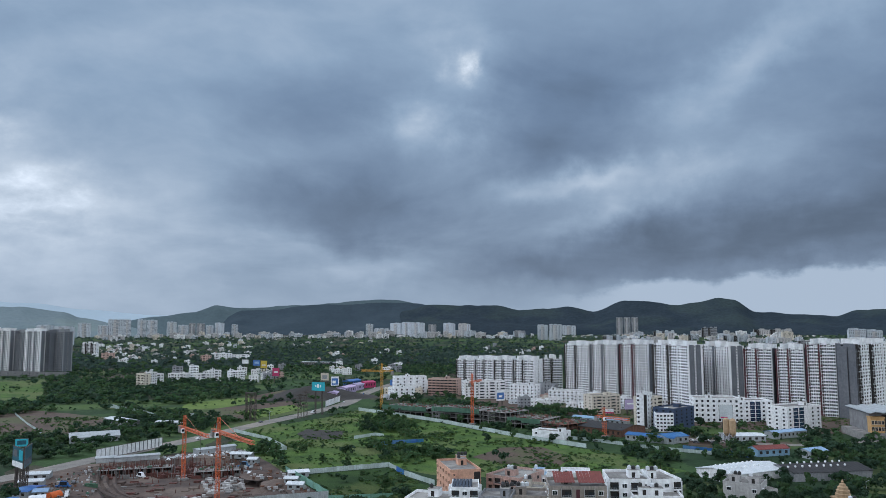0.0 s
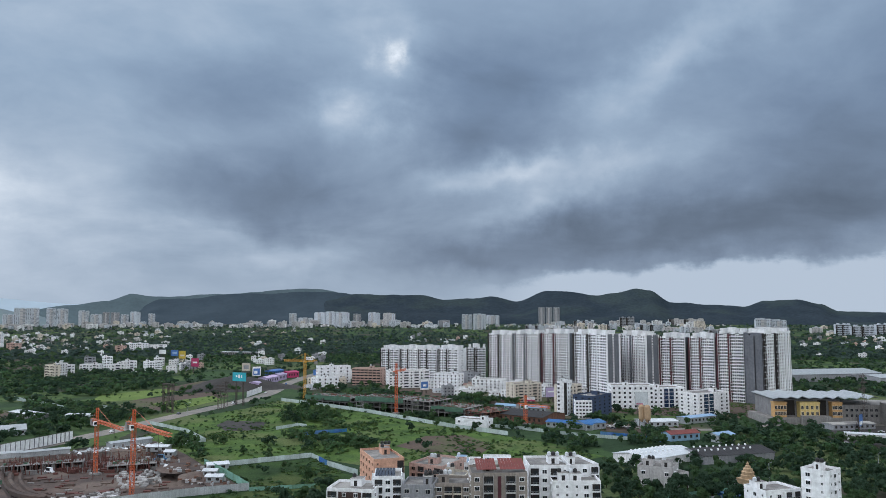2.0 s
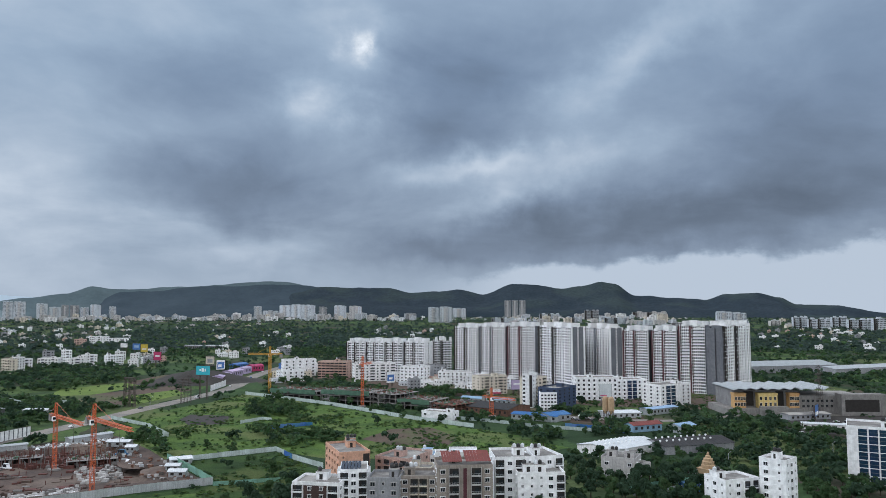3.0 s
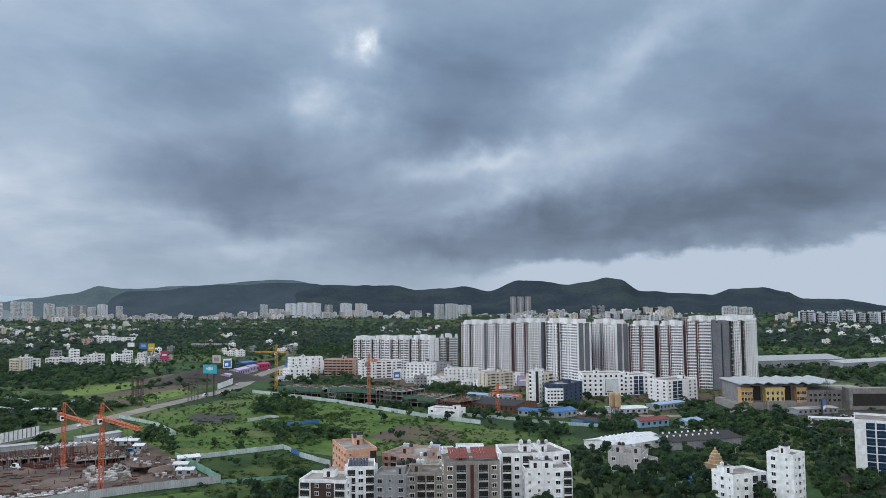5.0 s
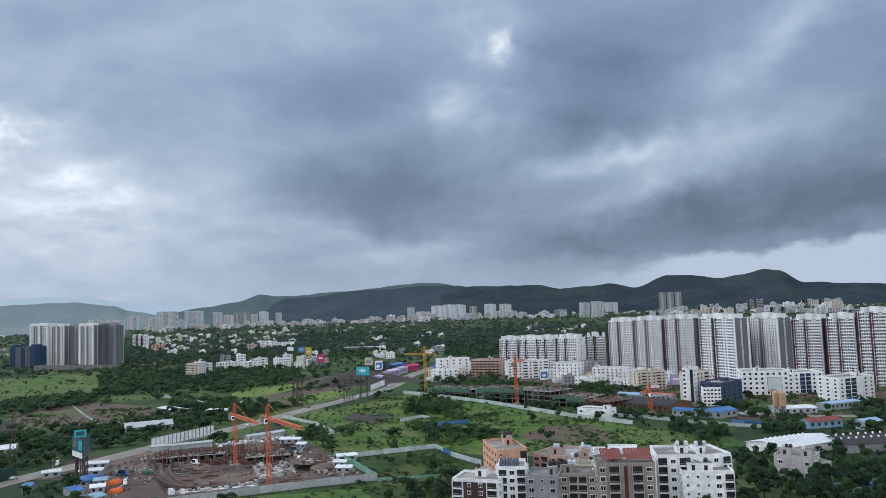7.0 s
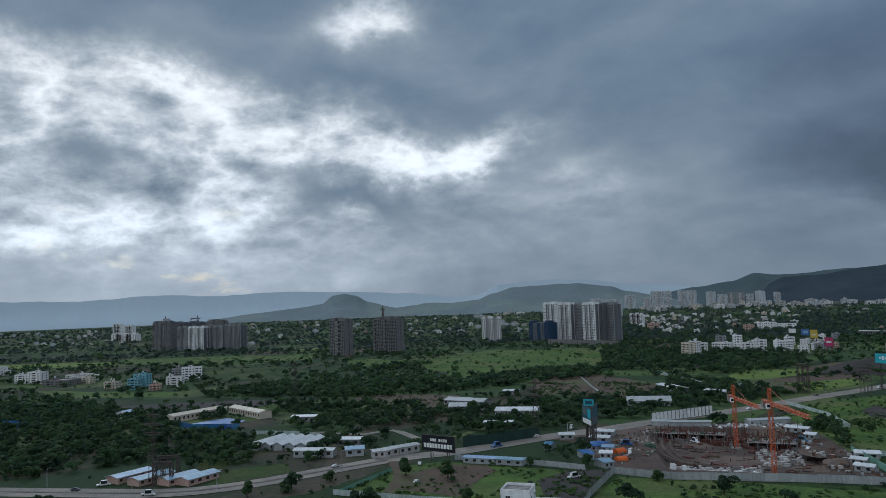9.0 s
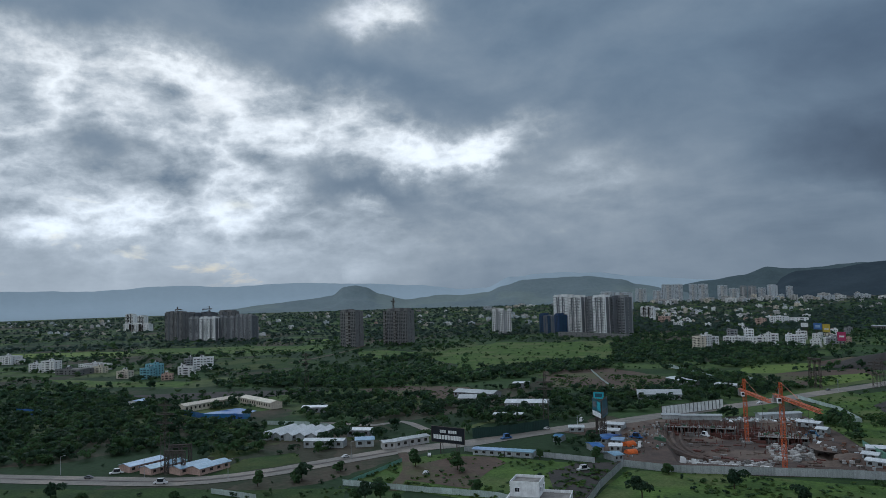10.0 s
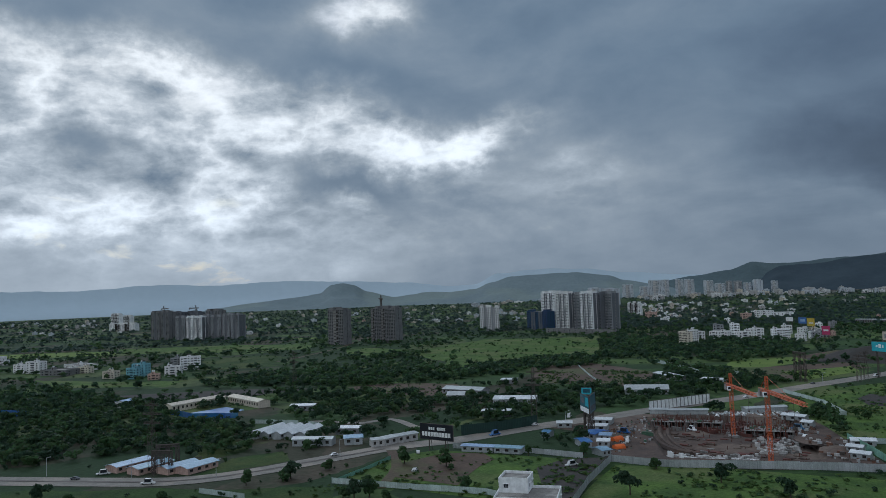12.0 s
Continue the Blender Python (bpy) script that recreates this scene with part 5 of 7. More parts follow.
block("apartment_building", "salmon orange five-storey building", (12.1, 337.5), (25.8, 340.3), 28, 17, 5, ORANGE, "s..d", "wwwww", tops=2, slabs=False)
block("apartment_building", "low brown and cream building with a cluttered roof", (29.2, 354.1), (43.3, 343.6), 24, 12, 4, PINK, "wbwb", "ww", tops=1)
block("house", "white and blue-roofed low house", (45.5, 365.8), (59.7, 359.0), 14, 10, 3, WHITE, "wbw", "ww", roof=PALEBLUE, tops=1)
block("house", "small cream house behind the flats", (39.2, 322.4), (49.8, 318.2), 11, 13, 4, CREAM, "wbw", "ww", tops=1)
block("house", "white low house with a sheet roof", (68.4, 376.6), (82.5, 374.1), 14, 8, 3, WHITE, "w.w.", "ww", roof=TINROOF, tops=0)
block("house", "white stair tower of a flat", (55.3, 340.3), (60.4, 339.4), 8, 15, 5, CLEAN, "w", "w", tops=0)


def red_roof():
    """A red sheet roof over the terrace of the grey-brown flats."""
    a, b = (47.8, 289.0), (69.4, 287.3)
    ob = thing("terrace_roof", a, facing(a, b), "red sheet roof over the terrace", "roof", z=21.1)
    w = math.hypot(b[0] - a[0], b[1] - a[1])
    for x0, x1 in ((0.10, 0.46), (0.52, 0.98)):
        s = Shape()
        for i in range(8):
            xa, xb = w * (x0 + (x1 - x0) * i / 8), w * (x0 + (x1 - x0) * (i + 1) / 8) - 0.08
            s.poly([(xa, 1, 1.0), (xb, 1, 1.0), (xb, 11, 3.4), (xa, 11, 3.4)]).poly([(xb, 1, 0.9), (xa, 1, 0.9), (xa, 11, 3.3), (xb, 11, 3.3)])
        part("sheet", s, REDTILE, ob)
        for x in (x0 + 0.02, x1 - 0.02):
            part("post", Shape().box(w * x - 0.1, 1.2, 0, w * x + 0.1, 1.4, 1.0).box(w * x - 0.1, 10.6, 0, w * x + 0.1, 10.8, 3.3), TAUPE, ob)


red_roof()


def solar_roof():
    a, b = (10.8, 298.0), (21.5, 297.1)
    w = math.hypot(b[0] - a[0], b[1] - a[1])
    ob = thing("solar_array", a, facing(a, b), "dark solar panels over a flat roof", "solar panels", z=18.0)
    for i in range(6):
        for j in range(3):
            x, y = 0.5 + i * (w - 3) / 6, 1 + j * 4.2
            part("panel", Shape().poly([(x, y, 0.8), (x + w / 6 - 0.8, y, 0.8), (x + w / 6 - 0.8, y + 3.6, 1.6), (x, y + 3.6, 1.6)]).poly([(x, y, 0.72), (x, y + 3.6, 1.52), (x + w / 6 - 0.8, y + 3.6, 1.52), (x + w / 6 - 0.8, y, 0.72)]).box(x + 1, y + 0.2, 0, x + 1.1, y + 0.3, 0.75).box(x + 1, y + 3.2, 0, x + 1.1, y + 3.3, 1.5), SOLAR, ob)


solar_roof()


def temple():
    p = (188.6, 338.9)
    ob = thing("temple", p, 0.3, "small sandstone temple spire among trees", "temple")
    part("base", Shape().box(-3.5, -3.5, 0, 3.5, 3.5, 4).box(-3.8, -3.8, 4, 3.8, 3.8, 4.5), STONE, ob)
    part("spire", Shape().lathe(0, 0, [(3.2, 4.5), (3.3, 6), (2.8, 6.2), (2.9, 7.6), (2.2, 7.8), (2.2, 9.0), (1.4, 9.3), (1.3, 10.2), (0.5, 10.6), (0.7, 11.1), (0.1, 12.2)], 10), STONE, ob)


temple()


def silo(p):
    ob = thing("silo", p, 0.0, "rust-brown cement silo on legs", "silo")
    part("drum", Shape().lathe(0, 0, [(0.6, 4), (2.2, 6.5), (2.2, 15), (1.6, 16), (0.4, 16.6)], 14), STONE, ob)
    for q in range(4):
        x, y = 1.8 * math.cos(q * math.pi / 2), 1.8 * math.sin(q * math.pi / 2)
        part("leg", Shape().beam((x, y, 0), (x, y, 7), 0.22), STEEL, ob)


silo((211.8, 524.4))
silo((214.8, 521.1))

# ---- grey towers and other high-rises on the far side ----
GREY = "grey and white apartment towers"
for a, b, h, wl, sw in (
    ((-806.0, 1364.8), (-751.9, 1329.1), 75.3, CLEAN, SLATE),
    ((-749.2, 1327.9), (-714.4, 1313.1), 73.3, WHITE, SLATE),
    ((-720.5, 1328.1), (-691.3, 1315.6), 70.3, GREYW, SLATE),
    ((-680.4, 1298.7), (-647.2, 1284.6), 72.6, CLEAN, SLATE),
    ((-652.4, 1298.9), (-634.6, 1291.3), 69.8, SLATE, SLATE),
    ((-641.0, 1306.3), (-613.1, 1294.2), 71.0, GREYW, SLATE),
):
    tower("apartment_tower", "grey and white apartment tower beyond the trees", a, b, 20, h, wall=wl, side_wall=sw, storeys=24, group=GREY, wings=3, strip_mat=SLATE, accent=SLATE)
tower("apartment_tower", "unfinished tower wrapped in blue netting", (-823.3, 1334.5), (-763.1, 1309.4), 22, 38.2, wall=BLUENET, side_wall=BLUENET, storeys=10, wings=3, crown=False, strip_mat=SLATE, accent=SLATE)
block("parking_podium", "long dark parking podium under the grey towers", (-738.9, 1264.6), (-568.7, 1206.4), 12, 7, 2, DARKCON, "wwwwwwwwwwww", "w", tops=0)
tower("apartment_tower", "white and grey checkered apartment tower", (-921.1, 1303.0), (-887.9, 1326.9), 20, 48.8, wall=WHITE, side_wall=GREYW, storeys=13, wings=3, strip_mat=GREYW)
tower("unfinished_tower", "dark unfinished concrete tower", (-970.8, 910.3), (-940.1, 917.4), 26, 61.0, wall=DARKCON, side_wall=DARKCON, storeys=24, wings=2, strip_mat=VOID_SHADE, accent=CONCRETE, category="unfinished tower")
tower("unfinished_tower", "dark unfinished concrete tower with a crane", (-929.3, 975.6), (-880.4, 986.0), 26, 60.0, wall=DARKCON, side_wall=DARKCON, storeys=24, wings=4, strip_mat=VOID_SHADE, accent=CONCRETE, category="unfinished tower")
CLUSTER = "dark tower cluster on the plain"
for a, b, h, wl in (
    ((-1603.1, 947.2), (-1578.3, 953.6), 62.4, DARKCON),
    ((-1575.3, 954.6), (-1552.8, 960.8), 63.3, DARKCON),
    ((-1614.4, 1001.9), (-1577.6, 1011.5), 58.7, SLATE),
    ((-1511.2, 951.8), (-1485.2, 959.2), 50.4, GREYW),
    ((-1482.2, 960.2), (-1462.7, 964.4), 50.0, CLEAN),
    ((-1585.5, 1028.7), (-1551.5, 1036.8), 58.9, SLATE),
    ((-1459.7, 965.3), (-1437.8, 969.3), 49.7, CLEAN),
    ((-1454.7, 983.6), (-1436.7, 988.7), 51.4, GREYW),
    ((-1528.3, 1042.5), (-1488.0, 1051.5), 62.0, DARKCON),
    ((-1433.7, 989.5), (-1402.6, 995.5), 49.7, GREYW),
    ((-1399.6, 996.3), (-1379.2, 1000.7), 53.1, GREYW),
    ((-1376.2, 1001.4), (-1355.1, 1006.5), 52.8, GREYW),
):
    tower("apartment_tower", "dark grey high-rise standing on the green plain", a, b, 24, h, wall=wl, side_wall=DARKCON if wl is DARKCON else SLATE, storeys=24, group=CLUSTER, wings=2, strip_mat=SLATE, accent=SLATE)
for a, b, h in (
    ((-878.4, 1955.8), (-842.2, 1956.4), 31.2),
    ((-2342.3, 1243.7), (-2310.1, 1252.9), 41.9),
    ((-2293.2, 1258.9), (-2266.0, 1266.7), 36.1),
    ((-2150.1, 1136.4), (-2057.5, 1164.1), 19.8),
):
    tower("apartment_tower", "pale mid-rise block among low houses", a, b, 18, h, storeys=9, wings=3, side_wall=CLEAN, wall=WHITE)
# haze over these is painted: HAZEW walls, shafts lightened to grey
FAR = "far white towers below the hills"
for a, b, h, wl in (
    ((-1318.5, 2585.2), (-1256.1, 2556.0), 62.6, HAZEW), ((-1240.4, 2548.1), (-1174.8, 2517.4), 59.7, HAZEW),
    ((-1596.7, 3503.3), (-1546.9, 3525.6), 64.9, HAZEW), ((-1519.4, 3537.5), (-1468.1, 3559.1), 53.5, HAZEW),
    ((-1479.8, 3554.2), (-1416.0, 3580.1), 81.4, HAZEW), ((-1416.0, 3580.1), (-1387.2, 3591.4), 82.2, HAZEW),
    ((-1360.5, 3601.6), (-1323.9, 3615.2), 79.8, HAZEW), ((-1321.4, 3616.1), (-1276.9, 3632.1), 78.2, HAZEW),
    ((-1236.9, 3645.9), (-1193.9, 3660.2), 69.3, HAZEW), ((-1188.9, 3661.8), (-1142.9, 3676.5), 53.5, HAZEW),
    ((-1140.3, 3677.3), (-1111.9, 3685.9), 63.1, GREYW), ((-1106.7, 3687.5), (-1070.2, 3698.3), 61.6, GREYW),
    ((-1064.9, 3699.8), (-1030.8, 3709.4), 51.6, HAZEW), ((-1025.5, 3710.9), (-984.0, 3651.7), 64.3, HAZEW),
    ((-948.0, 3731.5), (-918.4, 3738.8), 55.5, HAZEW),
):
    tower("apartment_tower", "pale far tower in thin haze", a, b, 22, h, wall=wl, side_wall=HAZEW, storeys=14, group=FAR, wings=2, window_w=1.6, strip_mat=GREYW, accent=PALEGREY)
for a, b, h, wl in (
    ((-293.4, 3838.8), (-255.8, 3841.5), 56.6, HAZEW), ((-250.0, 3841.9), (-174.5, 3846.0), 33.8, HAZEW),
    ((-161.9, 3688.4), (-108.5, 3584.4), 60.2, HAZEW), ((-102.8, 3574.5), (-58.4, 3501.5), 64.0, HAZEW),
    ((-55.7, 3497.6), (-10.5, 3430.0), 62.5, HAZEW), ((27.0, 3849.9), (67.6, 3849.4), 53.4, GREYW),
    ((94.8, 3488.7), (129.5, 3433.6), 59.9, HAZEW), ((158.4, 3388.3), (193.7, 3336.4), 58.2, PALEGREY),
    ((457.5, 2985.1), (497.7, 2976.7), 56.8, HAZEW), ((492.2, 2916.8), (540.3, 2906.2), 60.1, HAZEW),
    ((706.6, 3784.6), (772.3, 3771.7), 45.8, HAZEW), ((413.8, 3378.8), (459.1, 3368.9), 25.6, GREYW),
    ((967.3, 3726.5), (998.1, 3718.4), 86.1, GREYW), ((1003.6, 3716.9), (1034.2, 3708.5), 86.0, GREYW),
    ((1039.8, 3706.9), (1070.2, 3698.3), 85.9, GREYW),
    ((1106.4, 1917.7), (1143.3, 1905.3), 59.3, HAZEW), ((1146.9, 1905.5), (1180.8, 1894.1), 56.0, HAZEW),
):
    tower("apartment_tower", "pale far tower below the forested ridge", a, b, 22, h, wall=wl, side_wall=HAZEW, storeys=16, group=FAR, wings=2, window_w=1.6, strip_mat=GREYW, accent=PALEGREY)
for a, b, h, wl in (
    ((1496.9, 2140.5), (1535.5, 2125.4), 35.5, HAZEW), ((1515.7, 2092.8), (1572.9, 2070.3), 31.3, HAZEW),
    ((1650.8, 2161.8), (1691.2, 2145.7), 32.6, HAZEW), ((1597.9, 2020.5), (1659.1, 1996.7), 30.5, HAZEW),
    ((1615.2, 1939.5), (1687.6, 1909.0), 36.0, HAZEW), ((1695.5, 1907.4), (1754.7, 1880.5), 32.5, HAZEW),
    ((1003.3, 3240.2), (1088.9, 3218.8), 25.3, HAZEW), ((1196.7, 3186.7), (1256.7, 3170.0), 40.2, GREYW),
    ((1499.8, 3353.9), (1653.1, 3314.6), 29.4, PALEGREY), ((971.0, 2802.6), (1033.8, 2784.3), 21.9, HAZEW),
    ((1075.9, 2658.5), (1154.9, 2633.9), 23.1, HAZEW), ((1048.0, 2067.6), (1102.0, 2050.6), 26.5, GREYW),
    ((667.1, 2766.7), (750.4, 2747.4), 21.3, HAZEW), ((686.3, 2476.7), (751.3, 2459.8), 23.0, HAZEW),
    ((247.6, 3156.3), (376.6, 3133.4), 11.8, TINROOF),
):
    tower("institute_building", "long pale institute building below the ridge", a, b, 26, h, wall=wl, side_wall=wl, storeys=6, wings=4, crown=False, category="building")

# ---- white houses beyond the woods ----
TOWN = "white houses beyond the woods"
for a, b, h, n, wl in (
    ((-385.1, 1021.8), (-368.1, 1007.4), 16.9, 5, CREAM), ((-369.8, 1016.1), (-360.8, 1012.9), 19.1, 6, WHITE),
    ((-369.3, 1041.2), (-359.6, 1055.0), 15.0, 4, WHITE), ((-374.8, 1117.1), (-348.0, 1116.2), 10.9, 3, WHITE),
    ((-383.5, 1161.8), (-368.9, 1166.4), 18.3, 5, GREYW), ((-355.6, 1160.7), (-345.1, 1167.1), 19.2, 5, CLEAN),
    ((-327.2, 1097.9), (-311.6, 1111.2), 11.6, 3, WHITE), ((-309.7, 1110.4), (-299.6, 1126.5), 15.1, 4, WHITE),
    ((-284.2, 1120.1), (-265.9, 1133.1), 13.5, 4, CLEAN), ((-301.5, 1241.0), (-289.9, 1248.2), 12.1, 3, WHITE),
    ((-486.6, 1762.1), (-455.4, 1745.6), 15.8, 4, CLEAN), ((-467.9, 1794.0), (-415.6, 1810.9), 9.5, 3, CLEAN),
    ((-487.6, 1659.9), (-469.7, 1650.5), 14.9, 4, PINK), ((-759.7, 1793.8), (-735.6, 1782.2), 14.8, 4, PINK),
    ((-1049.7, 424.3), (-1032.3, 431.0), 10.2, 4, WHITE), ((-1021.4, 427.9), (-1001.0, 435.7), 14.4, 5, WHITE),
    ((-1017.0, 474.4), (-971.3, 468.8), 6.6, 3, WHITE), ((-944.6, 457.4), (-929.2, 463.3), 7.0, 3, CREAM),
    ((-838.2, 434.2), (-823.3, 440.2), 7.7, 3, CREAM), ((-802.3, 442.8), (-789.8, 447.9), 11.3, 4, TEAL),
    ((-814.0, 456.1), (-797.8, 462.7), 14.7, 5, TEAL), ((-764.5, 446.7), (-756.9, 455.6), 5.6, 2, PINK),
    ((-851.0, 528.5), (-837.6, 533.5), 14.0, 5, GREYW), ((-830.6, 529.0), (-816.7, 548.5), 15.3, 5, CLEAN),
    ((-779.4, 476.2), (-765.9, 487.7), 10.8, 4, WHITE), ((-965.6, 421.6), (-929.7, 435.7), 6.2, 2, DARKCON),
    ((-1253.4, 457.2), (-1221.3, 468.4), 11.8, 4, WHITE), ((-1228.6, 475.1), (-1216.9, 479.2), 6.8, 3, WHITE),
):
    w = math.hypot(b[0] - a[0], b[1] - a[1])
    block("house", "white-washed flat-roofed apartment house" if wl in (WHITE, CLEAN) else "coloured flat-roofed apartment house", a, b, max(10, w * 0.6), h, n, wl, "wbw" if w < 22 else "wbwwbw", "ww", group=TOWN, slabs=False, band=None)

# a white house by the sheet fence, seen from its roof side
block("house", "white flat-roofed house with a stair tower", (-154.6, 222.3), (-134.0, 231.5), 18, 8.0, 2, CLEAN, "w.w.", "ww", tops=0)
block("house", "white upper storey with a water tank", (-158.5, 231.8), (-148.3, 235.7), 11, 12.5, 3, CLEAN, "w.", "ww", tops=0)


# ---- houses scattered over the plain ----
def house_kind(w, d, storeys, wall):
    h = storeys * 3.1
    ob = thing("house", (0, 0), 0, "small flat-roofed house on the plain" if wall in (WHITE, CLEAN) else "small tinted flat-roofed house on the plain", "house", "scattered houses")
    s = Shape().box(0, 0, 0, w, d, h, 0, 1).box(-0.1, -0.1, h - 0.3, w + 0.1, 0.2, h + 0.9).box(-0.1, d - 0.2, h - 0.3, w + 0.1, d + 0.1, h + 0.9).box(-0.1, 0.2, h - 0.3, 0.2, d - 0.2, h + 0.9).box(w - 0.2, 0.2, h - 0.3, w + 0.1, d - 0.2, h + 0.9)
    s.box(w * 0.55, d * 0.4, h, w * 0.85, d * 0.8, h + 2.8, 0, 1)
    part("wall", s, [wall, ROOFGREY], ob)
    win = Shape()
    for j in range(storeys):
        for i in range(max(2, int(w / 3.5))):
            x = (i + 0.5) * w / max(2, int(w / 3.5))
            win.box(x - 0.7, -0.06, j * 3.1 + 1, x + 0.7, 0.02, j * 3.1 + 2.3).box(x - 0.9, -0.5, j * 3.1 + 2.3, x + 0.9, 0.02, j * 3.1 + 2.45, 1)
        for i in range(2):
            y = (i + 0.5) * d / 2
            win.box(-0.06, y - 0.7, j * 3.1 + 1, 0.02, y + 0.7, j * 3.1 + 2.3).box(w - 0.02, y - 0.7, j * 3.1 + 1, w + 0.06, y + 0.7, j * 3.1 + 2.3)
    tagged(part("glazing", win, [GLASS, wall], ob), kind="stuff")
    return ob


KINDS = [house_kind(*q) for q in ((11, 8, 3, CLEAN), (13, 9, 3, WHITE), (8, 7, 2, WHITE), (15, 9, 2, CLEAN), (10, 8, 2, CREAM), (11, 8, 3, GREYW), (9, 8, 2, PINK), (18, 9, 1, TINROOF))]
fresh = set(range(len(KINDS)))
rnd = random.Random(11)


DISTANT = Shape()


def village(n, pts, low=0, high=8, far=False):
    xs, ys = [p[0] for p in pts], [p[1] for p in pts]
    made = tries = 0
    while made < n and tries < n * 40:
        tries += 1
        # even over the view: draw by heading and nearness
        u, v = rnd.random(), rnd.random()
        a = Vector(pts[0]).lerp(Vector(pts[1]), u)
        b = Vector(pts[3]).lerp(Vector(pts[2]), u)
        ra, rb = a.length, b.length
        r = 1 / ((1 - v) / ra + v / rb)
        p = a.lerp(b, (r - ra) / (rb - ra) if abs(rb - ra) > 1 else v)
        if any(inside(p.x, p.y, t) for t in TAKEN):
            continue
        if far:
            w, d, h, z = rnd.uniform(7, 20), 9, rnd.choice((3.5, 4, 6.5, 7, 10)), land(p.x, p.y)
            m = rnd.choice((0, 1, 2, 3, 3))
            DISTANT.box(p.x, p.y, z, p.x + w, p.y + d, z + h, m, 4)
            DISTANT.box(p.x + w * 0.4, p.y + 3, z + h, p.x + w * 0.6, p.y + 7, z + h + 2.5, m, 4)
            for f in range(int(h / 3)):
                for i in range(int(w / 4)):
                    DISTANT.box(p.x + 1.2 + i * 4, p.y - 0.1, z + 1 + f * 3, p.x + 2.8 + i * 4, p.y + 0.05, z + 2.3 + f * 3, 5)
            TAKEN.append([(p.x - 4, p.y - 8), (p.x + 28, p.y - 8), (p.x + 28, p.y + 14), (p.x - 4, p.y + 14)])
            made += 1
            continue
        k = rnd.randrange(low, high)
        turn = rnd.choice((0.45, 0.45, 0.25, -0.2)) - math.atan2(p.x, p.y) * 0.5 + rnd.gauss(0, 0.12)
        m = Matrix.Translation((p.x, p.y, land(p.x, p.y))) @ Matrix.Rotation(turn, 4, "Z")
        if k in fresh:
            fresh.discard(k)
            KINDS[k].matrix_basis = m
        else:
            copy_thing(KINDS[k], m)
        TAKEN.append([(p.x - 8, p.y - 4), (p.x + 20, p.y - 4), (p.x + 20, p.y + 14), (p.x - 8, p.y + 14)])
        made += 1


village(30, [(-1245.2, 2847.7), (-546.0, 2456.0), (-333.8, 1497.8), (-710.1, 1623.5)])
village(14, [(-320.5, 1390.1), (-269.3, 1427.4), (-214.0, 1131.9), (-248.4, 1075.5)])
village(20, [(-461.5, 2406.1), (-70.2, 2156.9), (-43.7, 1304.2), (-167.9, 1203.0)])
village(38, [(-1074.9, 3696.9), (-180.1, 3845.8), (-106.9, 2247.5), (-773.6, 2657.7)], far=True)
village(14, [(125.4, 2585.0), (526.0, 2511.5), (327.1, 1759.9), (61.1, 1809.0)])
village(49, [(789.4, 3768.2), (1835.7, 3384.2), (1253.2, 2312.2), (562.9, 2687.7)], far=True)
village(34, [(1393.9, 2178.2), (1711.5, 1935.9), (992.6, 1125.3), (805.1, 1260.5)])
village(44, [(-2367.6, 2618.3), (-1649.0, 2665.1), (-1057.8, 1706.8), (-1416.1, 1564.2)], far=True)
village(16, [(-3076.6, 2314.5), (-2367.6, 2618.3), (-1503.2, 1660.7), (-1948.6, 1465.2)], far=True)
village(38, [(-3617.3, 1318.2), (-2696.6, 1577.2), (-1869.9, 1077.2), (-2367.6, 863.1)], far=True)
village(7, [(-2587.7, 1946.4), (-1793.6, 2012.8), (-987.5, 1106.3), (-1379.8, 1037.0)])
village(14, [(-1014.3, 2166.3), (-832.1, 2214.9), (-638.2, 1698.0), (-883.8, 1887.3)])
village(44, [(-1228.8, 3648.6), (-295.6, 3838.6), (-243.1, 3140.6), (-1229.5, 3648.4)], far=True)
village(60, [(15.0, 3850.0), (1858.9, 3371.5), (1674.8, 3039.1), (12.5, 3122.0)], far=True)
village(38, [(-1117.4, 2584.8), (-622.5, 2686.8), (-469.2, 2018.2), (-811.6, 1873.8)], far=True)
village(30, [(60, 880), (330, 700), (300, 610), (55, 770)])
village(16, [(-53.6, 1008.0), (4.9, 1043.7), (4.3, 865.7), (-43.6, 824.0)])


def far_town(n, az0, az1, r0, r1, low, high):
    """Taller pale blocks standing close together below the hills."""
    for i in range(n):
        a, r = radians(rnd.uniform(az0, az1)), rnd.uniform(r0, r1)
        x, y = -math.sin(a) * r, math.cos(a) * r
        w, h, z, m = rnd.uniform(14, 46), rnd.uniform(low, high), land(x, y), rnd.choice((0, 1, 1, 2, 3, 3))
        if any(inside(x, y, t) or inside(x + w, y, t) for t in TAKEN):
            continue
        DISTANT.box(x, y, z, x + w, y + 14, z + h, m, 4).box(x + w * 0.3, y + 4, z + h, x + w * 0.55, y + 10, z + h + 3, m, 4)
        for f in range(int(h / 3.2)):
            for k in range(int(w / 5)):
                DISTANT.box(x + 1.4 + k * 5, y - 0.12, z + 1 + f * 3.2, x + 3.8 + k * 5, y + 0.05, z + 2.6 + f * 3.2, 5)


far_town(46, 21, 8, 3300, 3800, 6, 26)
far_town(60, 9, -8, 3200, 3800, 6, 30)
far_town(60, -14, -26, 2500, 3700, 6, 30)
far_town(26, -26, -36, 2300, 3300, 6, 20)
far_town(26, 36, 22, 3000, 3700, 5, 18)
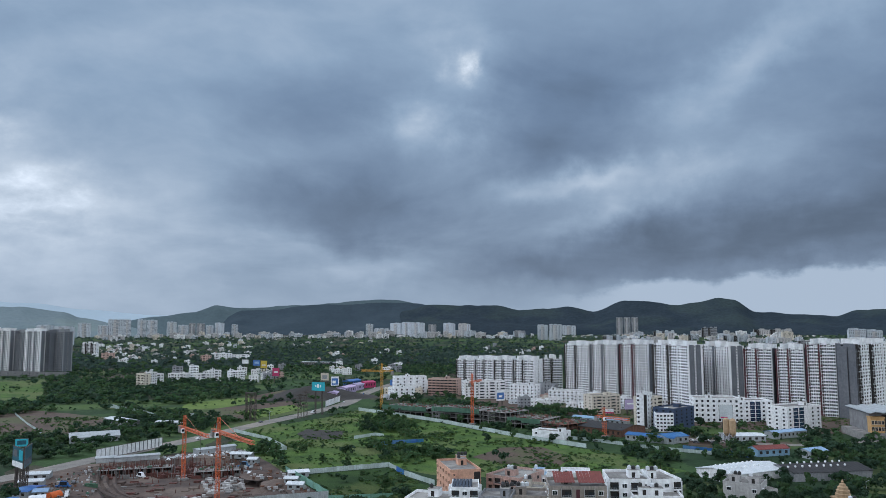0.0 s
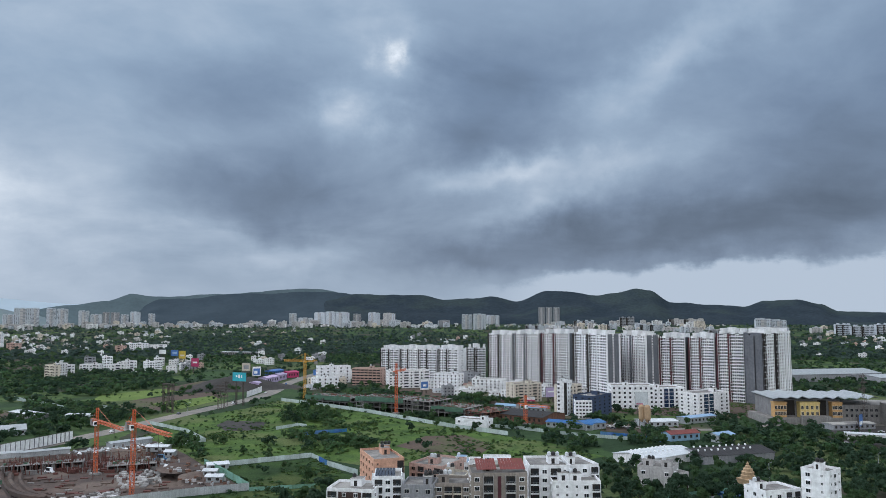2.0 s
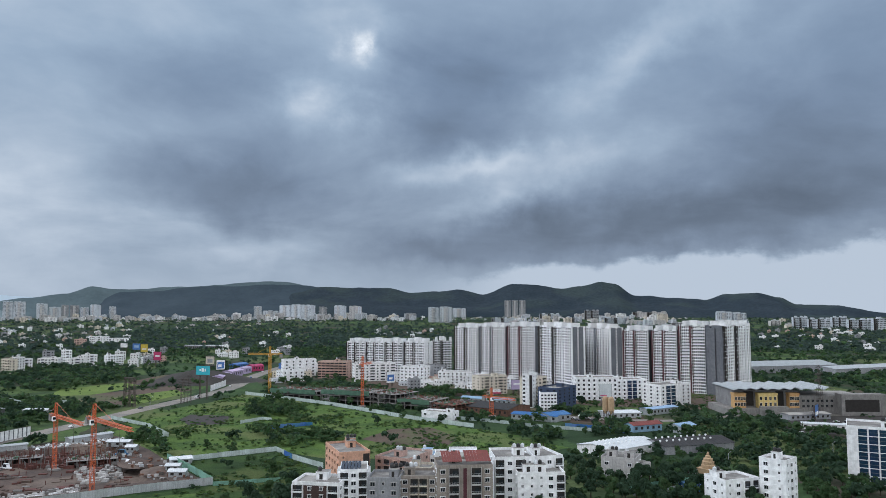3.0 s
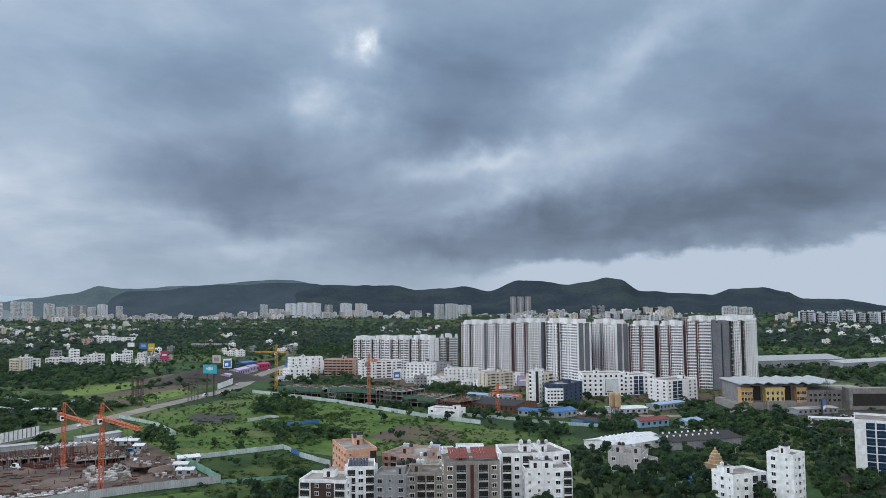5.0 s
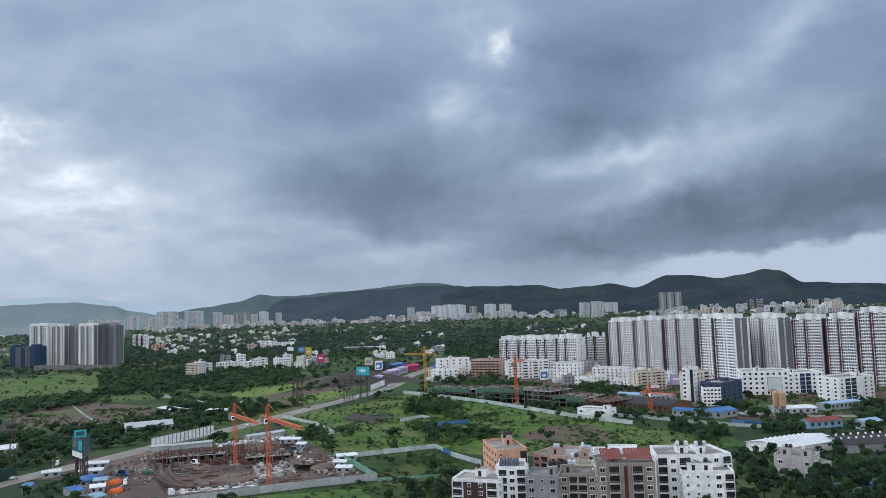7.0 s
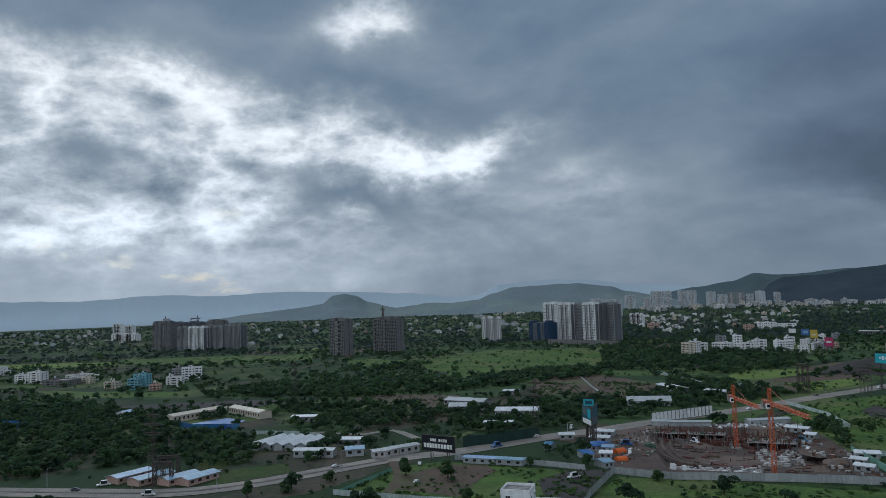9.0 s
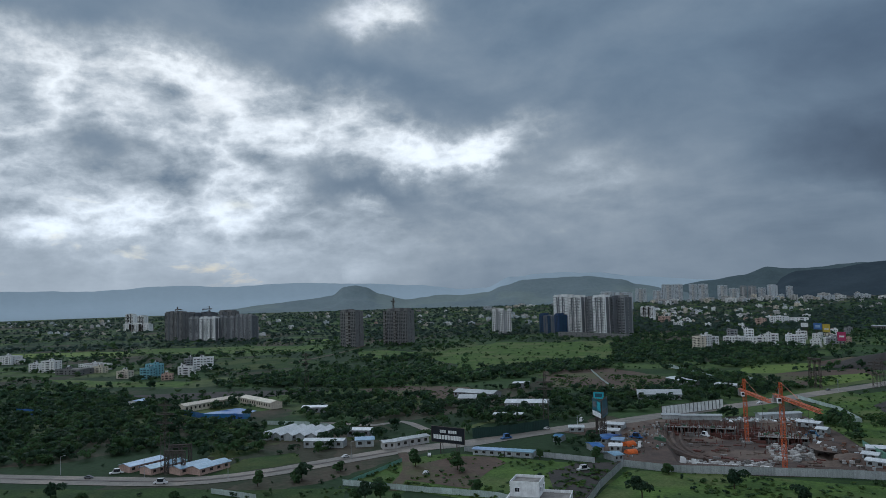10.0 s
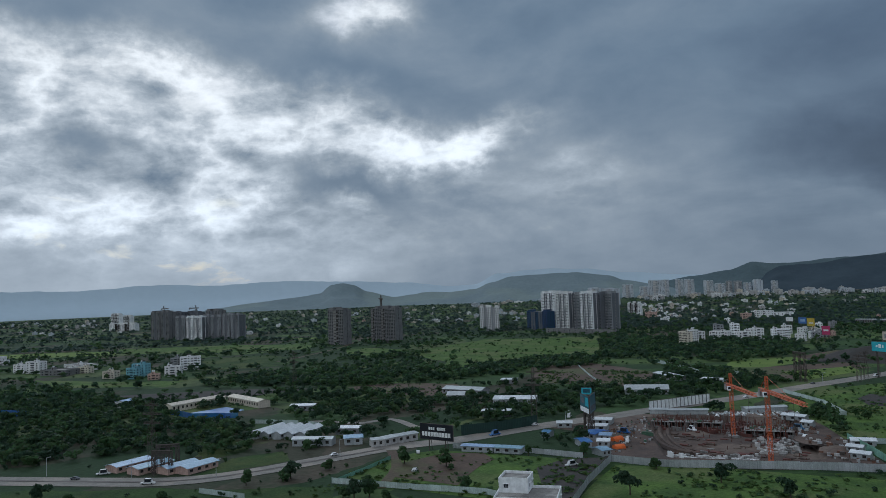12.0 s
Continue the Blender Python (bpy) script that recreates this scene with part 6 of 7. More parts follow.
# HAZEW among these colours holds painted distance haze
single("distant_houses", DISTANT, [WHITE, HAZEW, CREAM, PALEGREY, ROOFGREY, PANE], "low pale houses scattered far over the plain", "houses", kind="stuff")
for k in fresh:
    KINDS[k].matrix_basis = Matrix.Translation((-600 - 60 * k, 2100, land(-600 - 60 * k, 2100)))

def viaduct(label, az0, az1, r, high):
    """A long elevated road on piers."""
    ob = thing("viaduct", (0, 0), 0, label, "bridge")
    n = 30
    for i in range(n):
        a, b = (Vector((-math.sin(radians(q)) * r, math.cos(radians(q)) * r, 0)) for q in (az0 + (az1 - az0) * i / n, az0 + (az1 - az0) * (i + 1) / n))
        a.z = b.z = land(a.x, a.y)
        run = Matrix.Translation(a) @ Matrix.Rotation(facing(a, b), 4, "Z")
        w = (b - a).length
        part("span", Shape().box(0, 0, high - 1.8, w, 14, high).box(0, -0.3, high, w, 0.0, high + 1.2).box(0, 14, high, w, 14.3, high + 1.2), CONCRETE if i % 7 else PALEGREY, ob, at=run)
        part("pier", Shape().box(-1.2, 4, -1, 1.2, 10, high - 1.8).box(-1.2, 1, high - 3.4, 1.2, 13, high - 1.8), CONCRETE, ob, at=run)
    return ob


viaduct("long pale concrete road bridge far over the plain", 12.0, -3.0, 3560, 9.0)

# ---- sheds on the plain ----
LONG = "rows of striped roof sheds"
for i in range(5):
    a = Vector((-366.2, 283.1)).lerp(Vector((-330.4, 298.8)), i / 5)
    b = Vector((-373.7, 312.1)).lerp(Vector((-344.5, 323.4)), i / 5)
    shed("shed", "long shed with a pale striped sheet roof", tuple(a), tuple(b), 5.4, 3.5, 1.5, TINROOF, TIN, group=LONG)
shed("shed", "grey sheet roof shed by the road", (-329.6, 279.1), (-309.6, 290.3), 8, 4, 0.8, TIN, TIN)
shed("shed", "white roofed shop shed", (-332.5, 315.3), (-319.9, 322.1), 9, 4, 0.8, TINROOF, GREYW)
shed("shed", "blue roofed roadside shop", (-304.2, 295.1), (-297.4, 302.4), 9, 4, 1.0, PALEBLUE, TIN)
for a, b in (((-286.1, 298.3), (-282.4, 303.8)), ((-282.1, 303.9), (-280.9, 313.3)), ((-280.6, 313.4), (-277.1, 326.3))):
    shed("shop", "small roadside shop with a red band", a, b, 7, 4, 0.6, TIN, PALEGREY, group="roadside shops", category="shop")
BARRACK = "brick barracks with blue roofs"
for a, b in (((-357.8, 192.3), (-360.8, 213.1)), ((-343.5, 195.4), (-346.1, 215.8)), ((-330.6, 203.1), (-332.0, 221.1)), ((-321.9, 208.2), (-324.4, 227.0))):
    shed("barrack", "brick-pink barrack with a pale blue roof", a, b, 9, 3.2, 1.0, PALEBLUE, PINK, group=BARRACK, category="barrack")
shed("school", "long cream hall at a blue court", (-518.1, 322.5), (-523.9, 374.9), 10, 5, 1.4, CREAM, CREAM, category="hall")
shed("school", "long cream hall at a blue court", (-522.1, 375.8), (-469.1, 365.2), 10, 5, 1.4, CREAM, CREAM, category="hall")
patch("court", "bright blue paved court", BLUESHEET, [(-499.5, 325.8), (-498.8, 356.9), (-471.8, 354.6), (-458.1, 321.5)], 0.3, 0.3, grows=False)
fence("blue sheet fence around the court", [(-508.8, 315.3), (-473.3, 311.0), (-444.7, 328.4)], 4.0, BLUESHEET)
fence("blue sheet fence in the woods", [(-639.2, 249.5), (-612.4, 257.0)], 4.5, BLUESHEET)
shed("shed", "blue and white shed in the woods", (-578.1, 318.0), (-582.6, 329.3), 10, 5, 1.0, BLUESHEET, WHITE)
shed("shed", "low white shed among trees", (-432.5, 365.3), (-417.7, 375.6), 10, 4, 0.8, TINROOF, GREYW)
for i in range(8):
    a = Vector((-309.3, 449.9)).lerp(Vector((-281.5, 463.5)), i / 8)
    b = Vector((-306.3, 451.3)).lerp(Vector((-278.6, 464.9)), i / 8)
    shed("shed", "workshop bay with a white sheet roof", tuple(a), tuple(b), 18, 4.5, 1.5, TINROOF, TIN, group="row of workshop bays")
shed("shed", "grey shed with a broken roof", (-385.3, 487.1), (-348.3, 489.6), 14, 4, 1.8, TIN, GREYW)
shed("shed", "grey shed with a broken roof", (-357.8, 457.7), (-345.8, 463.5), 10, 4, 2.2, TIN, GREYW)
shed("shed", "long flat canopy shed", (-288.4, 405.9), (-271.8, 414.5), 8, 4, 0.4, TINROOF, DARKCON)
shed("shed", "pale flat-roofed shed in scrub", (-373.6, 557.0), (-361.5, 562.3), 12, 4, 0.4, TINROOF, GREYW)
shed("shed", "low pale blue sheet shed behind the fence", (-236.5, 313.1), (-220.1, 317.7), 6, 3, 0.4, PALEBLUE, TIN)
shed("shed", "low pale blue sheet shed behind the fence", (-219.6, 318.0), (-205.5, 321.4), 6, 3, 0.4, PALEBLUE, TIN)
shed("greenhouse", "long rounded grey greenhouse", (-246.0, 535.6), (-217.2, 549.6), 18, 4, 2.5, TIN, TIN, category="greenhouse")
shed("shed", "white roofed sheds among trees", (-270.6, 650.0), (-241.9, 623.3), 12, 4, 0.8, TINROOF, GREYW)
shed("shed", "white roofed sheds among trees", (-217.3, 620.9), (-198.4, 616.6), 10, 4, 0.8, TINROOF, WHITE)
shed("platform_roof", "long white platform roof", (-246.5, 1522.1), (-172.0, 1497.0), 12, 8, 0.5, TINROOF, DARKCON)
# huts at the site gate
for a, b, d, m in (((-196.9, 371.7), (-189.3, 370.7), 14, BLUESHEET), ((-185.1, 348.5), (-181.7, 352.2), 12, BLUESHEET), ((-217.9, 363.0), (-213.8, 363.6), 8, BLUESHEET), ((-212.8, 412.4), (-200.8, 414.9), 8, TINROOF), ((-205.6, 393.7), (-194.7, 396.1), 7, TINROOF), ((-186.3, 370.3), (-180.6, 371.9), 8, PALEBLUE), ((-180.0, 355.2), (-174.5, 357.7), 8, TINROOF), ((-167.5, 335.6), (-165.2, 340.1), 9, PALEBLUE), ((-224.4, 392.4), (-217.1, 396.6), 7, TINROOF), ((-68.1, 383.8), (-60.2, 382.7), 5, TINROOF), ((-72.0, 397.7), (-65.3, 396.7), 5, TINROOF), ((-72.0, 411.9), (-61.9, 414.9), 8, TINROOF), ((-119.3, 473.8), (-106.3, 471.5), 6, TINROOF), ((-104.3, 454.5), (-98.9, 453.6), 6, TINROOF)):
    shed("site_hut", "site hut with a blue sheet roof" if m is BLUESHEET else "site hut with a pale sheet roof", a, b, d, 3, 0.8, m, TIN, group="site huts", category="hut")


def tent(p, turn, label, r=6.0):
    ob = thing("tent", p, turn, label, "tent")
    s = Shape()
    for i in range(10):
        a, b = math.pi * i / 10, math.pi * (i + 1) / 10
        s.poly([(-r, r * 0.8 * math.cos(a), r * 0.75 * math.sin(a)), (r, r * 0.8 * math.cos(a), r * 0.75 * math.sin(a)), (r, r * 0.8 * math.cos(b), r * 0.75 * math.sin(b)), (-r, r * 0.8 * math.cos(b), r * 0.75 * math.sin(b))])
    s.poly([(r, r * 0.8 * math.cos(math.pi * i / 10), r * 0.75 * math.sin(math.pi * i / 10)) for i in range(11)])
    s.poly([(-r, r * 0.8 * math.cos(math.pi * i / 10), r * 0.75 * math.sin(math.pi * i / 10)) for i in range(10, -1, -1)])
    part("canvas", s, TARP, ob)


tent((-178.1, 374.0), 1.2, "bright orange tarpaulin heap on the site", 3.2)
tent((-169.0, 357.0), 1.0, "bright orange tarpaulin heap on the site", 2.8)

# ---- inside the site ----
for label, a, b, deep, high in (
    ("long row of concrete columns and beams in the pit", (-184.5, 437.0), (-146.0, 446.5), 9, 4.2),
    ("low concrete frame with rusty bars in the pit", (-129.0, 434.0), (-105.0, 440.0), 14, 3.6),
):
    row = frame_building("unfinished_building", label, a, b, deep, 1, high, None, 5.0)
    row.location.z = -PIT_DEPTH
heap = Shape()
g = random.Random(5)
A, B = Vector((-138.1, 344.9)), Vector((-101.8, 359.6))
D = (B - A).normalized()
U = Vector((-D.y, D.x))
for i in range(50):
    p = A + D * g.uniform(0, (B - A).length) + U * g.uniform(2.5, 13)
    w, h = g.uniform(0.8, 1.6), g.uniform(1.2, 3.0)
    z = -PIT_DEPTH if inside(p.x, p.y, PIT) else 0.1
    heap.box(p.x - w, p.y - 0.3, z, p.x + w, p.y + 0.3, z + h)
single("shuttering", heap, CLEAN, "scattered white shuttering sheets along the pit", kind="stuff")
rods = Shape()
for i in range(130):
    u, v = g.random(), g.random()
    p = Vector((-168, 424)).lerp(Vector((-100, 432)), u).lerp(Vector((-142, 362)).lerp(Vector((-84, 384)), u), v)
    if inside(p.x, p.y, PIT):
        if g.random() < 0.25:
            h = g.uniform(0.8, 2.4)
            rods.box(p.x - 0.15, p.y - 0.15, -PIT_DEPTH, p.x + 0.15, p.y + 0.15, -PIT_DEPTH + h)
        else:
            w, d = g.uniform(0.8, 3.0), g.uniform(0.4, 2.0)
            rods.box(p.x - w, p.y - d, -PIT_DEPTH, p.x + w, p.y + d, -PIT_DEPTH + g.uniform(0.2, 1.0), g.choice((0, 0, 1, 4, 4)))
REAR = [Vector(q) for q in ((-188.0, 456.0), (-114.0, 480.0), (-103.0, 434.0), (-186.0, 434.0))]
for i in range(620):
    u, v = g.random(), g.random()
    p = REAR[0].lerp(REAR[1], u).lerp(REAR[3].lerp(REAR[2], u), v)
    if inside(p.x, p.y, PIT):
        if g.random() < 0.75:
            rods.box(p.x - 0.16, p.y - 0.16, -PIT_DEPTH, p.x + 0.16, p.y + 0.16, -PIT_DEPTH + g.uniform(1.5, 6.4), g.choice((0, 0, 1)))
        else:
            w, d = g.uniform(0.8, 3.4), g.uniform(0.4, 1.6)
            rods.box(p.x - w, p.y - d, -PIT_DEPTH, p.x + w, p.y + d, -PIT_DEPTH + g.uniform(0.3, 2.2), g.choice((0, 0, 0, 1)))
for ring, n in ((((-147.7, 367.5), (-109.6, 387.7), (-104.6, 373.8), (-142.6, 354.5)), 170), (((-123.6, 428.2), (-103.3, 434.1), (-92.5, 403.4), (-109.9, 393.5)), 150)):
    ring = [Vector(q) for q in ring]
    for i in range(n):
        u, v = g.random(), g.random()
        p = ring[0].lerp(ring[1], u).lerp(ring[3].lerp(ring[2], u), v)
        w, d = g.uniform(0.4, 1.3), g.uniform(0.3, 0.8)
        z = -PIT_DEPTH if inside(p.x, p.y, PIT) else 0.05
        rods.box(p.x - w, p.y - d, z, p.x + w, p.y + d, z + g.uniform(0.3, 1.8), g.choice((1, 2, 2, 2)))
for i in range(26):
    u, v = g.random(), g.random()
    p = Vector((-174.2, 398.2)).lerp(Vector((-152.6, 384.2)), u)
    w = g.uniform(0.5, 1.6)
    z = -PIT_DEPTH if inside(p.x, p.y, PIT) else 0.05
    rods.box(p.x - w, p.y - w * 0.5, z, p.x + w, p.y + w * 0.5, z + g.uniform(0.3, 2.0), 3)
# curved benches cut into the pit's side
for k, (lift, shift) in enumerate(((2.2, 0.0), (1.4, 5.0), (0.7, 10.0))):
    line = spline([(-184 + shift, 436), (-176 + shift, 416), (-163 + shift, 394), (-150 + shift, 380), (-138 + shift, 374)], 4)
    for p, q in zip(line, line[1:]):
        rods.beam((p.x, p.y, -PIT_DEPTH + lift * 0.3), (q.x, q.y, -PIT_DEPTH + lift * 0.3), 1.1 + 0.3 * lift, 4, 6)
single("formwork", rods, [RUST, CONCRETE, PALEGREY, NETTING, PITSOIL], "rusty rods, footings and boards in the pit", kind="stuff")
heap = Shape()
SITE_SIDE = [(-123.2, 496.8), (-90.0, 443.4), (-54.2, 376.8)]
for i in range(160):
    u = g.random()
    a = Vector(SITE_SIDE[0]).lerp(Vector(SITE_SIDE[2]), u) + Vector((g.gauss(-6, 5), g.gauss(-3, 4)))
    w = g.uniform(0.3, 1.1)
    heap.box(a.x - w, a.y - w * 0.6, 0.1, a.x + w, a.y + w * 0.6, 0.1 + g.uniform(0.4, 1.6), g.choice((0, 0, 1, 2, 3)))
single("site_clutter", heap, [RUST, TIN, PALEGREY, STEEL], "stacked materials and rubble along the site edge", kind="stuff")

# bags and sheets heaped behind the rear wall, and the gravel yard's odds and ends
heap = Shape()
for i in range(150):
    u = g.random()
    a = Vector((-162.4, 473.6)).lerp(Vector((-116.9, 502.1)), u) + Vector((g.gauss(0, 3), g.gauss(0, 4)))
    r = g.uniform(0.5, 1.1)
    heap.lathe(a.x, a.y, [(r, 0.1), (r * 1.05, r * 0.4), (r * 0.5, r * 0.9)], 6, g.choice((0, 1, 1, 2)))
single("bag_heap", heap, [CLEAN, TIN, CONCRETE], "heaped white bags behind the pit", kind="stuff")
heap = Shape()
for i in range(140):
    u, v = g.random(), g.random()
    a = Vector((-195.9, 392.4)).lerp(Vector((-197.8, 461.1)), u).lerp(Vector((-163.4, 342.9)).lerp(Vector((-159.8, 381.2)), u), v)
    if any(inside(a.x, a.y, t) for t in TAKEN[-90:] if t is not SITE and t is not PIT):
        continue
    w = g.uniform(0.2, 0.75)
    heap.box(a.x - w, a.y - w * g.uniform(0.3, 1), 0.12, a.x + w, a.y + w * 0.5, 0.12 + g.uniform(0.2, 1.1), g.choice((0, 1, 2, 2, 3, 3, 4)))
single("yard_clutter", heap, [PALEGREY, TIN, STEEL, RUST, NETTING], "crates, drums and netting in the yard", kind="stuff")
for a, b, d in (((-195.5, 460.7), (-185.8, 464.5), 6), ((-143.2, 487.9), (-123.4, 505.5), 7), ((-185.0, 462.6), (-162.4, 473.6), 5)):
    shed("shed", "long pale sheet roof along the pit", a, b, d, 3, 0.6, TIN, TIN, windows=False)


def mound(label, p, rx, ry, h, turn, mat, salt):
    s = Shape()
    nr, na = 10, 36
    for j in range(nr + 1):
        q = j / nr
        for i in range(na):
            a = 2 * math.pi * i / na
            x, y = rx * q * math.cos(a), ry * q * math.sin(a)
            z = h * (0.5 + 0.5 * math.cos(math.pi * q)) * (1 + 0.25 * noise.noise(Vector((x / 14, y / 14, salt)))) - 0.2
            s.vs.append((x, y, z))
    for j in range(nr):
        for i in range(na):
            a, b = j * na + i, j * na + (i + 1) % na
            s.fs.append((a, a + na, b + na, b))
            s.ms.append(0)
    ob = single("mound", s, mat, label, "earth mound", at=Matrix.Translation((*p, 0)) @ Matrix.Rotation(turn, 4, "Z"))
    ob.data.polygons.foreach_set("use_smooth", [True] * len(ob.data.polygons))
    TAKEN.append([(p[0] - rx * 0.7, p[1] - ry * 0.7), (p[0] + rx * 0.7, p[1] - ry * 0.7), (p[0] + rx * 0.7, p[1] + ry * 0.7), (p[0] - rx * 0.7, p[1] + ry * 0.7)])


mound("wide dark heap of dumped earth", (-121.1, 862.7), 75, 50, 13, 0.2, DARKSOIL, 1)
mound("wide dark heap of dumped earth", (-157.2, 875.0), 50, 40, 7, 0.2, SOIL, 2)
mound("low bank of spoil at the pit", (-91.0, 424.0), 10, 16, 2.2, 0.3, PITSOIL, 3)
mound("low bank of spoil at the pit", (-75.6, 401.0), 9, 12, 2.0, 0.3, PITSOIL, 4)


# ---- cranes ----
def lattice(s, a, b, size, step, r=0.09, up=Vector((0, 0, 1))):
    """Four chords with zigzag bracing from a to b."""
    a, b = Vector(a), Vector(b)
    d = (b - a).normalized()
    x = d.cross(up if abs(d.z) < 0.9 else Vector((1, 0, 0))).normalized() * size / 2
    y = d.cross(x).normalized() * size / 2
    corners = [x + y, x - y, -x - y, -x + y]
    for c in corners:
        s.beam(a + c, b + c, r * 1.5)
    n = max(2, int((b - a).length / step))
    for i in range(n):
        p, q = a.lerp(b, i / n), a.lerp(b, (i + 1) / n)
        for k in range(4):
            c0, c1 = corners[k], corners[(k + 1) % 4]
            s.beam(p + (c0 if i % 2 else c1), q + (c1 if i % 2 else c0), r)
            s.beam(p + c0, p + c1, r)
    return s


def crane(label, p, height, reach, turn, mat, base=0.0, thick=1.9, back=12.0, r=0.14):
    ob = thing("tower_crane", p, turn, label, "tower crane", z=base)
    z = height
    part("mast", lattice(Shape(), (0, 0, 0), (0, 0, z), thick, 2.4, r), mat, ob)
    part("footing", Shape().box(-2.5, -2.5, -0.3, 2.5, 2.5, 1.0), CONCRETE, ob)
    part("slewing_ring", Shape().lathe(0, 0, [(1.2, z), (1.5, z + 0.4), (1.5, z + 1.0), (1.1, z + 1.3)], 12), mat, ob)
    part("apex", lattice(Shape(), (0, 0, z + 1), (0, 0, z + 9), 1.1, 2.0, r), mat, ob)
    jib = part("jib", lattice(Shape(), (1, 0, z + 2), (reach, 0, z + 2), 1.4, 2.2, r), mat, ob)
    part("counter_jib", lattice(Shape(), (-1, 0, z + 2), (-back, 0, z + 2), 1.3, 2.2, r), mat, ob)
    part("counterweight", Shape().box(-back - 0.5, -0.8, z - 1.2, -back + 2.2, 0.8, z + 2), CONCRETE, ob)
    part("cab", Shape().box(0.9, -2.4, z - 0.4, 2.6, -0.8, z + 1.9).box(2.55, -2.3, z + 0.4, 2.65, -0.9, z + 1.7, 1), [CLEAN, GLASS], ob)
    part("tie_bar", Shape().beam((0, 0, z + 9), (reach * 0.6, 0, z + 2.7), 0.10), mat, ob)
    part("tie_bar", Shape().beam((0, 0, z + 9), (-back + 1, 0, z + 2.7), 0.10), mat, ob)
    trolley = part("trolley", Shape().box(reach * 0.7 - 0.9, -0.8, z + 0.8, reach * 0.7 + 0.9, 0.8, z + 1.3), STEEL, jib)
    part("hook_line", Shape().beam((reach * 0.7, 0, z + 1), (reach * 0.7, 0, z * 0.72), 0.08).box(reach * 0.7 - 0.4, -0.3, z * 0.72 - 1.0, reach * 0.7 + 0.4, 0.3, z * 0.72), STEEL, jib)
    return ob


crane("orange lattice tower crane rising from the pit", (-99.3, 371.6), 32.5, 44, -0.97, CRANE, base=-4, thick=1.7, back=9, r=0.085)
crane("orange lattice tower crane at the rear of the pit", (-134.2, 430.6), 26.5, 40, -0.97, CRANE, base=-4, thick=1.7, back=9, r=0.085)
crane("yellow lattice tower crane beside the concrete frames", (-39.4, 717.4), 36.3, 22, 2.75, YCRANE, thick=2.0, back=12, r=0.11)
crane("orange lattice tower crane beside the concrete frames", (40.6, 624.8), 32.4, 26, 1.2, CRANE, thick=1.9, back=8, r=0.10)
crane("orange tower crane with a short mast", (132.2, 550.3), 12.5, 22, -0.9, CRANE, thick=2.2, back=8, r=0.11)
crane("small crane on top of the unfinished tower", (-1019.0, 1101.1), 75.4, 16, 2.6, STEEL, thick=2.2, back=10, r=0.25)
crane("small crane on top of the dark cluster", (-1600.2, 1064.6), 67.3, 8, 0.2, STEEL, thick=2.4, back=22, r=0.35)
crane("small crane on top of the dark cluster", (-1699.5, 1039.2), 67.3, 16, 0.2, STEEL, thick=2.4, back=8, r=0.35)


# ---- billboards and signs ----
def billboard(label, a, b, z0, z1, face, marks=(), posts=2, post_mat=STEEL, name="billboard", truss=True):
    """A flat sign on posts. marks: shapes on its face, (x0, z0, x1, z1, material) in shares of its size."""
    w = math.hypot(b[0] - a[0], b[1] - a[1])
    ob = thing(name, a, facing(a, b), label, "billboard")
    board = part("board", Shape().box(0, 0, z0, w, 0.25, z1), face, ob)
    rim = 0.18
    part("frame", Shape().box(-rim, -0.1, z0 - rim, w + rim, 0.3, z0).box(-rim, -0.1, z1, w + rim, 0.3, z1 + rim).box(-rim, -0.1, z0, 0, 0.3, z1).box(w, -0.1, z0, w + rim, 0.3, z1), post_mat, ob)
    for i, (x0, q0, x1, q1, m) in enumerate(marks):
        part("sign_mark", Shape().box(w * x0, -0.06 - 0.02 * i, z0 + (z1 - z0) * q0, w * x1, 0.0, z0 + (z1 - z0) * q1), m, board)
    for i in range(posts):
        x = w * (i + 0.5) / posts
        part("post", lattice(Shape(), (x, 0.9, 0), (x, 0.9, z1), 0.9, 2.0, 0.10) if truss else Shape().beam((x, 0.6, 0), (x, 0.6, z1), 0.3, 0, 8), post_mat, ob)
        part("brace", Shape().beam((x, 0.9, z1 * 0.9), (x, 3.4, 0), 0.14).beam((x, 0.9, z0), (x, 0.1, z0), 0.12), post_mat, ob)
    return ob


digits = [(0.06 + 0.088 * i, 0.20, 0.06 + 0.088 * i + 0.068, 0.48, CLEAN) for i in range(10)]
letters = [(0.27 + 0.065 * i, 0.62, 0.27 + 0.065 * i + 0.045, 0.80, CLEAN) for i in (0, 1, 2, 4, 5, 6, 7)]
billboard("black roadside billboard with rows of pale bars", (-257.9, 305.8), (-236.8, 306.7), 6.2, 14.2, SIGNBLACK, digits + letters, truss=False)
billboard("tall dark teal poster board with a white foot", (-205.8, 387.3), (-194.7, 376.1), 12.6, 22.1, SIGNNAVY, [(0.0, 0.0, 1.0, 0.28, CLEAN), (0.62, 0.4, 0.95, 0.9, SIGNTEAL), (0.1, 0.5, 0.45, 0.85, SLATE)])
billboard("dark poster board turned to the road", (-194.0, 376.0), (-198.4, 391.4), 12.8, 22.6, SIGNNAVY, [(0.1, 0.1, 0.9, 0.4, SLATE)])
billboard("smaller teal poster board high on posts", (-210.7, 398.3), (-205.0, 400.2), 19.8, 23.7, SIGNTEAL, [(0.15, 0.25, 0.85, 0.8, SIGNNAVY)])
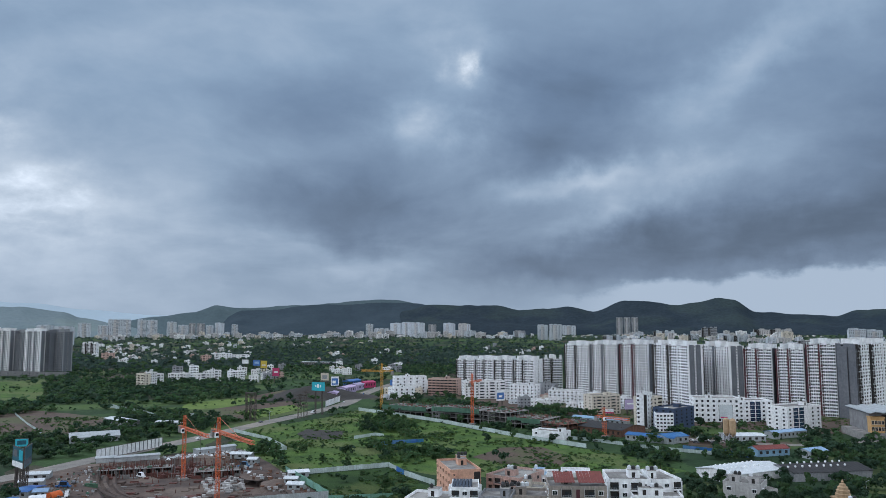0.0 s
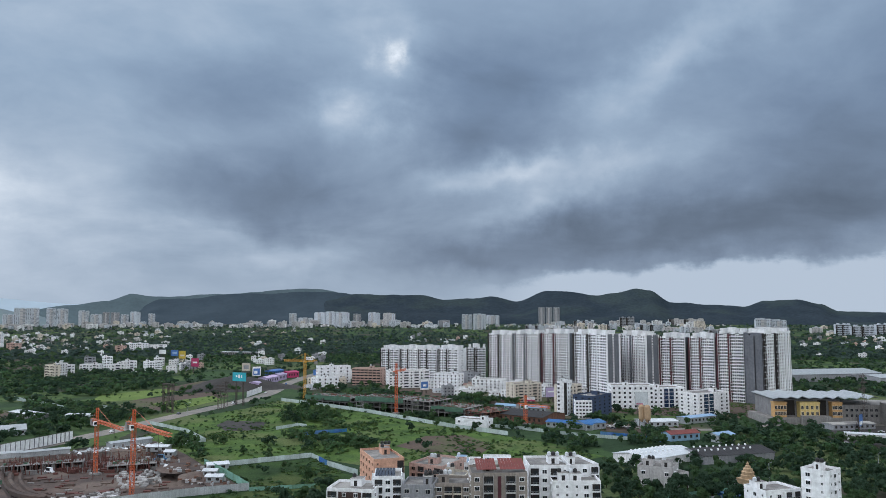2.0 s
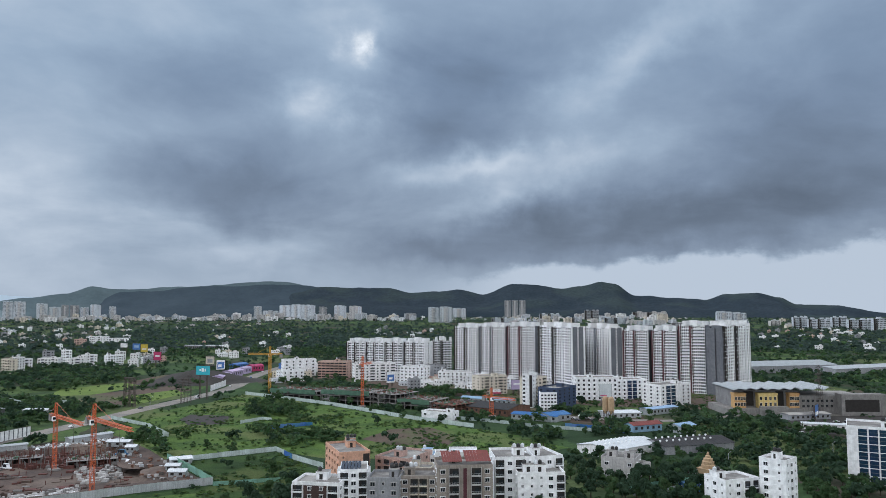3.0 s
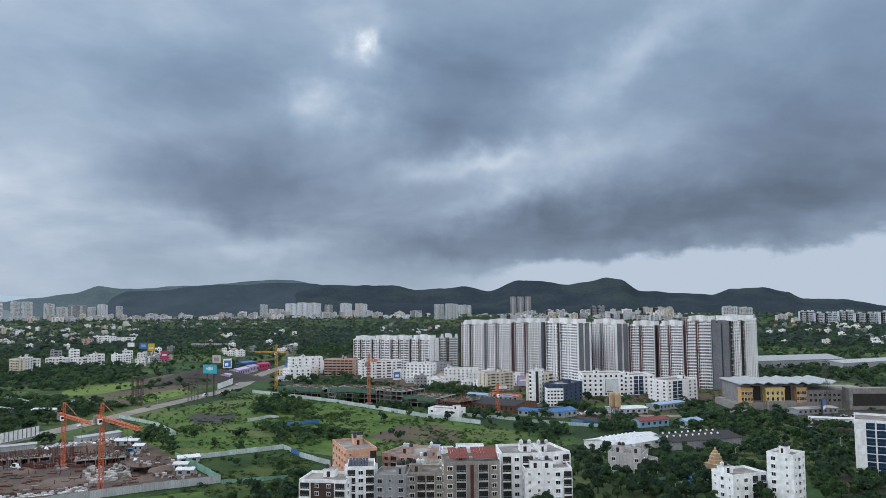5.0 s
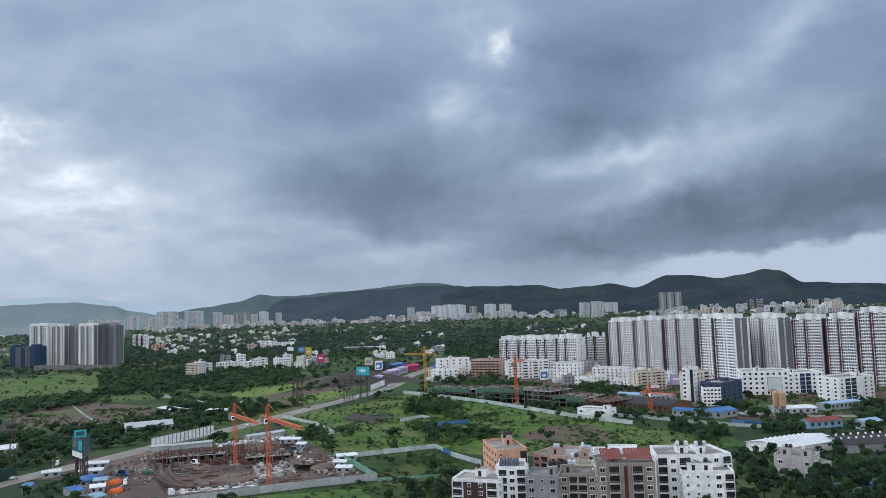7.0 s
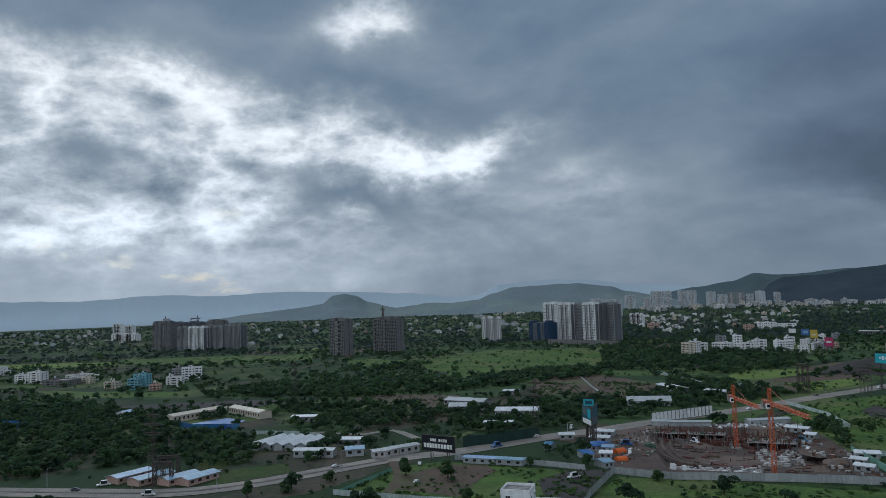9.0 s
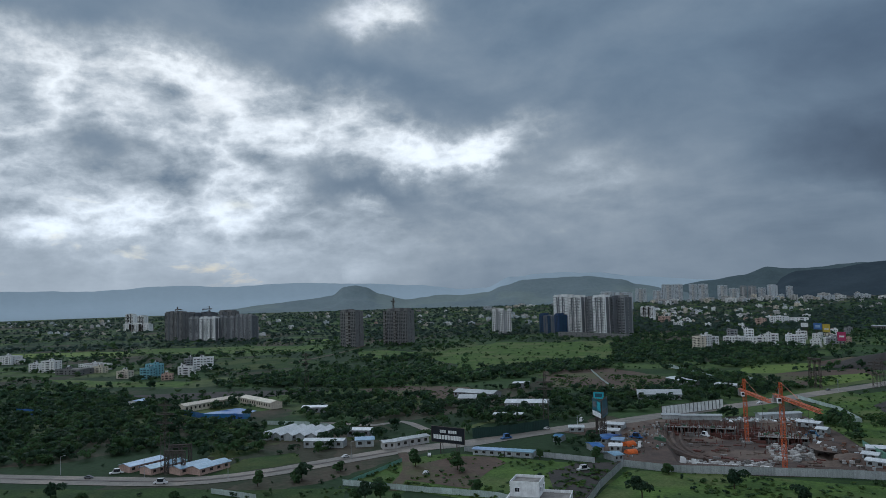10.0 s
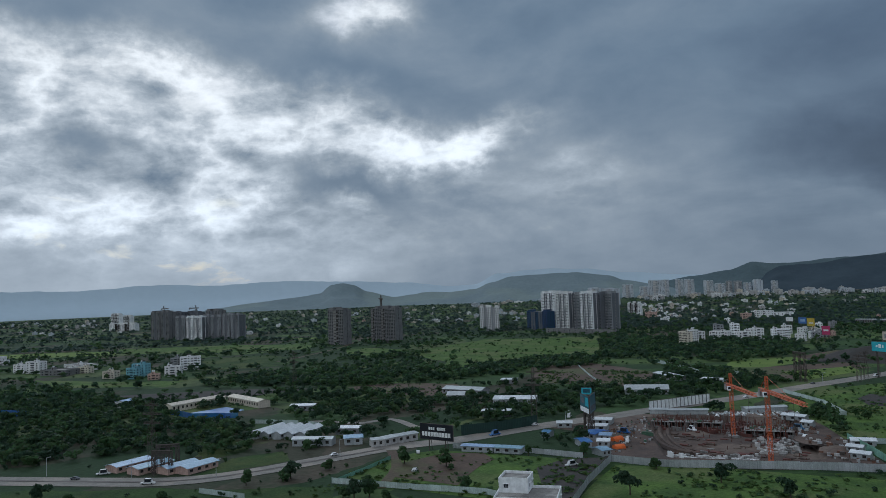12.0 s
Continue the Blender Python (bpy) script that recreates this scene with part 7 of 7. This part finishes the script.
billboard("turquoise billboard on steel lattice posts", (-103.5, 704.3), (-90.3, 696.4), 21.5, 29.4, SIGNTEAL, [(0.4, 0.35, 0.55, 0.75, CLEAN), (0.25, 0.45, 0.35, 0.65, CLEAN), (0.62, 0.4, 0.7, 0.7, CLEAN)])
billboard("white billboard beside the road", (-139.5, 1031.0), (-128.0, 1026.3), 6.9, 17.0, CREAM, [(0.2, 0.2, 0.8, 0.7, GREYW)])
billboard("blue and white billboard beside the road", (-114.3, 937.5), (-104.9, 941.6), 7.0, 18.2, CLEAN, [(0.1, 0.1, 0.9, 0.8, SIGNBLUE), (0.2, 0.25, 0.6, 0.55, CLEAN)])
billboard("blue billboard over the town", (-282.5, 1257.5), (-269.7, 1251.4), 15.1, 24.6, SIGNBLUE, [(0.2, 0.3, 0.8, 0.7, PALEBLUE)])
billboard("yellow billboard over the town", (-262.6, 1222.9), (-251.3, 1217.7), 12.8, 24.8, SIGNYELLOW, [(0.2, 0.3, 0.8, 0.5, CREAM)])
billboard("plain white billboard over the town", (-317.7, 1329.0), (-305.1, 1322.7), 15.0, 22.0, CLEAN)
billboard("magenta billboard over the town", (-217.3, 1091.9), (-206.4, 1087.3), 9.0, 20.5, SIGNPINK, [(0.2, 0.4, 0.8, 0.6, CLEAN)])
billboard("pale poster beside a white building", (75.0, 773.5), (84.2, 777.4), 4.0, 15.0, CLEAN, [(0.1, 0.15, 0.9, 0.75, SIGNBLUE), (0.3, 0.3, 0.7, 0.5, CLEAN)])
billboard("lilac-grey poster wall beside flats", (182.2, 678.9), (193.2, 681.5), 5.2, 14.0, LILAC, [(0.2, 0.5, 0.8, 0.65, CLEAN)])
billboard("white billboard over the vehicle yard", (230.4, 583.3), (240.3, 581.4), 8.6, 19.1, TINROOF, [(0.08, 0.06, 0.6, 0.14, SIGNPINK)])
billboard("small blue billboard by the mall yard", (356.9, 489.8), (364.7, 496.7), 2.8, 10.9, SIGNBLUE, [(0.1, 0.1, 0.9, 0.4, CLEAN)])
billboard("white billboard on a cream building", (163.1, 673.5), (170.2, 672.2), 2.6, 6.7, CLEAN, [(0.0, 0.0, 1.0, 0.3, SIGNPINK)])
billboard("row of white back-braced hoarding panels", (-199.5, 470.0), (-176.5, 519.0), 0.6, 6.6, CLEAN, [(i / 16, 0.04, i / 16 + 0.008, 0.98, SLATE) for i in range(1, 16)], posts=12)
for a, b, m in (((-92.9, 907.3), (-82.8, 933.3), LILAC), ((-82.7, 948.8), (-75.7, 970.5), LILAC), ((-98.2, 1014.1), (-85.4, 1036.4), SIGNBLUE), ((-75.5, 987.3), (-62.8, 999.6), SIGNPINK), ((-37.8, 1016.4), (-21.9, 1028.4), SIGNBLUE), ((-95.9, 841.5), (-90.0, 878.4), LILAC)):
    shed("shop", "shop front with a coloured sheet roof", a, b, 12, 7, 1.5, m, m, group="coloured roadside shops", category="shop")
fence("white sheet fence by the earth heap", [(-98.2, 763.7), (-89.3, 815.3)], 6, CLEAN)


# ---- poles and pylons ----
def pole_frame(label, a, b, h, n=3):
    ob = thing("pole_frame", a, facing(a, b), label, "power line")
    w = math.hypot(b[0] - a[0], b[1] - a[1])
    for i in range(n):
        part("pole", lattice(Shape(), (w * i / (n - 1), 0, 0), (w * i / (n - 1), 0, h), 1.5, 2.0, 0.13), STEEL, ob)
    part("crossbar", lattice(Shape(), (-1, 0, h), (w + 1, 0, h), 1.2, 2.0, 0.13), STEEL, ob)


pole_frame("three dark lattice poles with a crossbar", (-153.4, 661.1), (-144.6, 655.2), 23.2)
pole_frame("steel lattice frame of a substation", (-341.2, 202.0), (-333.7, 206.5), 10.3)
pole_frame("steel lattice frame of a substation", (-353.2, 211.6), (-346.6, 218.4), 10.2)


def pylon(p, h, label):
    ob = thing("pylon", p, 0.4, label, "pylon")
    part("tower", lattice(lattice(Shape(), (0, 0, 0), (0, 0, h * 0.55), 3.0, 4, 0.07), (0, 0, h * 0.55), (0, 0, h), 1.4, 3, 0.06), STEEL, ob)
    for z, w in ((0.70, 4.5), (0.82, 5.0), (0.94, 3.8)):
        part("arm", lattice(Shape(), (-w, 0, h * z), (w, 0, h * z), 0.8, 2, 0.06), STEEL, ob)


pylon((-337.3, 199.1), 36, "dark lattice pylon beside the barracks")
pylon((-243.8, 398.6), 34, "dark lattice pylon in the woods")
pylon((-543.6, 465.0), 34, "dark lattice pylon in the woods")
pylon((-104.5, 675.6), 24, "lattice pylon with white insulators")
pylon((-108.5, 668.8), 22, "lattice pylon with white insulators")
pylon((379.2, 514.3), 38, "slim lattice mast beside the mall")
for p in ((-222.5, 399.1), (-342.3, 191.0), (-385.1, 170.9), (-303.8, 211.3), (-284.1, 272.1), (274.9, 363.8), (164.9, 362.3), (205.0, 348.5), (-130.0, 644.4), (-154.3, 571.1)):
    ob = thing("street_lamp", p, 0.5, "slim grey street lamp on a tall pole", "street lamp", "street lamps")
    part("pole", Shape().lathe(0, 0, [(0.16, 0), (0.10, 9)], 8), TIN, ob)
    part("arm", Shape().beam((0, 0, 9), (2, 0, 9.4), 0.07), TIN, ob)
    part("lamp_head", Shape().box(1.7, -0.15, 9.3, 2.5, 0.15, 9.5), TIN, ob)


# ---- vehicles ----
def car_kind(paint, length=4.2, tall=1.5, label="small white car on the road"):
    ob = thing("car", (0, 0), 0, label, "car", "cars")
    w = 0.85
    s = Shape()
    prof = [(-length / 2, 0.35), (-length / 2, 0.95), (-length * 0.3, 1.0), (-length * 0.18, tall), (length * 0.22, tall), (length * 0.34, 1.0), (length / 2, 0.85), (length / 2, 0.35)]
    s.poly([(x, -w, z) for x, z in prof]).poly([(x, w, z) for x, z in reversed(prof)])
    for (x0, z0), (x1, z1) in zip(prof, prof[1:] + prof[:1]):
        s.poly([(x0, -w, z0), (x0, w, z0), (x1, w, z1), (x1, -w, z1)])
    part("body", s, paint, ob)
    part("glazing", Shape().box(-length * 0.2, -w - 0.01, 1.05, length * 0.26, w + 0.01, tall - 0.12), GLASS, ob)
    wheel = Shape()
    for k in range(10):
        a, b = 2 * math.pi * k / 10, 2 * math.pi * (k + 1) / 10
        wheel.poly([(0.33 * math.cos(a), -0.1, 0.33 * math.sin(a)), (0.33 * math.cos(b), -0.1, 0.33 * math.sin(b)), (0.33 * math.cos(b), 0.1, 0.33 * math.sin(b)), (0.33 * math.cos(a), 0.1, 0.33 * math.sin(a))])
    wheel.poly([(0.33 * math.cos(2 * math.pi * k / 10), -0.1, 0.33 * math.sin(2 * math.pi * k / 10)) for k in range(10)])
    wheel.poly([(0.33 * math.cos(2 * math.pi * k / 10), 0.1, 0.33 * math.sin(2 * math.pi * k / 10)) for k in range(9, -1, -1)])
    me = wheel.mesh("wheel", RUBBER)
    for x in (-length * 0.31, length * 0.31):
        for y in (-w, w):
            part("wheel", me, None, ob, at=Matrix.Translation((x, y, 0.33)))
    return ob


CARS = [car_kind(CARWHITE), car_kind(SLATE, label="small dark car parked on the ground"), car_kind(CARWHITE, 6.5, 2.6, "white van parked on the ground"), car_kind(BLUESHEET, 7.5, 3.0, "blue truck parked on the ground")]
unused = set(range(4))


def put_car(p, turn, k, z=0.12):
    m = Matrix.Translation((*p, z)) @ Matrix.Rotation(turn, 4, "Z")
    if k in unused:
        unused.discard(k)
        CARS[k].matrix_basis = m
    else:
        copy_thing(CARS[k], m)


for i, u in enumerate((0.06, 0.11, 0.15, 0.22, 0.30, 0.33, 0.47, 0.55, 0.62, 0.70, 0.78, 0.86)):
    k = int(u * (len(road_line) - 2))
    d = (road_line[k + 1] - road_line[k]).normalized()
    q = road_line[k] + Vector((-d.y, d.x, 0)) * (4 if i % 2 else -4)
    put_car((q.x, q.y), math.atan2(d.y, d.x), (0, 1, 2, 0, 3, 0)[i % 6], 0.23)
for p, k in (((-229.8, 267.5), 0), ((-253.8, 298.6), 0), ((-235.9, 428.1), 2), ((-171.7, 311.7), 2), ((-361.8, 187.3), 2), ((198.7, 538.2), 2), ((198.8, 526.8), 0), ((199.8, 518.3), 1), ((212.7, 507.9), 0), ((214.6, 502.4), 3), ((216.4, 496.9), 2), ((188.6, 528.6), 0), ((188.6, 520.3), 1), ((306.9, 434.3), 2), ((-153.0, 418.2), 2), ((-103.9, 445.7), 3), ((-95.9, 424.7), 0), ((-183.4, 394.6), 3), ((-171.5, 373.1), 2), ((-182.5, 403.9), 1), ((366.2, 480.1), 0), ((366.9, 469.7), 2)):
    put_car(p, rnd.uniform(0, 3.1), k)


# ---- trees ----
def foliage(rs, n, rx, rz, leaf):
    """n leaf clumps on several swelling boughs: an uneven crown of height 2 rz about the origin."""
    boughs = 5 + int(rs.random() * 4)
    c = rs.normal(0, 0.42, (boughs, 3)) * (rx, rx, rz * 0.8)
    c[0] = 0
    r = rs.uniform(0.42, 0.68, boughs)
    pick = rs.integers(0, boughs, n)
    d = rs.normal(0, 1, (n, 3))
    d /= np.linalg.norm(d, axis=1)[:, None]
    d[:, 2] = np.where(d[:, 2] < -0.3, -d[:, 2], d[:, 2])
    p = c[pick] + d * (r[pick] * rs.uniform(0.72, 1.08, n))[:, None] * (rx, rx, rz)
    out = d + rs.normal(0, 0.45, (n, 3))
    out /= np.linalg.norm(out, axis=1)[:, None]
    u = np.cross(out, rs.normal(0, 1, (n, 3)))
    u /= np.linalg.norm(u, axis=1)[:, None]
    v = np.cross(out, u)
    size = (leaf * rs.uniform(0.55, 1.25, n))[:, None]
    u, v = u * size, v * size * 0.8
    return np.stack([p - u - v * 0.6, p + u * 0.9 - v, p + u + v * 0.7, p - u * 0.7 + v], 1)


def quads_mesh(name, q, mat):
    """q: (n, 4, 3) corners."""
    n = len(q)
    me = bpy.data.meshes.new(name)
    me.vertices.add(n * 4)
    me.loops.add(n * 4)
    me.polygons.add(n)
    me.vertices.foreach_set("co", q.reshape(-1).astype(np.float32))
    me.loops.foreach_set("vertex_index", np.arange(n * 4, dtype=np.int32))
    me.polygons.foreach_set("loop_start", np.arange(0, n * 4, 4, dtype=np.int32))
    me.materials.append(mat)
    me.update(calc_edges=True)
    return me


def tree_kind(rs, h, rx, mat, label):
    ob = thing("tree", (0, 0), 0, label, "tree")
    s = Shape().lathe(0, 0, [(0.32, 0), (0.24, h * 0.15), (0.2, h * 0.4), (0.08, h * 0.75)], 7)
    for k in range(5):
        a = k * 1.26 + rs.random()
        s.beam((0, 0, h * (0.28 + 0.05 * k)), (rx * 0.6 * math.cos(a), rx * 0.6 * math.sin(a), h * (0.5 + 0.07 * k)), 0.09)
    part("trunk", s, BARK, ob)
    q = foliage(rs, 760, rx, h * 0.40, 0.46)
    q[:, :, 2] += h * 0.60
    part("crown", quads_mesh("crown", q, mat), None, ob)
    return ob


rs = np.random.default_rng(4)
TREES = [tree_kind(rs, h, r, m, lb) for h, r, m, lb in ((7.6, 3.6, LEAFDARK, "broad dark green tree in full leaf"), (6, 2.9, LEAF, "round green tree in full leaf"), (9, 3.8, LEAFDARK, "tall dark green tree in full leaf"), (4.5, 2.5, LEAF, "low spreading green tree"), (7, 2.3, LEAF, "slender green tree in full leaf"))]
first = set(range(5))


def plant(p, k, size):
    m = Matrix.Translation((*p, 0)) @ Matrix.Rotation(rs.uniform(0, 6.28), 4, "Z")
    if k in first:
        first.discard(k)
        TREES[k].matrix_basis = m
        return
    ob = copy_thing(TREES[k], m)
    ob.scale = (size * rs.uniform(0.9, 1.15), size * rs.uniform(0.9, 1.15), size)


for p, k, z in (((-43.3, 435.7), 1, 1.0), ((-59.9, 456.0), 1, 0.8), ((-77.1, 494.6), 3, 0.9), ((-49.8, 489.5), 3, 0.9), ((12.3, 467.2), 4, 0.9), ((134.7, 430.1), 4, 0.9), ((-104.1, 314.3), 0, 1.0), ((-243.9, 276.5), 1, 1.2), ((-222.5, 282.1), 1, 1.2), ((-336.0, 145.0), 0, 1.0), ((-276.6, 167.3), 1, 1.1), ((-263.5, 172.7), 1, 0.9), ((-318.9, 150.6), 3, 1.0), ((45.0, 527.9), 0, 0.8), ((89.4, 525.0), 0, 0.8), ((-13.0, 320.7), 0, 1.2), ((-18.8, 342.7), 3, 1.2)):
    plant(p, k, z)

# woods and hedges: outlines and how thickly trees stand
WOODS = [
    ([(-535.1, 2491.2), (426.9, 2296.7), (206.8, 1113.2), (5.7, 1255.3), (-362.0, 1689.7)], 0.62),
    ([(1240.5, 1939.2), (1642.5, 1858.1), (969.9, 1099.7), (775.8, 1214.7)], 0.55),
    ([(-1010.4, 2046.1), (-272.4, 2100.4), (-169.9, 1294.7), (-610.0, 1231.8)], 0.5),
    ([(4.0, 792.2), (125.5, 676.1), (117.5, 632.8), (54.1, 684.8), (3.7, 730.2)], 0.75),
    ([(-51.3, 634.6), (-5.5, 599.6), (-7.0, 555.8), (-46.5, 576.9)], 0.6),
    ([(118.9, 640.3), (139.5, 599.8), (129.2, 575.2), (112.3, 604.8)], 0.6),
    ([(-11.5, 496.0), (20.6, 486.0), (15.7, 447.9), (-17.1, 457.4)], 0.6),
    ([(190.6, 580.3), (210.2, 545.0), (193.0, 511.5), (176.1, 536.5)], 0.5),
    ([(-750.3, 681.5), (-739.7, 756.5), (-679.2, 832.9), (-641.5, 786.5), (-675.1, 690.2)], 0.6),
    ([(-935.9, 282.0), (-660.1, 352.4), (-470.4, 304.6), (-397.2, 306.3), (-341.0, 259.0), (-356.6, 230.7), (-394.9, 237.4), (-403.1, 199.4), (-457.2, 138.2)], 0.75),
    ([(-650.3, 446.9), (-687.3, 531.1), (-606.4, 619.6), (-619.3, 724.9), (-529.3, 648.3), (-479.1, 686.3), (-473.4, 773.3), (-396.9, 798.6), (-367.9, 739.6), (-416.2, 595.5), (-463.8, 517.9), (-496.1, 477.2)], 0.8),
    ([(-595.4, 1202.1), (-432.3, 1144.3), (-241.4, 1089.8), (-200.0, 899.1), (-242.7, 796.9), (-337.3, 804.1), (-396.9, 798.6)], 0.8),
    ([(-351.5, 429.1), (-340.9, 479.2), (-307.0, 553.3), (-235.4, 592.9), (-210.6, 498.2), (-222.7, 444.6), (-246.3, 413.2), (-282.4, 389.8)], 0.6),
    ([(-514.7, 427.5), (-384.1, 469.3), (-315.4, 384.6), (-385.0, 348.6)], 0.5),
    ([(-301.8, 763.3), (-199.4, 684.5), (-159.6, 558.5), (-210.2, 528.2)], 0.45),
    ([(263.8, 515.0), (310.5, 517.9), (320.8, 453.9), (343.3, 392.6), (238.0, 273.7), (201.8, 280.2), (226.6, 326.1), (217.9, 359.6), (210.7, 399.0)], 0.65),
    ([(116.7, 332.2), (150.0, 345.8), (187.1, 333.2), (161.0, 287.4), (98.9, 282.0)], 0.6),
    ([(138.8, 403.7), (160.4, 399.8), (134.4, 342.6), (119.9, 345.2)], 0.8),
    ([(188.7, 403.0), (192.4, 383.1), (208.1, 375.8), (186.7, 342.9), (169.0, 354.9)], 0.7),
    ([(106.2, 741.1), (159.9, 711.2), (155.0, 666.3), (98.2, 685.4)], 0.8),
    ([(129.8, 523.0), (152.5, 488.9), (156.7, 455.2), (134.1, 430.2), (124.4, 471.5)], 0.7),
    ([(196.9, 510.8), (217.2, 489.3), (198.5, 447.6), (176.4, 457.9)], 0.8),
    ([(-56.1, 662.8), (-29.5, 683.9), (-8.4, 614.4), (-20.7, 567.3), (-47.4, 582.2)], 0.7),
    ([(-51.9, 536.2), (-15.2, 514.0), (7.6, 500.3), (6.5, 453.6), (-17.1, 452.2), (-43.3, 482.1)], 0.55),
    ([(-58.3, 406.9), (-29.5, 433.5), (7.5, 370.8), (-8.5, 339.4), (-37.8, 353.6)], 0.2),
    ([(-37.6, 351.4), (-8.9, 361.1), (-1.2, 302.3), (-41.2, 298.6)], 0.3),
    ([(-119.3, 496.1), (-106.8, 527.6), (-76.3, 441.1), (-84.0, 429.2)], 0.7),
    ([(257.0, 1103.7), (373.9, 1081.6), (647.8, 1029.7), (466.3, 674.8), (246.8, 715.2)], 0.4),
    ([(582.8, 888.7), (722.3, 820.3), (575.5, 654.7), (507.6, 734.1)], 0.5),
]


def inside_all(x, y, ring):
    hit = np.zeros(len(x), bool)
    for (ax, ay), (bx, by) in zip(ring, ring[1:] + ring[:1]):
        if ay != by:
            hit ^= ((ay > y) != (by > y)) & (x < (bx - ax) * (y - ay) / (by - ay) + ax)
    return hit


def grow():
    n = 100000
    az = np.radians(rs.uniform(-46, 78, n))
    r = 260 * (3800 / 260) ** (rs.random(n) ** 0.70)
    x, y = -np.sin(az) * r, np.cos(az) * r
    # on the open land trees gather in hedges and clumps
    want = np.zeros(n)
    for i in range(n):
        a = noise.noise(Vector((x[i] / 120, y[i] / 120, 3.0))) + 0.5 * noise.noise(Vector((x[i] / 38, y[i] / 38, 8.0)))
        b = abs(noise.noise(Vector((x[i] / 210, y[i] / 90, 21.0))))
        want[i] = 0.04 + max(0.0, min(0.62, a * 1.1)) + (0.40 if b < 0.07 else 0.0)
    far_fill = np.clip((r - 900) / 700, 0, 1)
    want = want * (1 - 0.25 * far_fill) + 0.46 * far_fill
    open_land = np.zeros(n, bool)
    for ring in BARE:
        low = inside_all(x, y, ring)
        want[low] = 0.10 + want[low] * 0.15
        open_land |= low
    woods = np.zeros(n)
    for ring, thick in WOODS:
        woods[inside_all(x, y, ring)] = thick * 0.9
    want = np.maximum(want, woods)
    for ring in TAKEN:
        xs, ys = [p[0] for p in ring], [p[1] for p in ring]
        near = np.nonzero((x > min(xs) - 1) & (x < max(xs) + 1) & (y > min(ys) - 1) & (y < max(ys) + 1))[0]
        if len(near):
            want[near[inside_all(x[near], y[near], ring)]] = -1
    want *= np.clip(r / 620, 0.3, 1.0) ** 1.5
    keep = np.nonzero(rs.random(n) < want)[0]
    keep = keep[np.argsort(r[keep])]
    single_trees = 0
    layers = {}
    kinds = {"near": [foliage(rs, 84, 1.0, 1.0, 0.25) for _ in range(9)], "mid": [foliage(rs, 24, 1.0, 1.0, 0.46) for _ in range(9)], "far": [foliage(rs, 8, 1.0, 1.0, 0.72) for _ in range(9)]}
    for i in keep:
        bush = woods[i] < 0.2 and rs.random() < (0.93 if open_land[i] else 0.55)
        size = rs.uniform(0.5, 1.15) * (rs.uniform(0.2, 0.5) if bush else 1.0)
        if single_trees < 230 and not bush and r[i] < 640:
            single_trees += 1
            plant((x[i], y[i]), int(rs.integers(0, 5)), 0.65 + 0.35 * size)
            continue
        zone = "near" if r[i] < 720 else "mid" if r[i] < 1500 else "far"
        q = kinds[zone][int(rs.integers(0, 9))]
        a = rs.uniform(0, 6.28)
        turn = np.array([[math.cos(a), math.sin(a), 0], [-math.sin(a), math.cos(a), 0], [0, 0, 1]])
        spread = 1.55 if zone == "far" else 1.12 if zone == "mid" else 1.0
        rx, rz = rs.uniform(2.6, 4.4) * size * spread, rs.uniform(2.2, 3.6) * size * (1.15 if zone == "far" else 1.0)
        grown = (q @ turn) * (rx, rx, rz) + (x[i], y[i], rz * (0.85 if bush else 1.2) + land(x[i], y[i]))
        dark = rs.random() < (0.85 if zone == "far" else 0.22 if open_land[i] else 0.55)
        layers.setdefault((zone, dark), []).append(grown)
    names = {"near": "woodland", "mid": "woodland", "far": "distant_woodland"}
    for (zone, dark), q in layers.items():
        # far dark trees take LEAFFAR, the leaf colour with haze in it
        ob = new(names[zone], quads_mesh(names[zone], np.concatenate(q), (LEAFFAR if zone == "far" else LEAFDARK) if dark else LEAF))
        tagged(ob, "scattered dark green trees and hedges over farmland" if dark else "scattered fresh green bushes over farmland", "trees", kind="stuff")
    return len(keep), single_trees


grow()


def rough_grass():
    """Tufts and low shrubs in the open plots near by."""
    n = 16000
    az = np.radians(rs.uniform(-34, 50, n))
    r = np.sqrt(rs.uniform(280 ** 2, 760 ** 2, n))
    x, y = -np.sin(az) * r, np.cos(az) * r
    ok = np.zeros(n, bool)
    for ring in BARE:
        ok |= inside_all(x, y, ring)
    for ring in TAKEN:
        xs, ys = [p[0] for p in ring], [p[1] for p in ring]
        near = np.nonzero((x > min(xs) - 1) & (x < max(xs) + 1) & (y > min(ys) - 1) & (y < max(ys) + 1))[0]
        if len(near):
            ok[near[inside_all(x[near], y[near], ring)]] = False
    kinds = [foliage(rs, 12, 1.0, 1.0, 0.55) for _ in range(6)]
    out = {True: [], False: []}
    for i in np.nonzero(ok)[0]:
        c = noise.noise(Vector((x[i] / 30, y[i] / 30, 5.0)))
        if c < -0.12 + rs.uniform(-0.2, 0.2):
            continue
        s = rs.uniform(0.35, 0.9) + max(0.0, c) * 1.2
        out[rs.random() < 0.45].append(kinds[int(rs.integers(0, 6))] * (s * 1.3, s * 1.3, s * 0.7) + (x[i], y[i], s * 0.35 + 0.1))
    for dark, q in out.items():
        ob = new("rough_grass", quads_mesh("rough_grass", np.concatenate(q), LEAF if dark else GRASS))
        tagged(ob, "tufts of rough grass and low shrubs", "grass", kind="stuff")


GRASS = material("tall_grass", (0.085, 0.135, 0.040), (0.065, 0.110, 0.034), 0.05, 0.8, island=0.5, trans=0.3, spec=0.1)
rough_grass()
for k in first:
    TREES[k].matrix_basis = Matrix.Translation((60 + 12 * k, 300, 0))
